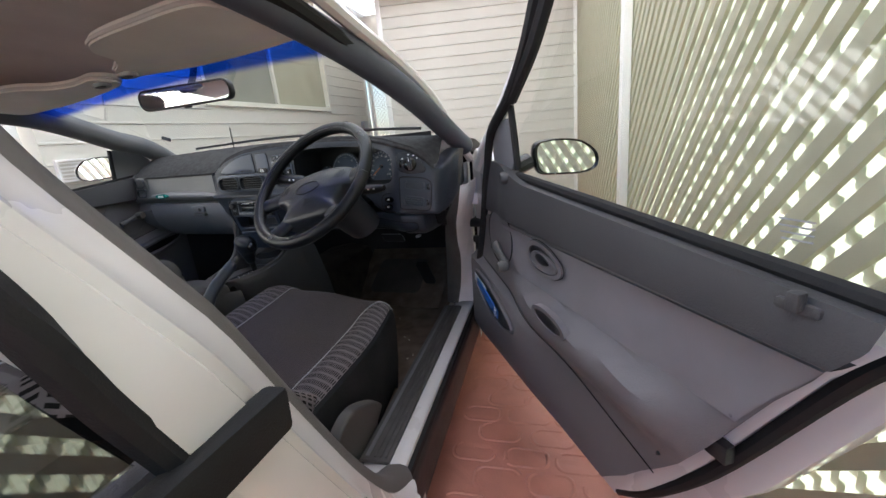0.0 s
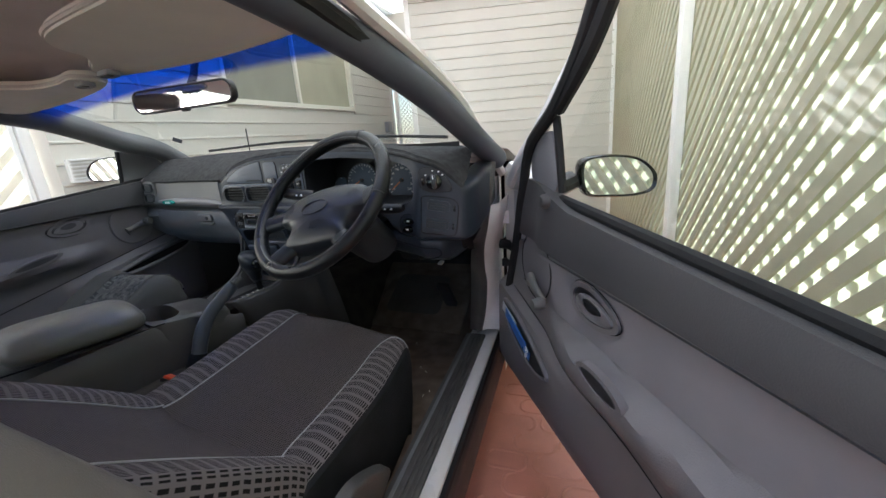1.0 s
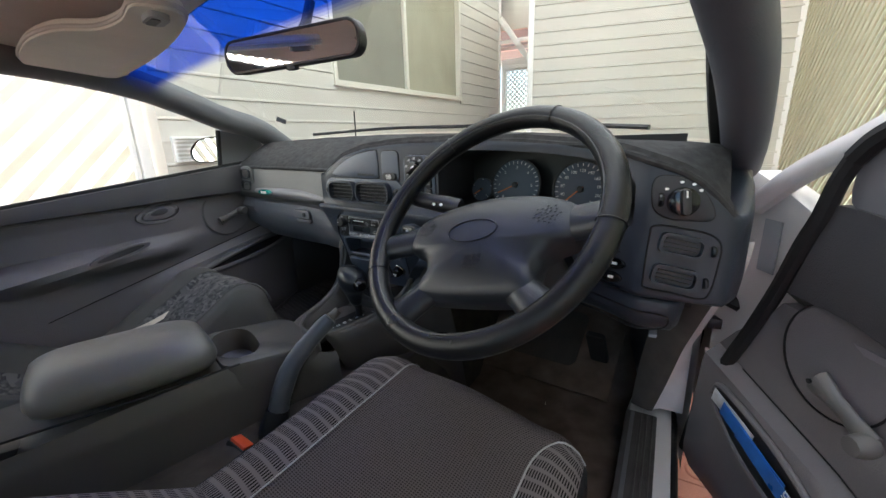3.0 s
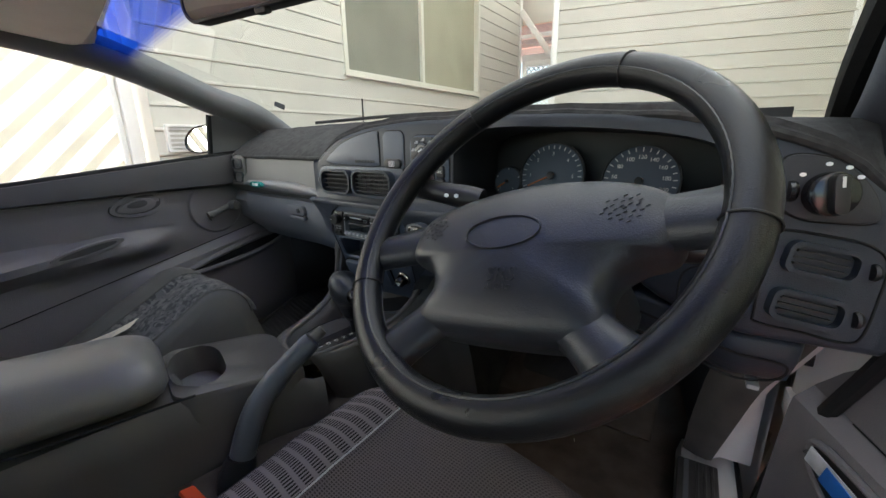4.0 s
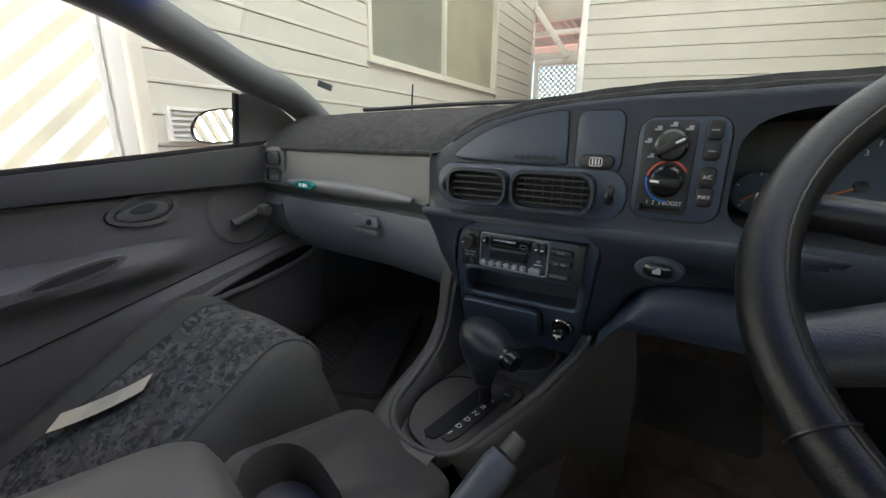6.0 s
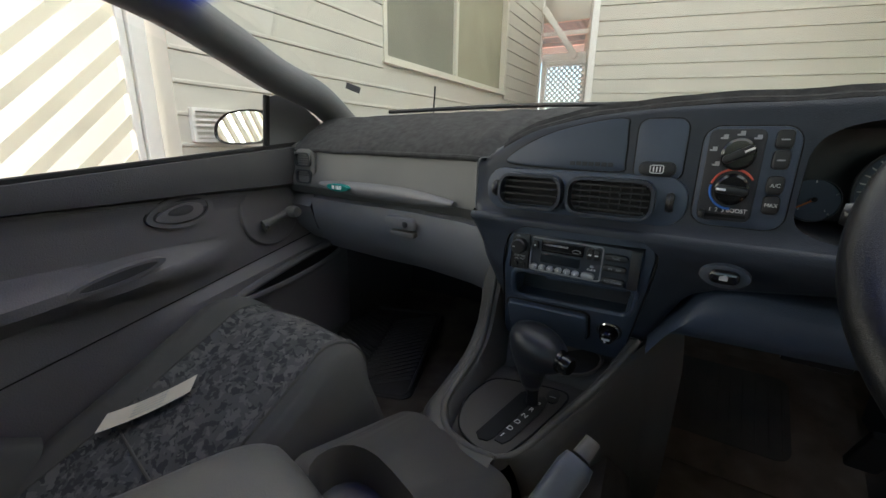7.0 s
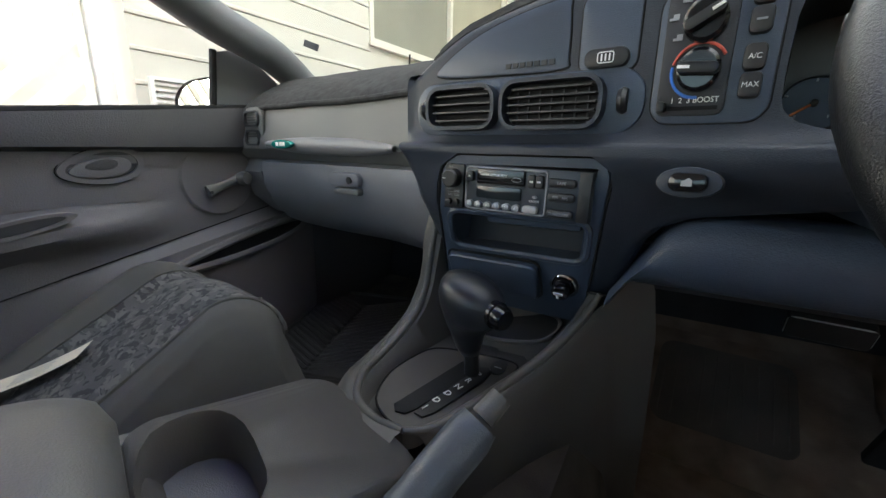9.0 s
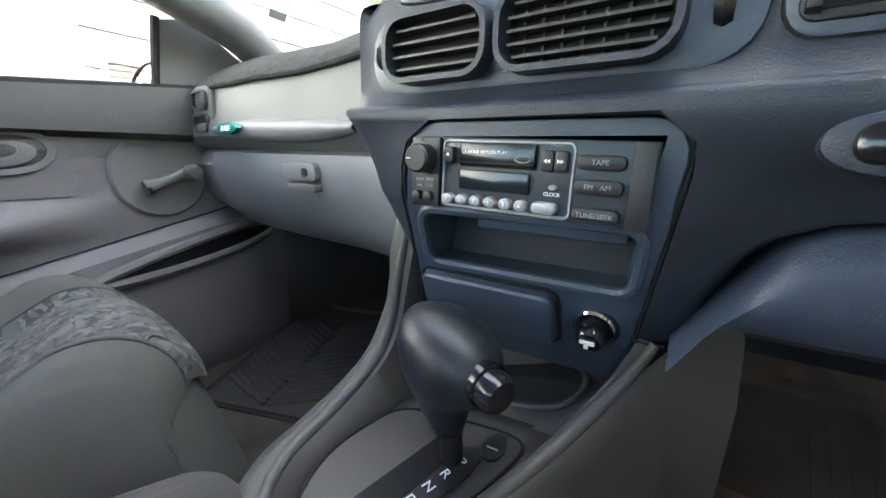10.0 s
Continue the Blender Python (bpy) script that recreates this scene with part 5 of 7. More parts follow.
def pod_skin():
    """The face with its opening over the dials; returns it and the rim of the opening."""
    path = [(-0.147, 0.17, 0.985, 0.90), (-0.1485, 0.10, 0.985, 0.90), (-0.147, 0.05, 0.985, 0.901), (-0.142, 0.026, 0.985, 0.902), (-0.133, 0.012, 0.985, 0.903)]
    stations = [-0.124 + 0.0085 * k for k in range(42)]
    x0, x1 = 0.240, 0.620
    stations += [x0 + (x1 - x0) * (0.5 - 0.5 * math.cos(math.pi * k / 36)) for k in range(37)] + [0.632, 0.645, 0.66, 0.675, 0.69, 0.705, 0.72, 0.732, 0.742]
    path += [(x, None, brow(x), pod_foot(x)) for x in stations]
    path += [(0.752, -0.097, 0.951, 0.828), (0.762, -0.08, 0.952, 0.832), (0.771, -0.04, 0.962, 0.842), (0.777, 0.03, 0.985, 0.86), (0.779, 0.14, 0.998, 0.885)]
    bm = bmesh.new()
    rows, rim = [], []
    for x, y, zt, zb in path:
        e = 0.0
        if y is None and x0 - 1e-4 <= x <= x1 + 1e-4:
            q = abs(2 * (x - x0) / (x1 - x0) - 1)
            e = max(0.0, 1 - q ** 5) ** 0.2
        zc = 0.965
        hi, lo = zc + (zt - 0.021 - zc) * e, zc - (zc - 0.9135) * e
        zc2 = min(zc, (zt + zb) / 2) if e == 0 else zc
        if e == 0:
            hi = lo = zc2
        fy = (lambda z: y) if y is not None else (lambda z: pod_y(x, z))
        back = 0.0 if y is None else 1.0
        dx = (-1 if x < 0 else 1) if y is not None else 0
        prof = []
        for dy, z in ((0.17, zt + 0.001), (0.055, zt + 0.004), (0.018, zt + 0.003), (0.007, zt - 0.0005), (0.0015, zt - 0.006)):
            prof.append((x - dx * dy * 0.3, fy(z) + dy * (1 - back), z))
        for k in range(6):
            z = zt - 0.012 + (hi - zt + 0.012) * k / 5
            prof.append((x, fy(z), z))
        for k in range(6):
            z = lo + (zb + 0.008 - lo) * k / 5
            prof.append((x, fy(z), z))
        roll = along(x, ((0.22, 0.0), (0.26, 0.5), (0.34, 1.0), (0.46, 1.0), (0.53, 0.0))) if y is None else 0.0
        for dy, z, ry, rz in ((0.002, zb + 0.002, -0.0005, 0.897), (0.010, zb - 0.003, 0.0, 0.884), (0.03, zb - 0.006, 0.008, 0.862), (0.10, zb - 0.006, 0.06, 0.835)):
            prof.append((x - dx * dy * 0.3, fy(zb) + (dy + (ry - dy) * roll) * (1 - back), z + (rz - z) * roll))
        rows.append([bm.verts.new(p) for p in prof])
        if e > 0:
            rim.append((Vector(prof[10]), Vector(prof[11])))
    for i in range(len(rows) - 1):
        for j in range(len(rows[0]) - 1):
            if j == 10:
                continue
            quad = (rows[i][j], rows[i][j + 1], rows[i + 1][j + 1], rows[i + 1][j])
            bm.faces.new(quad)
    bmesh.ops.remove_doubles(bm, verts=bm.verts[:], dist=0.0002)
    return bm, rim


bm, rim = pod_skin()
part("pod_face", bm, vinyl_pod, dash, "slate vinyl pod over centre and dials", 50)
loop_ = [a for a, b in rim] + [b for a, b in rim[::-1]]
rows = [loop_]
for k, (s, y) in enumerate(((0.995, 0.010), (0.985, 0.05), (0.965, 0.137))):
    rows.append([Vector((0.43 + (p.x - 0.43) * s, (p.y + y) if k < 1 else max(p.y + 0.02, y), 0.968 + (p.z - 0.968) * (s if k < 2 else 0.93))) for p in loop_])
part("dial_recess", grid(rows, close_u=True), vinyl_dark, dash, "dark recess round the dials", 60)

def line_on(parent, pts, m, r=0.0016, closed=True, mat=None, name="panel_gap"):
    return part(name, line_mesh(pts, m, r, closed), mat or gap_black, parent)


def line_mesh(pts, m, r, closed):
    own = tube([(x, 0.0004, z) for x, z in pts], r, 6, closed=closed, up=(0, 1, 0))
    own.transform(m)
    return own


cover = [(p.x, p.z) for p in smooth_path([(-0.145, 0, 0.991), (-0.10, 0, 1.018), (-0.05, 0, 1.034), (0.005, 0, 1.042), (0.011, 0, 1.03), (0.012, 0, 0.99), (0.006, 0, 0.979), (-0.06, 0, 0.979), (-0.135, 0, 0.982)], 4, closed=True)]
part("clock_cover", prism(cover, -0.002, 0.004, 0.0015, m=STK), vinyl_stack, dash, "smooth cover panel with a raised mark")
line_on(dash, cover, STK)
for k in range(7):
    part("raised_mark", box(-0.055 + k * 0.008, -0.049 + k * 0.008, -0.0032, -0.001, 0.984, 0.989, m=STK), vinyl_dark, dash, smooth=0)
blank = round_rect(0.052, 0.07, 0.012, 0.049, 1.006)
part("blank_panel", prism(blank, -0.002, 0.004, 0.0015, m=STK), vinyl_stack, dash)
line_on(dash, blank, STK)
bt = part("demister_button", prism(round_rect(0.04, 0.017, 0.008, 0.049, 0.984), -0.008, 0.0, 0.003, m=STK), black_plastic, dash, "black demister button")
for k in range(3):
    part("icon", box(0.045 + k * 0.0035, 0.0463 + k * 0.0035, -0.0088, -0.0075, 0.981, 0.987, m=STK), print_white, bt, smooth=0)
part("icon_frame", line_mesh(round_rect(0.014, 0.009, 0.002, 0.049, 0.984), STK @ Matrix.Translation((0, -0.0085, 0)), 0.0005, True), print_white, bt)
# paired vents in one bezel
bez = round_rect(0.262, 0.060, 0.026, -0.045, 0.946)
part("vent_bezel", prism(bez, -0.004, 0.01, 0.003, m=STK), vinyl_stack, dash, "slate bezel round the centre vents")
line_on(dash, bez, STK @ Matrix.Translation((0, 0.001, 0)))
vent(dash, STK @ Matrix.Translation((-0.105, -0.0135, 0.946)), 0.092, 0.048, 4, corner=0.018, mat=vinyl_pod)
vent(dash, STK @ Matrix.Translation((0.0, -0.0135, 0.946)), 0.106, 0.05, 5, 7, corner=0.018, mat=vinyl_pod)
for x in (-0.16, 0.068):
    part("thumb_wheel", turned([(0.010, -0.004), (0.012, 0.0), (0.010, 0.004)], 18, m=STK @ Matrix.Translation((x, -0.004, 0.946)) @ pose(0, 0, 0, 0, 0, 90)), black_plastic, dash, "ribbed black thumb wheel")

# heater controls
HST = STK @ Matrix.Translation((0.088, 0, 0.97)) @ Matrix.Diagonal((0.86, 1, 0.93, 1)) @ Matrix.Translation((-0.088, 0, -0.97))
hv = round_rect(0.098, 0.116, 0.018, 0.140, 0.979)
part("heater_surround", prism(hv, -0.003, 0.006, 0.0025, m=HST), vinyl_stack, dash)
line_on(dash, hv, HST)
pan = part("heater_panel", prism(round_rect(0.058, 0.106, 0.008, 0.126, 0.981), -0.006, 0.002, 0.002, m=HST), vinyl_dark, dash, "dark heater control panel with white marks")
for z, ang in ((1.006, -28), (0.966, 4)):
    km = HST @ Matrix.Translation((0.130, -0.006, z))
    kn = part("knob", turned([(0.0185, 0.0), (0.018, -0.006), (0.015, -0.008), (0.001, -0.008)], 26, m=km), black_gloss, pan, "black rotary heater knob")
    part("grip", prism(round_rect(0.034, 0.0095, 0.0045), -0.018, -0.006, 0.002, m=km @ pose(0, 0, 0, 0, ang, 0)), black_plastic, pan)
    part("pointer", box(-0.016, -0.006, -0.0192, -0.0178, -0.0012, 0.0012, m=km @ pose(0, 0, 0, 0, ang + (180 if z > 1 else 0), 0)), print_white, pan, smooth=0)


def arc(a0, a1, r, n=14):
    return [(r * math.cos(radians(a0 + (a1 - a0) * k / n)), r * math.sin(radians(a0 + (a1 - a0) * k / n))) for k in range(n + 1)]


am = HST @ Matrix.Translation((0.130, -0.0068, 0.966))
part("warm_arc", line_mesh(arc(30, 165, 0.0228), am, 0.0014, False), print_red, pan, "red warm arc")
part("cold_arc", line_mesh(arc(170, 275, 0.0228), am, 0.0014, False), print_blue, pan, "blue cold arc")
for a, r in ((170, 0.033), (130, 0.033), (92, 0.031), (52, 0.032), (215, 0.032)):
    x, z = 0.130 + r * 0.82 * math.cos(radians(a)), 1.006 + 0.82 * r * math.sin(radians(a)) * 0.85
    part("air_icon", box(x - 0.004, x + 0.004, -0.0072, -0.006, z - 0.001, z + 0.001, m=HST), print_dim, pan, smooth=0)
    part("air_icon", box(x - 0.001, x + 0.004, -0.0072, -0.006, z + 0.001, z + 0.004, m=HST), print_dim, pan, smooth=0)
part("fan_slot", box(0.106, 0.150, -0.0068, -0.004, 0.9325, 0.936, m=HST), gap_black, pan, smooth=0)
part("fan_slider", box(0.099, 0.106, -0.016, -0.005, 0.931, 0.940, 0.002, m=HST), black_plastic, pan)
lettering("print", "1  2  3 BOOST", 0.0066, print_white, pan, HST @ Matrix.Translation((0.130, -0.0066, 0.941)))
for z, n in ((1.012, 2), (0.962, 2)):
    for i in range(n):
        b = part("push_button", prism(round_rect(0.017, 0.021, 0.005, 0.172, z - 0.011 + 0.022 * i), -0.009, 0.0, 0.0025, m=HST), black_plastic, dash, "black push button")
        if z > 1:
            part("icon", box(0.168, 0.176, -0.0098, -0.0085, z - 0.012 + 0.022 * i, z - 0.0105 + 0.022 * i, m=HST), print_dim, b, smooth=0)
        else:
            lettering("print", ("MAX", "A/C")[i], 0.006, print_white, b, HST @ Matrix.Translation((0.172, -0.0095, z - 0.011 + 0.022 * i)))

# locking switch on the rolled ledge
lm = Matrix.Translation((0.188, -0.058, 0.877)) @ pose(0, 0, 0, -4, 0, -9)
part("switch_bezel", prism(oval(0.047, 0.025), -0.006, 0.01, 0.003, m=lm), vinyl_pod, dash)
ls = part("lock_switch", prism(round_rect(0.028, 0.0155, 0.007), -0.011, -0.002, 0.004, m=lm), black_gloss, dash, "black central locking switch")
part("icon", prism([(-0.004, -0.003), (0.0035, -0.003), (0.0035, 0.0015), (0.001, 0.0035), (-0.002, 0.0015), (-0.004, 0.001)], -0.0122, -0.0108, m=lm), print_dim, ls, smooth=0)

# cluster: panel and dials
part("instrument_panel", grid([[(x, 0.135 - 0.02 * (x - 0.4), z) for z in (0.88, 1.06)] for x in (0.22, 0.68)]), black_plastic, dash, "black instrument panel")


def dial(x, y, z, r, label, marks, hand, numbers):
    m = Matrix.Translation((x, y, z)) @ pose(0, 0, 0, -12, 0, -4)
    d = part("dial", turned([(r, 0.004), (r, 0.0), (r * 0.97, -0.001), (0.001, -0.001)], 36, m=m), dial_face, dash, label)
    part("dial_rim", turned([(r * 1.05, 0.004), (r * 1.05, -0.004), (r, -0.004), (r, 0.004)], 36, m=m), black_plastic, d)
    for i in range(marks):
        a = 225 - 270 * i / (marks - 1)
        part("tick", box(r * 0.84, r * 0.95, -0.0022, -0.001, -0.0007, 0.0007, m=m @ pose(0, 0, 0, 0, -a, 0)), print_white, d, smooth=0)
    for i, t in enumerate(numbers):
        a = radians(225 - 270 * i / (len(numbers) - 1))
        lettering("numeral", t, r * 0.16, print_white, d, m @ Matrix.Translation((r * 0.68 * math.cos(a), -0.0022, r * 0.68 * math.sin(a))))
    part("needle", box(-r * 0.12, r * 0.78, -0.006, -0.004, -0.001, 0.001, m=m @ pose(0, 0, 0, 0, -hand, 0)), needle_orange, d, "orange needle", 0)
    part("needle_cap", turned([(r * 0.12, -0.003), (r * 0.11, -0.008), (0.001, -0.009)], 16, m=m), black_plastic, d)


dial(0.370, 0.085, 0.962, 0.054, "blue-grey rev counter dial", 25, 206, ["0", "1", "2", "3", "4", "5", "6"])
dial(0.507, 0.08, 0.958, 0.054, "blue-grey speedometer dial", 23, 222, ["20", "40", "60", "80", "100", "120", "140", "160", "180", "200", "220"])
dial(0.285, 0.10, 0.948, 0.026, "small fuel gauge", 5, 215, ["E", "F"])
part("trip_stub", tube([(0.435, 0.11, 0.925), (0.435, 0.085, 0.925)], 0.004, 8), print_dim, dash)

# driver's end: light switch, vents, buttons
pod = [(p.x, p.z) for p in smooth_path([(-0.046, 0, 0.999), (-0.036, 0, 1.0065), (-0.012, 0, 1.004), (0.006, 0, 0.994), (0.022, 0, 0.977), (0.031, 0, 0.957), (0.026, 0, 0.947), (0.0, 0, 0.947), (-0.024, 0, 0.949), (-0.042, 0, 0.960), (-0.047, 0, 0.98)], 4, closed=True)]
part("switch_pod", prism(pod, -0.003, 0.006, 0.0015, m=END), vinyl_dark, dash, "rounded light switch panel")
line_on(dash, pod, END @ Matrix.Translation((0, -0.0005, 0)), 0.0014)
km = END @ Matrix.Translation((-0.010, -0.004, 0.972))
lk = part("light_knob", turned([(0.0195, 0.0), (0.019, -0.010), (0.016, -0.012), (0.001, -0.012)], 28, m=km), black_gloss, dash, "black rotary light switch")
part("grip", prism(round_rect(0.011, 0.034, 0.005), -0.022, -0.008, 0.002, m=km @ pose(0, 0, 0, 0, -6, 0)), black_plastic, lk)
part("pointer", box(-0.001, 0.001, -0.023, -0.0215, 0.006, 0.015, m=km @ pose(0, 0, 0, 0, -6, 0)), print_white, lk, smooth=0)
for a in (140, 95, 62, 35):
    part("icon", prism(oval(0.005, 0.0035, 0.0262 * math.cos(radians(a)), 0.0262 * math.sin(radians(a))), -0.0006, 0.0004, m=km), print_white, lk, smooth=0)
part("dimmer_wheel", turned([(0.009, -0.003), (0.010, 0.0), (0.009, 0.003)], 18, m=END @ Matrix.Translation((-0.0365, -0.002, 0.974)) @ pose(0, 0, 0, 0, 0, 90)), black_gloss, dash, "dimmer wheel beside the light switch")
for z, x, w in ((0.911, -0.005, 0.058), (0.866, -0.011, 0.060)):
    vmm = END @ Matrix.Translation((x, -0.003, z)) @ pose(0, 0, 0, 0, 11, 0)
    vent(dash, vmm, w, 0.030, 3, corner=0.009, mat=vinyl_pod)
    part("thumb_wheel", turned([(0.007, -0.0025), (0.008, 0.0), (0.007, 0.0025)], 16, m=END @ Matrix.Translation((x + 0.040, -0.001, z - 0.007)) @ pose(0, 0, 0, 0, 0, 90)), black_plastic, dash)
line_on(dash, [(p.x, p.z) for p in smooth_path([(-0.040, 0, 0.938), (0.0, 0, 0.934), (0.030, 0, 0.927), (0.044, 0, 0.912), (0.042, 0, 0.88), (0.036, 0, 0.845), (0.024, 0, 0.836), (-0.01, 0, 0.842), (-0.046, 0, 0.848), (-0.050, 0, 0.86), (-0.046, 0, 0.92)], 4, closed=True)], END, 0.0013)
for z, x in ((0.874, 0.602), (0.852, 0.598)):
    bmx2 = Matrix.Translation((x, pod_y(x, z) - 0.001, z)) @ pose(0, 0, 0, -4, 0, -18)
    b = part("rocker_button", prism(oval(0.032, 0.0165), -0.006, 0.006, 0.003, m=bmx2), black_gloss, dash, "black oval button")
    part("icon", box(-0.004, 0.004, -0.0068, -0.0055, -0.001, 0.003, m=bmx2), print_white, b, smooth=0)
line_on(dash, [(0.602 + x * 1.0, 0.863 + z) for x, z in round_rect(0.052, 0.058, 0.02)], Matrix.Translation((0, pod_y(0.6, 0.863) - 0.001, 0)), 0.0011)
# lower panel under the driver's end, with its lid
lowp = []
for i in range(26):
    x = 0.46 + 0.245 * i / 25
    y = pod_y(x, pod_foot(x)) + 0.012 + 0.10 * max(0.0, (x - 0.685) / 0.02) ** 2
    zt = min(pod_foot(x), 0.838) - 0.006
    lowp.append([(x, y + 0.05, zt + 0.002), (x, y + 0.004, zt), (x, y, zt - 0.006), (x, y + 0.006, zt - 0.03), (x, y + 0.022, zt - 0.052), (x, y + 0.05, zt - 0.068), (x, y + 0.16, zt - 0.074)])
part("lower_panel", grid(lowp), vinyl_pod, dash, "slate lower dash panel", 60)
lid = [(p.x, p.z) for p in smooth_path([(0.50, 0, 0.812), (0.60, 0, 0.808), (0.668, 0, 0.803), (0.680, 0, 0.793), (0.672, 0, 0.778), (0.64, 0, 0.773), (0.58, 0, 0.778), (0.50, 0, 0.785)], 4, closed=True)]
part("lid_gap", tube([(x, pod_y(x, pod_foot(x)) + 0.011 + 0.45 * max(0.0, 0.80 - z), z) for x, z in lid], 0.0013, 6, closed=True), gap_black, dash)
part("hood_release", box(0.656, 0.668, -0.085, -0.06, 0.746, 0.752, 0.002), print_dim, dash, "pale bonnet release lever")
KNEE = ((0.128, 0.738), (0.144, 0.765), (0.161, 0.793), (0.178, 0.821), (0.19, 0.831), (0.205, 0.837), (0.232, 0.840), (0.273, 0.838), (0.42, 0.833), (0.53, 0.822))
knee = []
for i in range(41):
    x = 0.128 + 0.40 * (i / 40) ** 1.5
    zt = along(x, KNEE)
    zb = min(0.766, zt - 0.006)
    knee.append([(x, 0.06, zt + 0.003), (x, 0.018, zt), (x, 0.010, zt - 0.004), (x, 0.004, zt + (zb - zt) * 0.35), (x, 0.008, zt + (zb - zt) * 0.7), (x, 0.024, zb), (x, 0.06, zb - 0.012), (x, 0.2, zb - 0.02)])
part("knee_panel", grid(knee), vinyl_knee, dash, "slate vinyl knee panel", 60)
part("under_dash", grid([[(x, 0.06, 0.80), (x, 0.075, 0.745), (x, 0.3, 0.71), (x, 0.6, 0.7)] for x in (0.1, 0.4, 0.72)]), black_plastic, dash)

# felt mat over the dash top
mat_top = []
for i in range(72):
    x = -0.735 + 1.475 * i / 71
    if x < -0.135:
        fy, fz = face_y(x) + 0.004, 0.992
    else:
        fz = brow(x) + 0.004
        fy = pod_y(x) + 0.012 if x > -0.10 else 0.06 + (x + 0.10) * -1.1
    u = (x + 0.72) / 1.48
    far = shield(max(0, min(1, u)), 0)
    base = [Vector((x, fy - 0.004, fz - 0.012)), Vector((x, fy, fz)), Vector((x, fy + 0.05, fz + 0.034 if x < -0.1 else fz + 0.003)), Vector((x, fy + (far.y - fy) * 0.55, far.z - 0.016 + 0.004)), Vector((x, far.y - 0.03, far.z - 0.010))]
    mat_top.append([p + Vector((0, 0, 0.004 + 0.002 * noise.noise((x * 20, p.y * 20, 0)))) for p in base])
dmat = thing("dash_mat", "charcoal felt mat covering the dashboard top", "dash mat")
part("felt", grid(mat_top), felt, dmat, "charcoal felt", 60)
part("stitched_edge", tube([r[0] for r in mat_top], 0.0055, 8), felt, dmat)


# ---- centre stack, lower: radio, tray, ashtray, lighter ----
def stack_y(z):
    return -0.003 if z > 0.84 else -0.003 + 0.48 * (0.84 - z)


def side_x(s, z):
    """The panel's left (-1) and right (1) border at a height."""
    if s < 0:
        return -0.077 - 0.114 * (0.86 - z)
    return 0.124 - 0.145 * (0.865 - z)


def stack_x(u, z):
    """u from -1 to 1 across the tapering panel, its top corners rounded."""
    a, b = side_x(-1, z), side_x(1, z)
    r = 0.026
    if z > 0.8935 - r:
        q = (z - 0.8935 + r) / r
        inset = r * (1 - math.sqrt(max(0.0, 1 - q * q)))
        a, b = a + inset, b - inset
    return (a + b) / 2 + (b - a) / 2 * u


def lean(x, z):
    return stack_y(z) - 0.02 * (x - 0.02)


def holed(us, zs_, holes, depth):
    """The panel's skin with openings; each opening gets side walls of that depth."""
    bm = bmesh.new()
    vs = {}

    def v(i, j, d=0.0):
        if (i, j, d) not in vs:
            x = stack_x(us[i], zs_[j])
            if 1 < i < len(us) - 2:
                x = side_x(-1, zs_[j]) + (side_x(1, zs_[j]) - side_x(-1, zs_[j])) * (us[i] + 1) / 2
                x = max(stack_x(-0.97, zs_[j]), min(stack_x(0.97, zs_[j]), x))
            vs[i, j, d] = bm.verts.new((x, lean(x, zs_[j]) + d + (0.004 if abs(us[i]) == 1 else 0.0), zs_[j]))
        return vs[i, j, d]
    cells = {(i, j) for i in range(len(us) - 1) for j in range(len(zs_) - 1)}
    for i0, i1, j0, j1 in holes:
        cells -= {(i, j) for i in range(i0, i1) for j in range(j0, j1)}
        for a, b in [((i, j0), (i + 1, j0)) for i in range(i0, i1)] + [((i, j1), (i + 1, j1)) for i in range(i0, i1)] + [((i0, j), (i0, j + 1)) for j in range(j0, j1)] + [((i1, j), (i1, j + 1)) for j in range(j0, j1)]:
            bm.faces.new((v(*a), v(*b), v(*b, depth), v(*a, depth)))
    for i, j in cells:
        bm.faces.new((v(i, j), v(i + 1, j), v(i + 1, j + 1), v(i, j + 1)))
    return bm


us = [-1.0, -0.97, -0.91, -0.8, -0.5, 0.0, 0.5, 0.7, 0.835, 0.97, 1.0]
zz = [0.685, 0.70, 0.72, 0.745, 0.766, 0.779, 0.824, 0.829, 0.868, 0.876, 0.8835, 0.887, 0.890, 0.8925, 0.8935]
# openings: radio, tray
part("stack_panel", holed(us, zz, [(2, 8, 7, 10), (3, 8, 5, 6)], 0.06), vinyl_stack, dash, "slate stack panel round radio and tray", 50)
border = [(stack_x(-1, z), z) for z in (0.69, 0.74, 0.80, 0.85, 0.875, 0.886, 0.892)] + [(stack_x(u, 0.8938), 0.8938) for u in (-0.9, -0.3, 0.3, 0.9)] + [(stack_x(1, z), z) for z in (0.892, 0.886, 0.875, 0.85, 0.80, 0.74, 0.69)]
part("stack_gap", tube(smooth_path([(x, lean(x, z) + 0.002, z) for x, z in border], 3), 0.0014, 6), gap_black, dash)
trim = round_rect(0.172, 0.052, 0.014, 0.0185, 0.8015, 6)
part("tray_rim", tube([(x - 0.10 * (0.80 - z), lean(x, z) - 0.0005, z) for x, z in trim], 0.0045, 8, closed=True, up=(0, 1, 0)), vinyl_stack, dash, "rounded rim of the open tray")
part("tray_back", box(-0.08, 0.115, 0.066, 0.07, 0.77, 0.83), vinyl_dark, dash, smooth=0)
part("tray_ledge", box(-0.02, 0.095, 0.02, 0.066, 0.812, 0.8285, 0.005), vinyl_stack, dash, "moulded ledge in the open tray")
rows = []
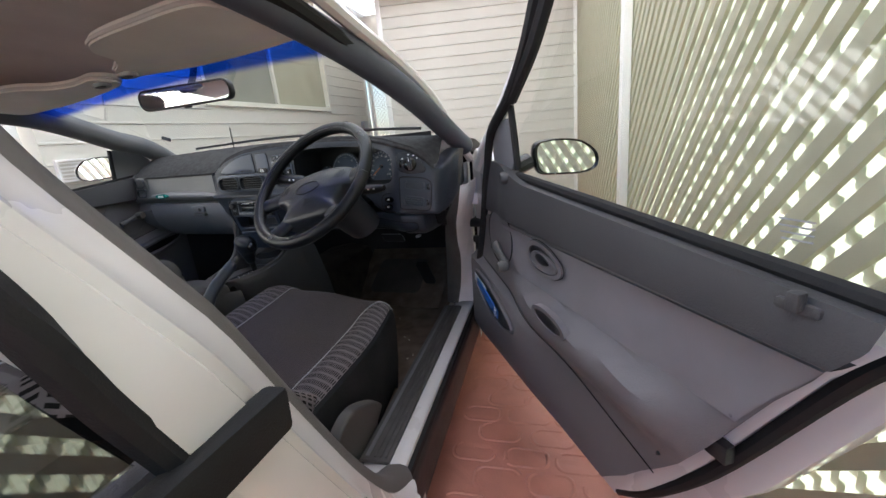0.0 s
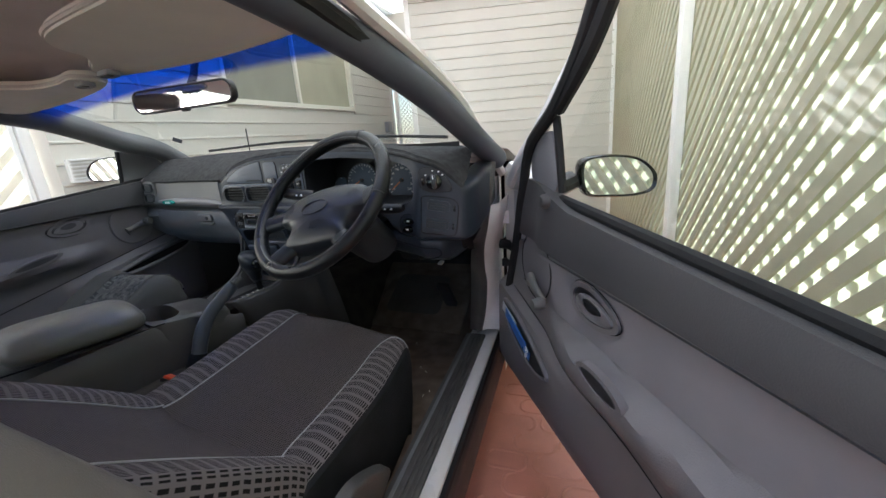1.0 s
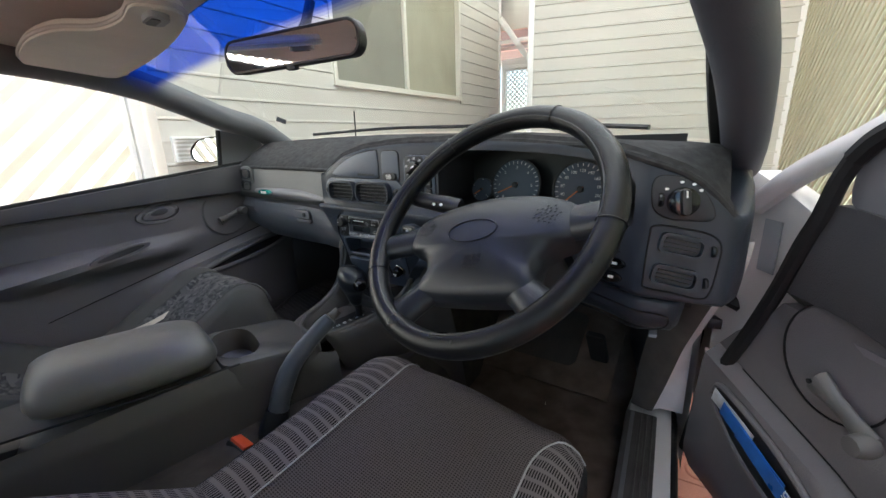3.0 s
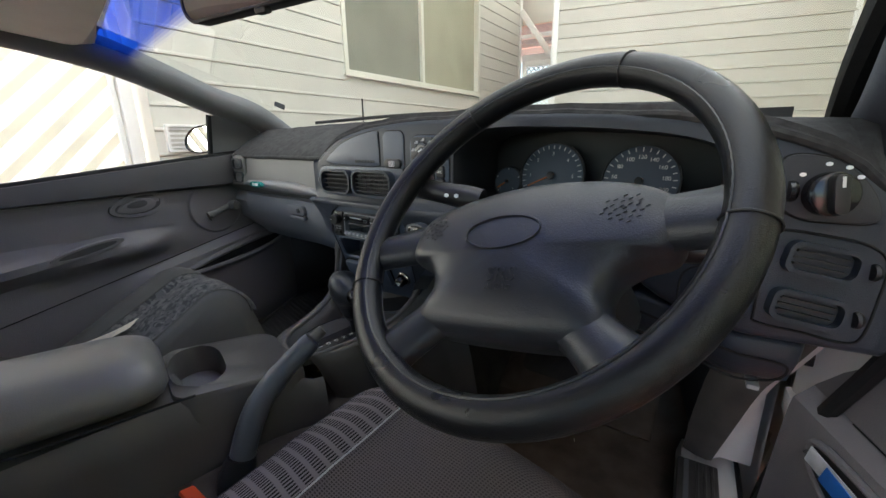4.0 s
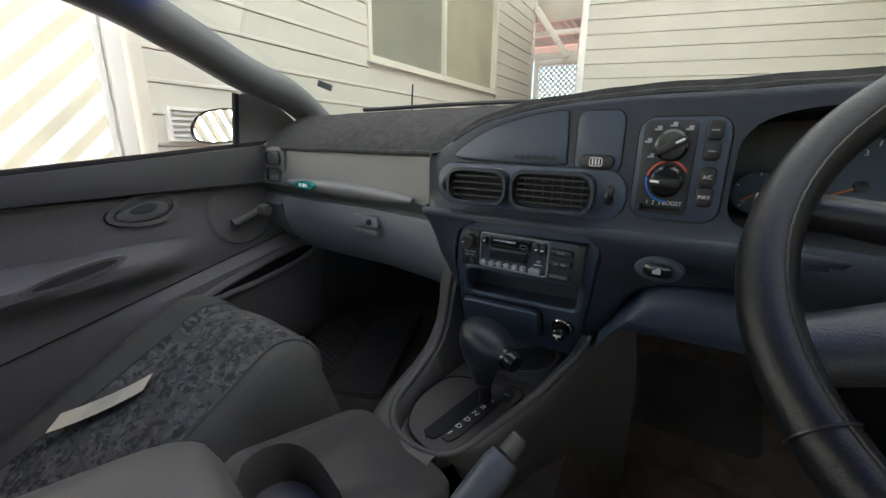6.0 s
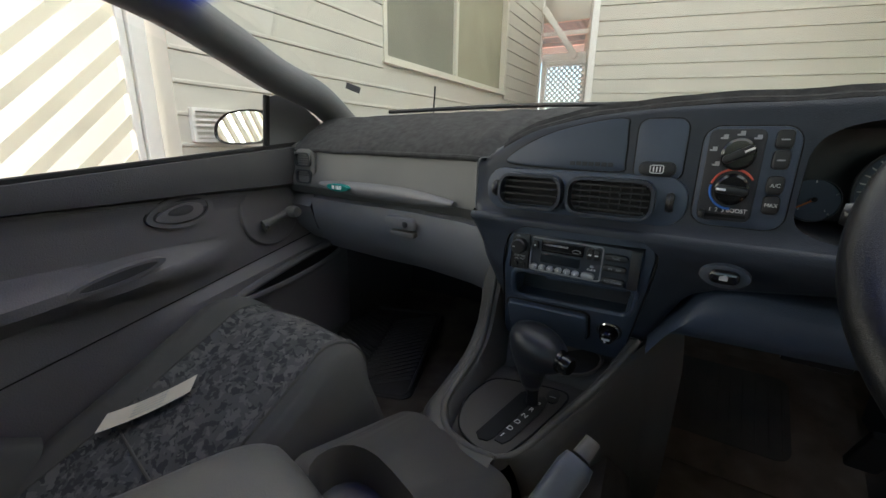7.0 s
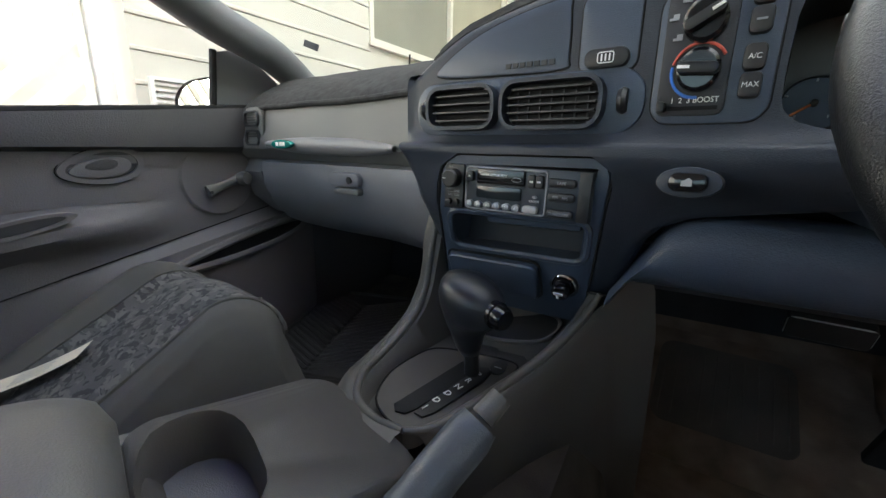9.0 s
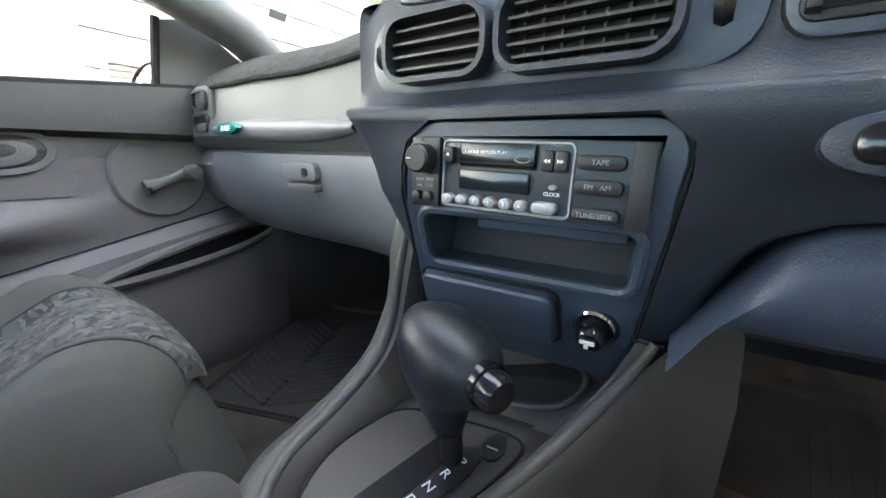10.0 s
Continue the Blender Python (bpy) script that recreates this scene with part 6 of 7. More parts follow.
for z, xr, out in ((0.909, 0.30, -0.010), (0.906, 0.345, -0.018), (0.902, 0.345, -0.021), (0.8955, 0.342, -0.016), (0.8945, 0.34, -0.014), (0.88, 0.34, -0.006), (0.862, 0.335, 0.0), (0.848, 0.25, 0.002), (0.838, 0.20, 0.002), (0.825, 0.174, 0.003), (0.81, 0.161, 0.003), (0.78, 0.150, 0.003), (0.74, 0.137, 0.003), (0.70, 0.128, 0.003), (0.67, 0.124, 0.003)):
    dip = 0.07 if z < 0.895 else 0.0
    a, b = side_x(-1, z), side_x(1, z)
    if z > 0.868:
        a, b = stack_x(-1, min(z, 0.8934)), stack_x(1, min(z, 0.8934))
    sy = stack_y(z)
    xl = along(z, ((0.67, -0.112), (0.70, -0.106), (0.742, -0.102), (0.80, -0.115), (0.858, -0.129), (0.885, -0.138), (0.905, -0.145), (0.93, -0.146)))
    r = [(xl + 0.002, 0.18, z), (xl, 0.055 + sy, z), (xl + 0.002, 0.034 + sy + out * 0.5, z), (xl + 0.008, 0.018 + sy + out, z), (xl + 0.020, 0.008 + sy + out, z), (a - 0.002, sy + 0.001 + out, z), (a + 0.001, sy + 0.006 + dip + out, z)]
    for q in range(5):
        x = a + 0.004 + (b - a - 0.008) * q / 4
        r.append((x, sy + 0.006 + dip + out - 0.02 * (x - 0.02), z))
    y1 = sy - 0.002 - 0.13 * max(0.0, b - 0.1)
    r += [(b - 0.001, y1 + 0.006 + dip + out, z), (b + 0.002, y1 + 0.001 + out, z)]
    for q in range(1, 7):
        x = b + (xr - 0.012 - b) * q / 6
        r.append((x, y1 + out - 0.32 * max(0.0, min(x, 0.2) - b) * (1 if z > 0.8 else 0.4) + 0.85 * max(0.0, min(0.045, 0.885 - z)) * min(1.0, (x - b) / 0.06), z))
    if z > 0.862:
        w = min(1.0, (z - 0.862) / 0.026)
        lip = along(z, ((0.862, 0.004), (0.88, 0.0095), (0.895, 0.0119), (0.902, 0.0123), (0.906, 0.0112), (0.909, 0.0062)))
        r = [(x, y + (pod_y(x, 0.95) - lip - y) * w * min(1.0, max(0.0, (x - xl - 0.004) / 0.02)), zq) if not (dip and a - 0.001 < x < b + 0.001) else (x, y, zq) for x, y, zq in r]
    x0, y0 = r[-1][0], r[-1][1]
    r += [(xr - 0.006, y0 + 0.004, z), (xr - 0.001, y0 + 0.014, z), (xr, y0 + 0.05, z), (xr - 0.006, 0.18, z)]
    rows.append(r)
# the darker pod vinyl paints in the shade to the right of the radio
part("stack_body", grid(rows), vinyl_pod, dash, "rolled slate vinyl body of the centre stack", 60)
AM = Matrix.Translation((-0.0165, stack_y(0.742) + 0.004, 0.742)) @ pose(0, 0, 0, 25, 0, -2)
part("ashtray", prism(round_rect(0.126, 0.055, 0.009), -0.013, 0.01, 0.0055, 3, m=AM), vinyl_stack, dash, "closed slate ashtray flap")
line_on(dash, round_rect(0.13, 0.059, 0.010), AM @ Matrix.Translation((0, -0.004, 0)), 0.0018)
LM = Matrix.Translation((0.077, stack_y(0.741) - 0.001, 0.741)) @ pose(0, 0, 0, 20, 0, -5)
lg = part("cigarette_lighter", turned([(0.0155, 0.004), (0.0155, -0.002), (0.014, -0.004), (0.0125, -0.003), (0.0122, 0.006)], 30, m=LM), chrome, dash, "chrome-ringed cigarette lighter")
part("collar", turned([(0.0185, 0.003), (0.0185, -0.001), (0.0165, -0.0015)], 30, m=LM), black_plastic, lg)
part("plug", turned([(0.0118, 0.006), (0.0115, -0.010), (0.0105, -0.017), (0.009, -0.019), (0.001, -0.0195)], 24, m=LM @ pose(0, 0, 0, 6, 0, 0)), black_gloss, lg, "black plug with pale mark")
part("icon", box(-0.006, 0.005, -0.0212, -0.0196, 0.0, 0.003, m=LM @ pose(0, 0, 0, 6, 0, 0)), print_white, lg, smooth=0)
part("icon", box(-0.003, 0.000, -0.0212, -0.0196, -0.005, -0.001, m=LM @ pose(0, 0, 0, 6, 0, 0)), print_white, lg, smooth=0)

# radio
RM = Matrix.Translation((0.0205, -0.005, 0.8555)) @ pose(0, 0, 0, 0, 1.2, -2.5)
radio = thing("car_radio", "dark cassette car radio with chrome-edged buttons", "radio", RM)
part("case", box(-0.087, 0.087, 0.0, 0.06, -0.0265, 0.0265, 0.002), radio_face, radio, "dark blue-grey radio face")
part("right_bezel", box(0.074, 0.0865, -0.004, 0.0, -0.026, 0.026, 0.001), black_plastic, radio)
part("left_block", prism(round_rect(0.026, 0.052, 0.002, -0.0735, 0), -0.004, 0.0, 0.001), black_plastic, radio)
kn = part("volume_knob", turned([(0.011, 0.0), (0.0108, -0.013), (0.009, -0.015), (0.001, -0.015)], 24, m=Matrix.Translation((-0.0735, -0.003, 0.010))), black_plastic, radio, "black volume knob")
part("pointer", box(-0.008, -0.004, -0.0155, -0.0148, -0.0005, 0.0005, m=Matrix.Translation((-0.0735, -0.003, 0.010))), print_white, kn, smooth=0)
for x in (-0.079, -0.0685):
    part("tone_knob", turned([(0.004, 0.0), (0.0038, -0.006), (0.001, -0.0065)], 14, m=Matrix.Translation((x, -0.003, -0.0185))), black_plastic, radio)
lettering("print", "BASS TREB", 0.0036, print_dim, radio, Matrix.Translation((-0.0735, -0.0045, -0.006)))
lettering("print", "BAL  FAD", 0.0036, print_dim, radio, Matrix.Translation((-0.0735, -0.0045, -0.0105)))
lettering("print", "VOL", 0.003, print_dim, radio, Matrix.Translation((-0.078, -0.0045, 0.0235)))
part("face_frame", line_mesh(round_rect(0.098, 0.048, 0.004, -0.0095, 0), Matrix.Translation((0, -0.001, 0)), 0.0012, True), silver_plastic, radio, "grey rim round the cassette section")
part("eject_button", prism(round_rect(0.009, 0.012, 0.003, -0.052, 0.0135), -0.006, 0, 0.0015), black_plastic, radio)
part("icon", prism([(-0.0535, 0.013), (-0.0505, 0.013), (-0.052, 0.0155)], -0.0066, -0.006), print_white, radio, smooth=0)
cs = part("cassette_door", prism(round_rect(0.058, 0.017, 0.002, -0.014, 0.0145), -0.004, 0.0, 0.001), black_gloss, radio, "black cassette flap")
part("slot", box(-0.042, 0.014, -0.0048, -0.0038, 0.0085, 0.0098), gap_black, cs, smooth=0)
lettering("print", "1 HOUR KEYLESS PLAY", 0.0033, print_white, cs, Matrix.Translation((-0.022, -0.0043, 0.0165)))
part("maker_mark", line_mesh(oval(0.011, 0.0045, 0.006, 0.0128), Matrix.Translation((0, -0.0045, 0)), 0.0003, True), print_dim, cs)
part("display", prism(round_rect(0.055, 0.0145, 0.002, -0.016, -0.0035), -0.003, 0.0, 0.001), display_dark, radio, "dark display window")
for x, t in ((0.0235, 180), (0.0325, 0)):
    b = part("wind_button", prism(round_rect(0.0085, 0.014, 0.003, x, 0.0125), -0.006, 0, 0.0015), black_plastic, radio)
    for k in (0, 1):
        part("icon", prism([(-0.0022 + 0.0022 * k, -0.0014), (-0.0022 + 0.0022 * k, 0.0014), (0.0 + 0.0022 * k, 0.0)], -0.0066, -0.006, m=Matrix.Translation((x, 0, 0.0125)) @ pose(0, 0, 0, 0, t, 0)), print_white, b, smooth=0)
lettering("print", "PROG", 0.003, print_dim, radio, Matrix.Translation((0.028, -0.002, 0.0225)))
lettering("print", "CLOCK", 0.0034, print_white, radio, Matrix.Translation((0.0275, -0.002, -0.009)))
part("clock_button", prism(oval(0.0055, 0.0035, 0.0275, -0.0045), -0.003, 0, 0.001), silver_plastic, radio)
for k in range(6):
    b = part("preset_button", prism(oval(0.0098, 0.0082, -0.052 + k * 0.0118, -0.0185), -0.006, 0, 0.0025), silver_plastic, radio, "grey oval preset button")
    lettering("print", str(k + 1), 0.004, print_white, b, Matrix.Translation((-0.052 + k * 0.0118, -0.0066, -0.0185)))
part("preset_button", prism(round_rect(0.0175, 0.0085, 0.004, 0.0235, -0.0185), -0.006, 0, 0.0025), silver_plastic, radio, "grey oval button")
for z, t in ((0.013, "TAPE"), (-0.002, "FM   AM"), (-0.0195, "TUNE/SEEK")):
    b = part("bar_button", prism(round_rect(0.029, 0.0092, 0.004, 0.0565, z), -0.006, 0, 0.0025), black_plastic, radio, "black rounded button")
    lettering("print", t, 0.0045, print_dim, b, Matrix.Translation((0.0565, -0.0066, z)))

# ---- centre console ----
CON = pose(0, 0, 0, 0, 0, -18) @ Matrix.Translation((-0.026, 0, 0))
con = thing("centre_console", "grey plastic centre console with padded armrest", "console", CON)


def con_top(y):
    """Height of the console's top along it."""
    pts = ((-0.72, 0.63), (-0.40, 0.645), (-0.30, 0.655), (-0.22, 0.645), (-0.15, 0.618), (-0.08, 0.614), (0.02, 0.632), (0.1, 0.665), (0.16, 0.70))
    for (a, za), (b, zb) in zip(pts, pts[1:]):
        if y <= b:
            t = max(0.0, (y - a) / (b - a))
            t = t * t * (3 - 2 * t)
            return za + (zb - za) * t
    return pts[-1][1]


def con_half(y):
    return 0.098 + 0.018 * bump(y, -0.22, -0.1, -0.02, 0.12) - 0.006 * bump(y, 0.0, 0.1, 0.2, 0.3)


rows = []
for k in range(36):
    y = -0.72 + 0.58 * k / 35
    dip = bump(y, -0.36, -0.345, -0.13, -0.05)
    h, z = con_half(y), con_top(y) - 0.06 * dip
    e = z + 0.042 * dip
    rows.append([(-h - 0.012, y, 0.42), (-h - 0.006, y, e - 0.05), (-h, y, e - 0.010), (-h + 0.008, y, e), (-h + 0.02, y, z - 0.002), (-0.03, y, z), (0.03, y, z), (h - 0.02, y, z - 0.002), (h - 0.008, y, e), (h, y, e - 0.010), (h + 0.006, y, e - 0.05), (h + 0.012, y, 0.42)])
part("console_body", grid(rows), console_grey, con, "grey plastic console body", 60)
# cup holder deck with its open well
dk_o = round_rect(0.194, 0.204, 0.03, 0.004, -0.266, 6)
dk_i = [(p.x, p.y) for p in smooth_path([(0.072, -0.285, 0), (0.072, -0.262, 0), (0.05, -0.235, 0), (0.02, -0.228, 0), (-0.03, -0.225, 0), (-0.065, -0.24, 0), (-0.08, -0.275, 0), (-0.07, -0.315, 0), (-0.03, -0.335, 0), (0.01, -0.338, 0), (0.045, -0.33, 0), (0.062, -0.31, 0), (0.07, -0.30, 0), (0.073, -0.292, 0)], 2, closed=True)]
dk_i = [(0.008 + x * 0.98, -0.362 + (y + 0.338) * 0.72) for x, y in dk_i]
cen = Vector((0.0, -0.305))


def shrink(pts, s, z):
    return [(cen.x + (x - cen.x) * s, cen.y + (y - cen.y) * s, z - 0.23 * max(0.0, y + 0.268) * (1 if s > 0.96 else 0)) for x, y in pts]


dk_r = [shrink(dk_o, 1.03, 0.53), shrink(dk_o, 1.0, 0.642), shrink(dk_o, 0.97, 0.6505), shrink(dk_i, 1.06, 0.6525), shrink(dk_i, 1.02, 0.6545), shrink(dk_i, 0.985, 0.650), shrink(dk_i, 0.93, 0.602)]
part("cup_deck", grid(dk_r, close_u=True), console_grey, con, "grey deck with an open cup well", 50)
bmc = bmesh.new()
bmc.faces.new([bmc.verts.new(p) for p in shrink(dk_i, 0.935, 0.604)])
part("well_floor", bmc, vinyl_mid, con, "dusty grey floor of the well", 0)
# selector bay: an egg-shaped rim that runs up into the stack on both sides
left_l = smooth_path([(-0.022, -0.160, 0.630), (-0.060, -0.157, 0.628), (-0.100, -0.138, 0.626), (-0.126, -0.098, 0.628), (-0.130, -0.055, 0.635), (-0.125, -0.015, 0.652), (-0.119, 0.015, 0.676), (-0.115, 0.030, 0.708), (-0.112, 0.036, 0.745), (-0.108, 0.042, 0.785), (-0.106, 0.05, 0.815)], 5)
right_l = smooth_path([(-0.022, -0.160, 0.630), (-0.006, -0.148, 0.629), (0.006, -0.128, 0.629), (0.018, -0.095, 0.630), (0.033, -0.055, 0.634), (0.058, -0.008, 0.648), (0.082, 0.026, 0.672), (0.102, 0.042, 0.700), (0.109, 0.043, 0.714), (0.115, 0.043, 0.726), (0.120, 0.043, 0.737)], 5)
side_l = smooth_path(right_l[:36:5] + [Vector((0.113, 0.050, 0.708)), Vector((0.132, 0.054, 0.735)), Vector((0.146, 0.054, 0.758)), Vector((0.154, 0.054, 0.772))], 5)
inv = CON.inverted()


def con_part(name, bm, mat, label="", smooth=60):
    bm.transform(inv)
    return part(name, bm, mat, con, label, smooth)


def plate_z(y):
    """Height of the selector plate, a plane that climbs forwards."""
    return 0.6175 + 0.07 * (y + 0.06)


nb = len(left_l)
deck = []
for i in range(nb):
    a, b = left_l[i], right_l[i]
    t = min(1.0, i / (nb - 11))
    d = 0.013 * min(1.0, t * 6) + 0.036 * t
    r = []
    for q, dz, dy in ((0.0, 0.0, 0.0), (0.05, -0.002, 0.0), (0.11, -1.0, 0.0), (0.3, -1.0, 0.0), (0.5, -1.0, 0.0), (0.7, -1.0, 0.0), (0.89, -1.0, 0.0), (0.95, -0.002, 0.0), (1.0, 0.0, 0.0)):
        p = a.lerp(b, q)
        if dz == -1.0:
            p.z = min(p.z - d, plate_z(p.y) - 0.004) if p.y < 0.035 else p.z - d
        else:
            p.z += dz
        p.y += 0.05 * max(0.0, t - 0.6) / 0.4 if dz == -1.0 else 0.0
        r.append(p)
    deck.append(r)
con_part("selector_bay", grid(deck), console_grey, "grey plastic selector bay")


def bay_z(x, y):
    return plate_z(y)


for line, sgn in ((left_l, -1), (right_l, 1)):
    con_part("console_rim", tube(line, [0.0035 + 0.003 * math.sin(math.pi * i / (nb - 1)) for i in range(nb)], 10), console_grey, "swept console rim")
    rows = []
    for i, p in enumerate(line):
        t = (line[min(i + 1, nb - 1)] - line[max(i - 1, 0)])
        o = Vector((t.y, -t.x, 0)) * (1 if sgn > 0 else -1)
        o = o.normalized() if o.length > 1e-6 else Vector((sgn, 0, 0))
        if i > nb * 0.7:
            o = o.lerp(Vector((sgn, 0, 0)), (i - nb * 0.7) / (nb * 0.3)).normalized()
        wd = 1.0 + 0.8 * (1 - i / nb)
        f = 0.36 * (i / nb) ** 1.5 if sgn > 0 else 0.0
        wd *= 0.75 if sgn > 0 else 1.0
        g = -0.01 * (i / nb) if sgn > 0 else 0.0
        rows.append([p, p + o * 0.007 * wd + Vector((0, 0, 0.0015)), p + o * 0.016 * wd + Vector((0, 0, -0.005)), p + o * 0.023 * wd + Vector((0, 0.004, -0.022)), p + o * 0.027 * wd + Vector((g * 0.3, 0.01 + f * 0.3, -0.06)), p + o * 0.03 * wd + Vector((g * 0.8, 0.03 + f, -0.16)), p + o * 0.03 * wd + Vector((g, 0.05 + f * 1.3, -0.30))])
    if sgn > 0:
        flank = [[p, p + Vector((0.007, 0.002, 0.0005)), p + Vector((0.015, 0.008, -0.007)), p + Vector((0.022, 0.018, -0.03)), p + Vector((0.030, 0.045, -0.10)), Vector((p.x + 0.034, p.y + 0.09, max(0.36, p.z - 0.24))), Vector((p.x + 0.036, p.y + 0.16, 0.27))] for p in side_l]
        con_part("console_side", grid(flank), console_grey, "grey console side beside the driver's footwell")
        con_part("rim_seam", tube([right_l[-1] + Vector((dx, 0.0, -0.001)) for dx in (-0.016, -0.006, 0.006)], 0.0012, 6), gap_black)
        continue
    con_part("console_side", grid([r[:5] for r in rows]), console_grey, "grey console side")
    con_part("console_skirt", grid([r[4:] for r in rows]), console_grey, "lower console side")
# gear gate plate
def bay_plate(points, lift, name, mat, thick=0.004, label=""):
    bm = bmesh.new()
    top = [bm.verts.new((x, y, bay_z(x, y) + lift)) for x, y in points]
    low_ = [bm.verts.new((v.co.x, v.co.y, v.co.z - thick)) for v in top]
    bm.faces.new(top)
    for i in range(len(top)):
        j = (i + 1) % len(top)
        bm.faces.new((top[i], top[j], low_[j], low_[i]))
    return con_part(name, bm, mat, label, 35)


gp = [(p.x, p.y) for p in smooth_path([(-0.085, 0.012, 0), (-0.103, -0.025, 0), (-0.108, -0.07, 0), (-0.092, -0.115, 0), (-0.055, -0.138, 0), (-0.022, -0.137, 0), (-0.004, -0.105, 0), (0.012, -0.06, 0), (0.028, -0.01, 0), (0.033, 0.02, 0), (0.018, 0.03, 0), (-0.03, 0.025, 0)], 4, closed=True)]
bay_plate(gp, 0.0015, "gear_plate", plate_brown, 0.004, "grey selector plate")
con_part("plate_gap", tube([(x, y, bay_z(x, y) + 0.0012) for x, y in gp], 0.0016, 6, closed=True), gap_black)
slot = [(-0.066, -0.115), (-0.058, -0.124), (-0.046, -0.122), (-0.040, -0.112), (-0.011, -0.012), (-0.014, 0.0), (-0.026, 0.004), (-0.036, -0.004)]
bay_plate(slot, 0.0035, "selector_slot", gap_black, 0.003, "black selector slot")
lett = [(-0.038, -0.116), (-0.026, -0.118), (-0.018, -0.106), (0.006, -0.03), (0.008, -0.008), (0.0, 0.0), (-0.010, -0.006)]
bay_plate(lett, 0.004, "letter_strip", black_plastic, 0.004, "black strip with selector letters")
for i, t in enumerate("PRNDD1"):
    p = Vector((-0.004, -0.022)).lerp(Vector((-0.031, -0.105)), i / 5)
    lettering("letter", t, 0.0125, print_white, con, inv @ Matrix.Translation((p.x, p.y, bay_z(p.x, p.y) + 0.0052)) @ pose(0, 0, 0, 0, 0, -18) @ pose(0, 0, 0, -90, 0, 0))
bay_plate([(0.012 + x, 0.008 + y) for x, y in oval(0.020, 0.032)], 0.004, "mode_switch", black_plastic, 0.006, "black mode switch")
con_part("tick", box(0.007, 0.017, 0.004, 0.0055, bay_z(0.012, 0.005) + 0.0042, bay_z(0.012, 0.005) + 0.0048), print_dim, "", 0)
# tray under the stack: one flat black face paints the shade inside it
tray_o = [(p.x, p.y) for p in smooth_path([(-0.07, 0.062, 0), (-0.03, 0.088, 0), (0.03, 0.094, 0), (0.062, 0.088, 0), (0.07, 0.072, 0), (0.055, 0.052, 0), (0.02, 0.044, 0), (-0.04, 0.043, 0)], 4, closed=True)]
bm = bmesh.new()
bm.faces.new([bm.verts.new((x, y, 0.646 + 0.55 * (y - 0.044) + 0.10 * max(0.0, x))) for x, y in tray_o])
con_part("front_tray", bm, gap_black, "tray under the stack, its shade a flat black face", 0)
con_part("tray_lip", tube([(x, y, 0.6465 + 0.55 * (y - 0.044) + 0.10 * max(0.0, x)) for x, y in tray_o], 0.0028, 6, closed=True), console_grey)
# padded armrest lid
rows = []
for k in range(29):
    t = k / 28
    y = -0.366 - 0.27 * t
    e = max(0.0, 1 - abs(2 * t - 1) ** 5) ** 0.5
    w, up_, dn = 0.060 + 0.042 * e, 0.012 + 0.036 * e, 0.010 + 0.022 * e
    r = []
    for q in range(29):
        a = radians(-55 + 290 * q / 28)
        c, s = math.cos(a), math.sin(a)
        r.append((w * math.copysign(abs(c) ** 0.75, c), y, 0.674 + 0.010 * t + (up_ if s > 0 else dn) * math.copysign(abs(s) ** 0.85, s)))
    rows.append(r)
part("armrest_lid", grid(rows, cap=True), lid_grey, con, "padded grey armrest lid", 70)
part("lid_seam", tube([(0.1, -0.34, 0.652), (0.102, -0.5, 0.656), (0.1, -0.66, 0.664)], 0.002, 6), gap_black, con)

# selector lever
lev = thing("gear_lever", "dark grey automatic selector lever", "gear lever", pose(-0.010, -0.020, 0.605, 0, 0, -22))
part("shaft", tube([(-0.004, 0.0, 0.0), (-0.002, -0.004, 0.04), (0.0, -0.012, 0.09)], [0.011, 0.009, 0.012], 12), black_plastic, lev)
rows = []
for t, rx, ry, cx, cy in ((0.05, 0.012, 0.012, -0.002, -0.008), (0.06, 0.016, 0.016, -0.002, -0.01), (0.08, 0.021, 0.021, -0.001, -0.013), (0.096, 0.030, 0.027, 0.004, -0.016), (0.105, 0.040, 0.031, 0.012, -0.018), (0.12, 0.044, 0.034, 0.013, -0.02), (0.134, 0.043, 0.034, 0.011, -0.021), (0.146, 0.037, 0.029, 0.007, -0.022), (0.155, 0.026, 0.02, 0.003, -0.022), (0.160, 0.006, 0.005, 0.002, -0.022)):
    rows.append([(cx + rx * math.cos(a), cy + ry * math.sin(a), t) for a in [math.tau * q / 24 for q in range(24)]])
part("knob", grid(rows, close_u=True, cap=True), hub_vinyl, lev, "smooth slate selector knob", 80)
part("release_button", tube([(0.046, -0.022, 0.124), (0.055, -0.0225, 0.123), (0.0555, -0.0225, 0.123), (0.064, -0.023, 0.122), (0.068, -0.0232, 0.1216)], [0.0155, 0.0155, 0.0135, 0.0135, 0.011], 16), black_gloss, lev, "dark release button")

# handbrake
hb = thing("handbrake", "grey plastic handbrake lever beside the driver's seat", "handbrake")
part("lever", tube(smooth_path([(0.035, -0.335, 0.54), (0.036, -0.315, 0.59), (0.042, -0.29, 0.635), (0.058, -0.255, 0.675), (0.082, -0.212, 0.715)], 6), [0.019] * 6 + [0.0195] * 6 + [0.0185] * 6 + [0.017] * 6 + [0.0145], 14), lever_slate, hb, "slate-grey plastic lever")
part("button", tube([(0.083, -0.210, 0.717), (0.091, -0.196, 0.729)], [0.0095, 0.0085], 12), console_grey, hb, "grey release button")
part("boot", tube([(0.033, -0.35, 0.47), (0.034, -0.34, 0.53), (0.035, -0.33, 0.56)], [0.032, 0.028, 0.021], 12), black_rubber, hb)

# ---- steering wheel and column ----
WH = pose(0.427, -0.2385, 0.953, -42, 0, -18.5) @ pose(0, 0, 0, 0, -16.5, 0)
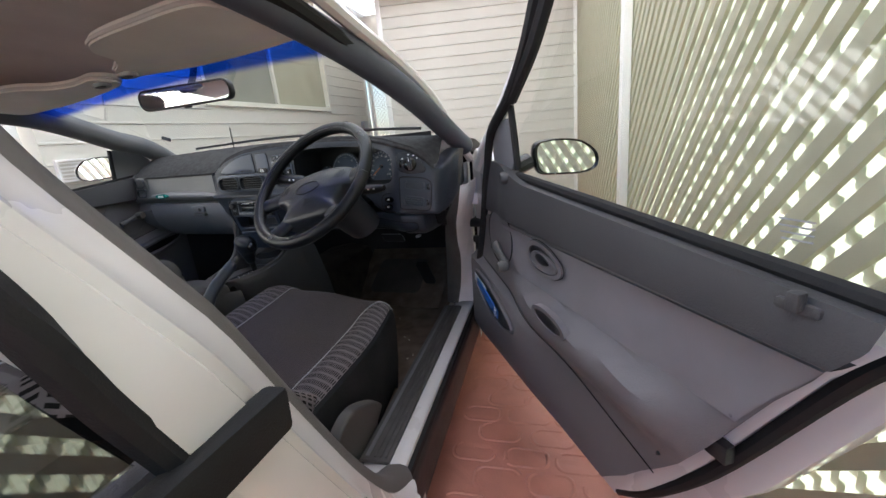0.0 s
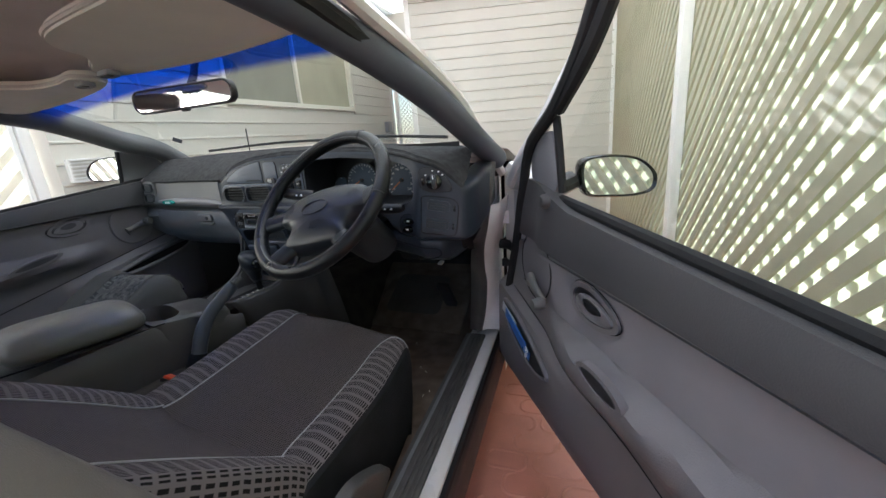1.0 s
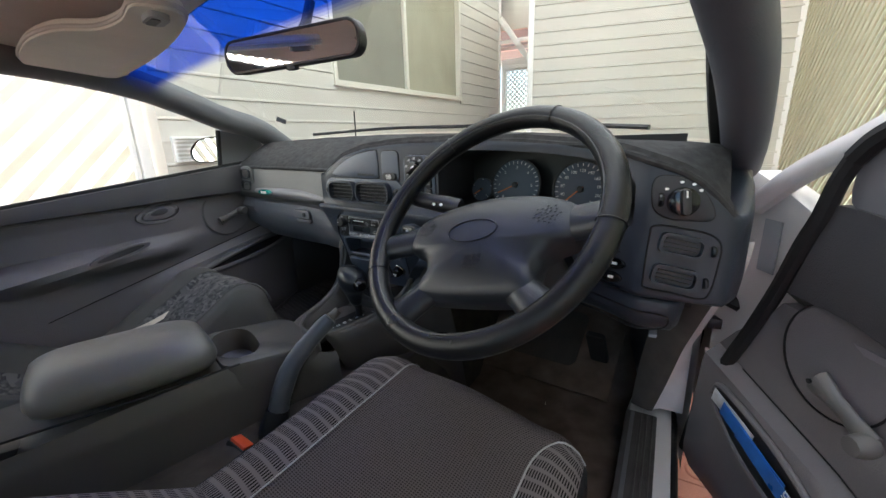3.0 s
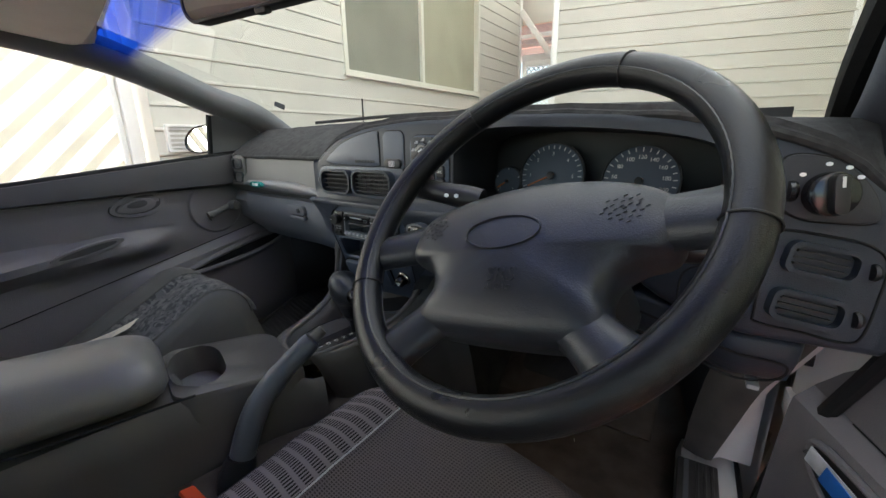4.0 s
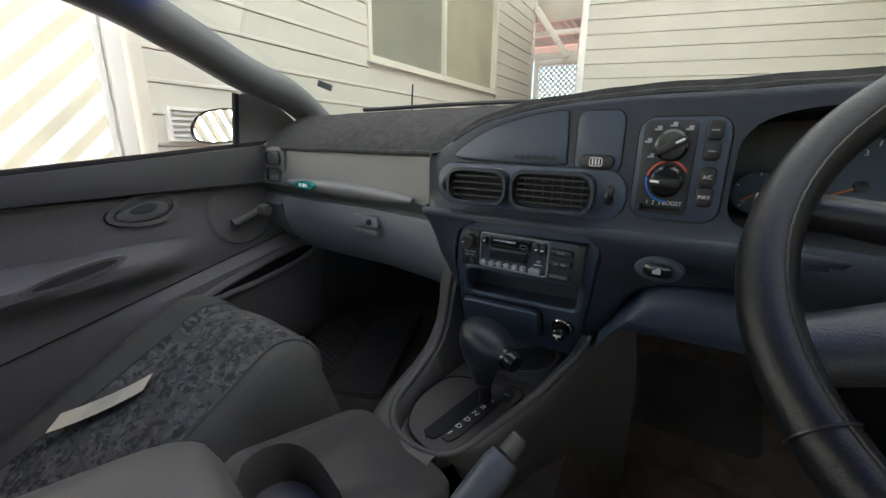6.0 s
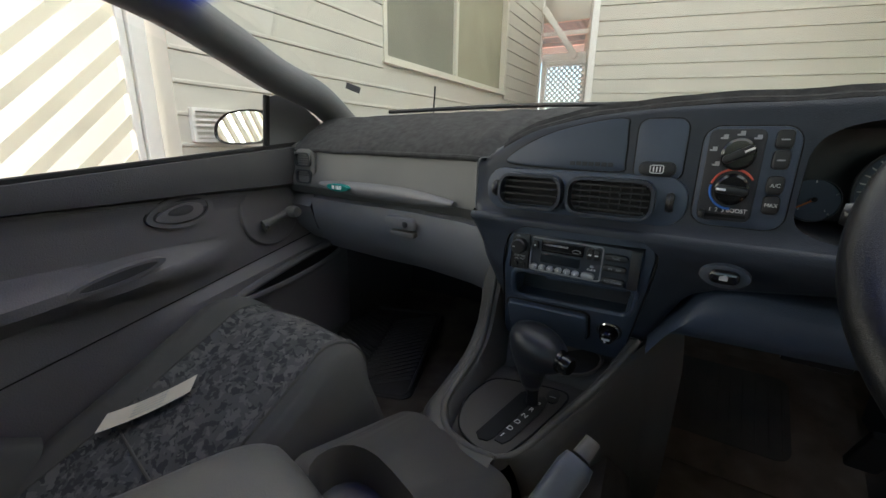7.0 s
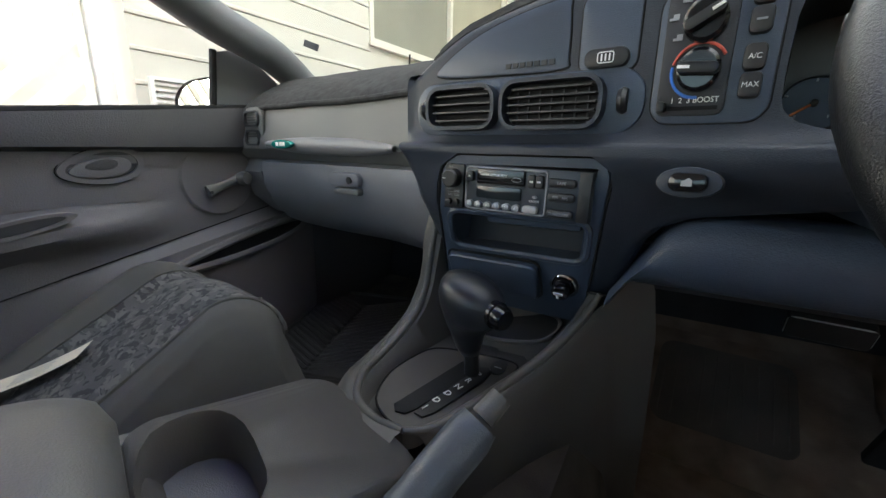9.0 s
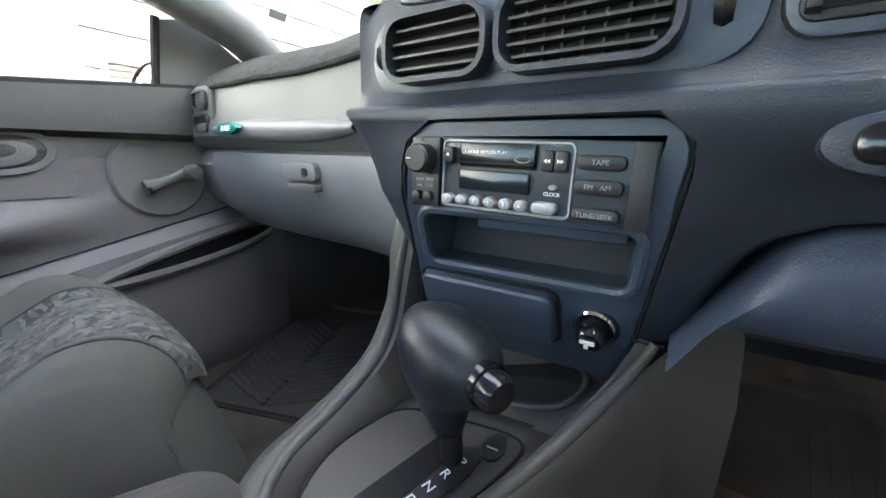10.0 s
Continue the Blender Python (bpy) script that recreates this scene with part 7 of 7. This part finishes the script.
wheel = thing("steering_wheel", "black leather-covered steering wheel with four spokes", "steering wheel", WH)
R0, RT = 0.1875, 0.0163
ringp = [(R0 * math.cos(a), 0, R0 * math.sin(a)) for a in [math.tau * k / 72 for k in range(72)]]
part("rim", tube(ringp, RT, 16, closed=True, up=(0, 1, 0)), leather, wheel, "black leather rim cover", 80)
for s in (-1, 1):
    rr = R0 - RT * 0.62
    seam = [(rr * math.cos(a) + 0.0003 * math.cos(120 * a), -0.0130 if s < 0 else 0.0128, rr * math.sin(a)) for a in [math.tau * k / 240 for k in range(240)]]
    part("cover_seam", tube(seam, 0.0011, 5, closed=True, up=(0, 1, 0)), black_plastic, wheel)
for a in (-10, 205, 60, 120):
    a = radians(a)
    part("cover_joint", tube([(R0 * math.cos(a) + (RT + 0.0008) * math.cos(b) * math.cos(a), (RT + 0.0008) * math.sin(b), R0 * math.sin(a) + (RT + 0.0008) * math.cos(b) * math.sin(a)) for b in [math.tau * q / 18 for q in range(18)]], 0.0009, 5, closed=True), black_plastic, wheel)
hubo = [(-0.133, -0.024), (-0.121, 0.004), (-0.085, 0.021), (-0.042, 0.030), (0.0, 0.033), (0.042, 0.030), (0.085, 0.021), (0.121, 0.004), (0.133, -0.024), (0.127, -0.047), (0.105, -0.056), (0.088, -0.071), (0.084, -0.091), (0.091, -0.112), (0.084, -0.127), (0.048, -0.131), (0.0, -0.132), (-0.048, -0.131), (-0.084, -0.127), (-0.091, -0.112), (-0.084, -0.091), (-0.088, -0.071), (-0.105, -0.056), (-0.127, -0.047)]
hub = [(p.x, p.z) for p in smooth_path([(x, 0, z) for x, z in hubo], 4, closed=True)]
rows = []
for s, y in ((0.96, 0.03), (1.0, 0.004), (0.99, -0.010), (0.955, -0.020), (0.89, -0.027), (0.78, -0.032), (0.55, -0.036), (0.3, -0.038), (0.02, -0.039)):
    rows.append([(0.010 + x * s * 1.05, y * 0.75 + 0.022, -0.040 + (z + 0.048) * s) for x, z in hub])
bmh = grid(rows, close_u=True, cap=True)
hubp = part("airbag_hub", bmh, hub_vinyl, wheel, "grained navy-black airbag hub", 60)


def hub_y(x, z):
    """Depth of the hub's face at a place on it."""
    q = max(abs(x - 0.010) / 0.137, abs(z + 0.040) / 0.082)
    steps = ((0.02, -0.0073), (0.3, -0.0065), (0.55, -0.005), (0.78, -0.002), (0.89, 0.0018), (0.955, 0.007), (1.0, 0.022))
    for (a, ya), (b, yb) in zip(steps, steps[1:]):
        if q <= b:
            return ya + (yb - ya) * max(0.0, (q - a) / (b - a))
    return 0.026


part("mark_oval", tube([(x, hub_y(x, z) - 0.0006, z) for x, z in oval(0.080, 0.036, 0.0, -0.024, 48)], 0.0013, 6, closed=True, up=(0, 1, 0)), black_plastic, hubp, "embossed plain oval")
lettering("print", "SRS", 0.02, black_plastic, hubp, Matrix.Translation((0.012, -0.0078, -0.070)))
lettering("print", "AIRBAG", 0.0072, black_plastic, hubp, Matrix.Translation((0.012, -0.0078, -0.082)))
for sx_ in (-1, 1):
    for q in range(26):
        a, r = q * 2.4, 0.0035 * math.sqrt(q)
        x, z = 0.010 + sx_ * 0.098 + r * math.cos(a), -0.011 + r * 0.8 * math.sin(a)
        yy = hub_y(x, z) - 0.0004
        part("horn_dimple", tube([(x - 0.0016, yy, z), (x + 0.0016, yy - 0.0004, z + 0.0012)], 0.0006, 5), hub_vinyl, hubp)
for xa, za, wa, xb, zb, wb in ((0.122, -0.015, 0.054, 0.184, -0.020, 0.054), (-0.114, -0.015, 0.052, -0.183, -0.034, 0.046), (0.074, -0.099, 0.050, 0.122, -0.140, 0.060), (-0.060, -0.099, 0.050, -0.104, -0.154, 0.056)):
    a3, b3 = Vector((xa, 0.016, za)), Vector((xb, 0.003, zb))
    d = (b3 - a3).normalized()
    sd = Vector((-d.z, 0, d.x))
    rows = []
    for t, ww in ((0.0, wa), (0.3, wa * 0.93), (0.65, (wa + wb) * 0.46), (1.0, wb)):
        rows.append([a3.lerp(b3, t) + sd * ww / 2 * c + Vector((0, 0.012 * s2, 0)) for c, s2 in ((1, 0.4), (0.85, -0.5), (0.4, -0.85), (0, -0.95), (-0.4, -0.85), (-0.85, -0.5), (-1, 0.4), (-0.8, 1.0), (0.8, 1.0))])
    part("spoke", grid(rows, close_u=True, cap=True), hub_vinyl, wheel, "grained vinyl spoke", 60)
col = thing("steering_column", "slate plastic column shroud with two stalks", "steering column", WH)
part("shroud", turned([(0.05, 0.02), (0.062, 0.06), (0.066, 0.14), (0.06, 0.24)], 20, m=Matrix.Diagonal((1, 1, 0.85, 1))), vinyl_dark, col, "slate plastic shroud")
whi = WH.inverted()


def stalk(name, pts, radii, marks, label):
    own = tube(smooth_path([Vector(p) for p in pts], 4), radii, 14)
    own.transform(whi)
    st = part(name, own, black_plastic, col, label)
    for x, y, z in marks:
        own = prism(oval(0.006, 0.005), -0.0005, 0.0005, m=Matrix.Translation((x, y, z)))
        own.transform(whi)
        part("icon", own, print_white, st, smooth=0)


stalk("wiper_stalk", [(0.242, -0.138, 0.962), (0.29, -0.15, 0.958), (0.355, -0.150, 0.950)], [0.008, 0.0125, 0.0135, 0.0135, 0.0135, 0.014, 0.015, 0.0155, 0.014], [(0.314, -0.170, 0.957), (0.328, -0.170, 0.957)], "black wiper stalk")
stalk("light_stalk", [(0.525, -0.125, 0.908), (0.56, -0.137, 0.911), (0.60, -0.145, 0.914)], [0.013, 0.0135, 0.0135, 0.0135, 0.0135, 0.0135, 0.013, 0.012, 0.008], [(0.552, -0.150, 0.912), (0.572, -0.156, 0.913)], "black indicator stalk")
part("ignition_lock", turned([(0.010, -0.004), (0.009, -0.008), (0.005, -0.008), (0.004, -0.004), (0.001, -0.004)], 16, m=Matrix.Translation((0.058, 0.09, -0.045)) @ pose(0, 0, 0, 0, 0, 50)), silver_plastic, col, "grey metal ignition lock")

# ---- seats ----


def seat(name, label, m, wide, mats, cover):
    """Cushion and back with raised side bolsters; the middle and the bolsters are skins of their own."""
    st = thing(name, label, "car seat", m, group="front seats")
    mid_m, side_m, skirt_m = mats

    def cushion(u, v):
        """u across from -1 to 1, v from the back (0) to under the front lip (1)."""
        if v < 0.8:
            y, z = -0.42 + 0.47 * v / 0.8, 0.0
            z = 0.055 * (v / 0.8) ** 1.5
        else:
            a = (v - 0.8) / 0.2 * radians(104)
            rl = cover.get("lip", 0.062)
            y, z = 0.05 + rl * math.sin(a), 0.055 - rl * (1 - math.cos(a))
        b = bump(abs(u), 0.5, 0.8, 0.88, 1.25) * (1 - 0.2 * v)
        ww = wide * (1 - 0.10 * max(0, v - 0.55) / 0.45)
        x = u * ww * (1 - cover.get("taper", 0.0) * max(0.0, 0.8 - v))
        z += cover.get("dome", 0.0) * (1 - u * u) + cover["rise"] * b * (1 - cover.get("ramp", 0.0) * max(0.0, 1 - v / 0.75)) - 0.05 * max(0, abs(u) - 0.9) / 0.1 * (0.7 if abs(u) > 0.97 else 0.2) + 0.004 * noise.noise((u * 3, v * 4, wide * 10))
        return Vector((x, y - 0.075 * u ** 4 * max(0, (v - 0.45) / 0.55), z))

    def back(u, v):
        """v from the seat's crease up."""
        lean = radians(cover["lean"])
        up, d = 0.58 * v, 0.0
        b = bump(abs(u), 0.5, 0.78, 0.9, 1.35) * (1 - 0.45 * v)
        ww = wide * (0.98 - 0.16 * v * v)
        out = cover.get("wing", 0.055) * b + 0.012 * math.sin(math.pi * v) - 0.05 * max(0, abs(u) - 0.92) / 0.08
        if v > 0.93:
            out -= 0.05 * (v - 0.93) / 0.07
        return Vector((u * ww, cover.get("crease", -0.40) - up * math.sin(lean) + out * math.cos(lean), 0.0 + up * math.cos(lean) + out * math.sin(lean)))

    def border(fn, u, v):
        """The piped border: it swings out at the crease and hooks round the outer front corner."""
        u += math.copysign(0.15 * max(0.0, 1 - v / 0.2) ** 2, u)
        if fn is cushion and u > 0:
            u += 0.30 * max(0.0, (v - 0.66) / 0.2) ** 2.5
        return min(u, 0.97)

    def skin_of(fn, u0, u1, nu, nv):
        def uu(j, v):
            """Panel borders at 0.6 swing outwards where cushion and back meet."""
            wide_ = lambda u: border(fn, u, v) if 0.55 < abs(u) < 0.7 and cover.get("piping") else u
            return wide_(u0) + (wide_(u1) - wide_(u0)) * j / nu
        bm = grid([[fn(uu(j, i / nv), i / nv) for j in range(nu + 1)] for i in range(nv + 1)])
        uv = bm.loops.layers.uv.new("cloth")
        bm.verts.index_update()
        for f in bm.faces:
            for lp in f.loops:
                i, j = divmod(lp.vert.index, nu + 1)
                lp[uv].uv = ((u0 + (u1 - u0) * j / nu) * wide + 0.5, 0.6 * i / nv)
        return bm
    inner_u = 0.62 if cover.get("piping") else 0.80
    part("cushion", skin_of(cushion, -0.62, inner_u, 20, 40), mid_m, st, cover["mid"], 80)
    rim_u = 0.94 if cover.get("piping") else 1.0
    for a, b in ((-rim_u, -0.62), (inner_u, rim_u)):
        part("cushion_bolster", skin_of(cushion, a, b, 12, 40), side_m, st, cover["side"], 80)
    for u in (-1, 1):
        rows = []
        for i in range(41):
            p = cushion(u, min(i / 40, 0.93))
            rows.append([cushion(0.94 * u, min(i / 40, 0.93)), cushion(0.97 * u, min(i / 40, 0.93)), p, p + Vector((0.004 * u, -0.004, -0.10)), p + Vector((0.0, -0.008, -0.22))])
        part("cushion_side", grid(rows), skirt_m, st, "dark seat side")
    if not cover.get("piping"):
        part("front_welt", tube([cushion(-0.6 + 1.4 * i / 30, 0.90) + Vector((0, 0.0, -0.0015)) for i in range(31)], 0.0028, 6), side_m, st, "sewn welt along the cushion front")
    part("front_skirt", grid([[cushion(-1 + 2 * j / 16, 0.93) + Vector((0, -0.004 - 0.006 * k, -0.11 * k)) for j in range(17)] for k in (0, 1, 2)]), skirt_m, st)
    part("backrest", skin_of(back, -0.6, 0.6, 18, 26), mid_m, st, cover["mid"], 80)
    for a, b in ((-1.0, -0.6), (0.6, 1.0)):
        part("backrest_bolster", skin_of(back, a, b, 12, 26), side_m, st, cover["side"], 80)
    part("back_shell", grid([[back(u, i / 12) + Vector((0, -0.10 if abs(u) < 1 else 0.0, -0.03 if abs(u) < 1 else 0.0)) for u in (-1, -0.9, -0.5, 0, 0.5, 0.9, 1)] for i in range(13)]), side_m, st, "dark seat back shell")
    if cover.get("piping"):
        for u, last in ((-0.62, 55), (0.62, 53)):
            part("piping", tube([cushion(border(cushion, u, i / 60), i / 60) + Vector((0, 0, 0.001)) for i in range(last)], 0.0016, 6), piping_mat, st, "silver piping")
        for u in (-0.6, 0.6):
            part("piping", tube([back(border(back, u, i / 40), i / 40) + Vector((0, 0.002, 0)) for i in range(0, 40)], 0.0016, 6), piping_mat, st, "silver piping")
    else:
        for u in (-0.62, inner_u):
            part("seam", tube([cushion(u, i / 50) + Vector((0, 0, 0.0005)) for i in range(51)], 0.0022, 6), skirt_m, st)
        part("seam", tube([cushion(-0.62 + 1.24 * i / 20, 0.36) + Vector((0, 0, 0.0003)) for i in range(21)], 0.0022, 6), skirt_m, st)
    return st


seat("driver_seat", "driver's seat in dark mesh cover with silver piping", pose(0.350, -0.198, 0.503, 0, 5.5, -6), 0.263, (mesh_dark, mesh_stripe, seat_black), dict(lean=50, wing=0.022, crease=-0.33, dome=0.024, rise=0.030, mid="dark mesh cloth", side="slit-patterned mesh cloth", piping=True))
rc = thing("recliner_cover", "grey plastic recliner cover beside the driver's seat", "seat trim", pose(0.612, -0.50, 0.40, 0, 8, -6))
part("shield", prism([(p.x, p.z) for p in smooth_path([(-0.13, 0, 0.04), (-0.10, 0, 0.085), (-0.04, 0, 0.085), (0.05, 0, 0.03), (0.055, 0, 0.0), (0.0, 0, -0.04), (-0.10, 0, -0.05)], 4, closed=True)], -0.022, 0.004, 0.007, 3, m=pose(0, 0, 0, 0, 0, 90)), console_grey, rc, "grey moulded plastic shield", 60)
part("base_bracket", box(-0.014, 0.010, -0.12, 0.06, -0.14, -0.01, 0.004), black_plastic, rc, "black seat bracket")
PSEAT = pose(-0.468, -0.137, 0.586, 20, -4, -12)
seat("passenger_seat", "passenger seat in grey velour with leaf print", PSEAT, 0.252, (seat_leaf, seat_grey, seat_grey), dict(lean=38, wing=0.085, taper=0.10, ramp=0.5, crease=-0.36, lip=0.075, dome=0.020, rise=0.052, mid="leaf-print grey velour", side="plain grey velour"))
bk = thing("seat_belt_buckle", "black seat belt buckle with red button", "buckle", pose(0.0, -0.40, 0.50, -20, 12, 0))
part("body", box(-0.026, 0.026, -0.014, 0.014, -0.05, 0.02, 0.006), black_plastic, bk)
part("button", box(-0.02, 0.02, -0.011, 0.011, 0.018, 0.026, 0.003), buckle_red, bk, "red release button")
adj = thing("seat_adjuster", "dark star-shaped backrest adjuster", "knob", pose(-0.175, -0.66, 0.62, 0, 0, 72))
part("star_knob", prism([((0.042 if k % 2 else 0.028) * math.cos(math.tau * k / 12), (0.042 if k % 2 else 0.028) * math.sin(math.tau * k / 12)) for k in range(12)], -0.025, 0.0, 0.005), black_plastic, adj)
slip = thing("paper_slip", "cream printed paper slip on the seat", "paper", PSEAT @ pose(-0.088, -0.156, 0.049, 0, -4, 53))
rows = [[(x, y, 0.004 + 0.005 * (x / 0.08) ** 2) for x in [-0.08 + 0.016 * k for k in range(11)]] for y in (-0.021, 0.021)]
part("sheet", grid(rows), paper_mat, slip, smooth=60)
for k in range(5):
    part("print_line", box(-0.028, 0.028, -0.014 + k * 0.007, -0.013 + k * 0.007, 0.0055, 0.0058), print_dim, slip, smooth=0)

# ---- overhead ----
rv = thing("rear_view_mirror", "black-framed rear-view mirror on the windscreen", "mirror", look((0.08, -0.235, 1.217), (0.21, -1.2, 1.17)) @ pose(0, 0, 0, 90, 0, 180) @ pose(0, 0, 0, 0, -2, 0))
part("mirror_glass", prism(round_rect(0.272, 0.046, 0.018), -0.001, 0.004), mirror_glass, rv, "mirror glass", 0)
part("housing", prism(round_rect(0.282, 0.055, 0.022), 0.002, 0.02, 0.006), black_plastic, rv, "black plastic housing")
part("rim", line_mesh(round_rect(0.278, 0.051, 0.021), Matrix.Translation((0, 0, 0)), 0.0032, True), black_plastic, rv)
part("dip_lever", box(-0.010, 0.010, -0.002, 0.010, -0.034, -0.025, 0.003), black_plastic, rv)
part("stem", tube([(0, 0.025, 0.01), (0, 0.06, 0.05), (0, 0.08, 0.085)], 0.009, 10), black_plastic, rv)


def visor(m, outline, clip, hinge):
    v = thing("sun_visor", "beige-grey cloth sun visor folded up", "sun visor", m, group="sun visors")
    part("pad", prism([(p.x, p.z) for p in smooth_path([(x, 0, y) for x, y in outline], 4, closed=True)], -0.010, 0.010, 0.007, 3, m=pose(0, 0, 0, -90, 0, 0)), visor_cloth, v, smooth=70)
    part("edge_piping", tube([(p.x, p.y, -0.003) for p in smooth_path([(x * 1.002, y * 1.01, 0) for x, y in outline], 4, closed=True)], 0.0035, 6, closed=True), headlining, v, "grey piping round the visor edge")
    part("pivot_rod", tube([(hinge[0], hinge[1], 0.004), (hinge[2], hinge[3], 0.012)], 0.005, 8), visor_cloth, v)
    cl = part("clip", prism(round_rect(0.05, 0.026, 0.011, clip[0], clip[1]), 0.006, 0.018, 0.003, 2, m=pose(0, 0, 0, -90, 0, 0)), print_dim, v, "grey plastic visor clip")
    part("clip_slot", prism(round_rect(0.036, 0.012, 0.005, clip[0] - 0.002, clip[1] - 0.003), 0.0175, 0.0195, m=pose(0, 0, 0, -90, 0, 0)), black_plastic, cl, smooth=0)
    return v


visor(pose(-0.30, -0.32, 1.250, -5, 0, -13), [(-0.325, 0.045), (-0.33, -0.05), (-0.285, -0.112), (-0.06, -0.118), (0.09, -0.092), (0.16, -0.048), (0.25, -0.032), (0.34, -0.034), (0.352, 0.02), (0.2, 0.048), (-0.016, 0.06), (-0.22, 0.06)], (0.32, -0.006), (-0.33, 0.03, -0.36, 0.04))
visor(pose(0.36, -0.50, 1.252, -5, 0, -13), [(-0.248, 0.025), (-0.235, -0.008), (-0.165, -0.034), (-0.125, -0.06), (-0.10, -0.102), (-0.04, -0.128), (0.1, -0.13), (0.235, -0.122), (0.265, -0.08), (0.262, 0.045), (0.235, 0.068), (0.0, 0.072), (-0.19, 0.045)], (-0.215, 0.008), (0.25, 0.05, 0.285, 0.06))

# ---- footwells ----
pmat = thing("floor_mat", "black rubber floor mat with chevron ribs", "floor mat", pose(-0.585, 0.345, 0.394, 6, 0, 16), group="floor mats")
part("sheet", prism(round_rect(0.32, 0.44, 0.03), -0.004, 0.006, 0.003, m=pose(0, 0, 0, -90, 0, 0)), mat_rubber, pmat)
part("border", tube([(x, y, 0.006) for x, y in round_rect(0.305, 0.425, 0.028)], 0.006, 6, closed=True), mat_rubber, pmat)
for k in range(24):
    y = -0.26 + k * 0.0195
    for s in (-1, 1):
        a, b = Vector((0.004 * s, max(-0.195, min(0.195, y)), 0.005)), Vector((0.14 * s, max(-0.195, min(0.195, y + 0.085)), 0.005))
        if (a - b).length > 0.145:
            part("rib", tube([a, b], 0.0056, 5), mat_rubber, pmat)
dmat2 = thing("floor_mat", "worn dark floor mat with ribbed heel pad", "floor mat", pose(0.37, 0.53, 0.376, 28.8, 0, -4), group="floor mats")
part("sheet", box(-0.21, 0.21, -0.17, 0.17, -0.004, 0.006, 0.004), carpet, dmat2)
part("heel_pad", prism(round_rect(0.26, 0.22, 0.03, -0.04, 0.02), -0.008, -0.004, 0.001, m=pose(0, 0, 0, -90, 0, 0)), heel_rubber, dmat2)
for k in range(10):
    part("rib", tube([(-0.155 + k * 0.0255, -0.07, 0.0075), (-0.155 + k * 0.0255, 0.11, 0.0075)], 0.002, 5), heel_rubber, dmat2)
ped = thing("brake_pedal", "black rubber brake pedal", "pedal", pose(0.41, 0.34, 0.645, 35, 0, -6))
part("pad", prism(round_rect(0.10, 0.05, 0.008), -0.01, 0.006, 0.003), black_rubber, ped)
part("pad_edge", line_mesh(round_rect(0.097, 0.047, 0.008), Matrix.Translation((0, -0.008, 0)), 0.002, True), silver_plastic, ped)
part("arm", tube([(0.02, 0.005, 0.0), (0.02, 0.06, 0.07), (0.02, 0.12, 0.15)], 0.009, 8), black_plastic, ped)
ped = thing("accelerator_pedal", "black hinged accelerator pedal", "pedal", pose(0.53, 0.36, 0.47, 35, 0, -6))
part("pad", prism(round_rect(0.05, 0.15, 0.01), -0.008, 0.006, 0.003), black_rubber, ped)
rnd = random.Random(9)
for k in range(9):
    x, y = rnd.uniform(0.2, 0.6), rnd.uniform(-0.02, 0.33)
    g = new("dry_grass_bit", mesh_from("dry_grass_bit", box(-0.006, 0.006, -0.0007, 0.0007, 0, 0.0012, m=pose(x, y, 0.276, 0, 0, rnd.uniform(0, 180))), paper_mat, 0))
    tagged(g, "dry straw bit on the dark car floor", "debris", "floor litter")
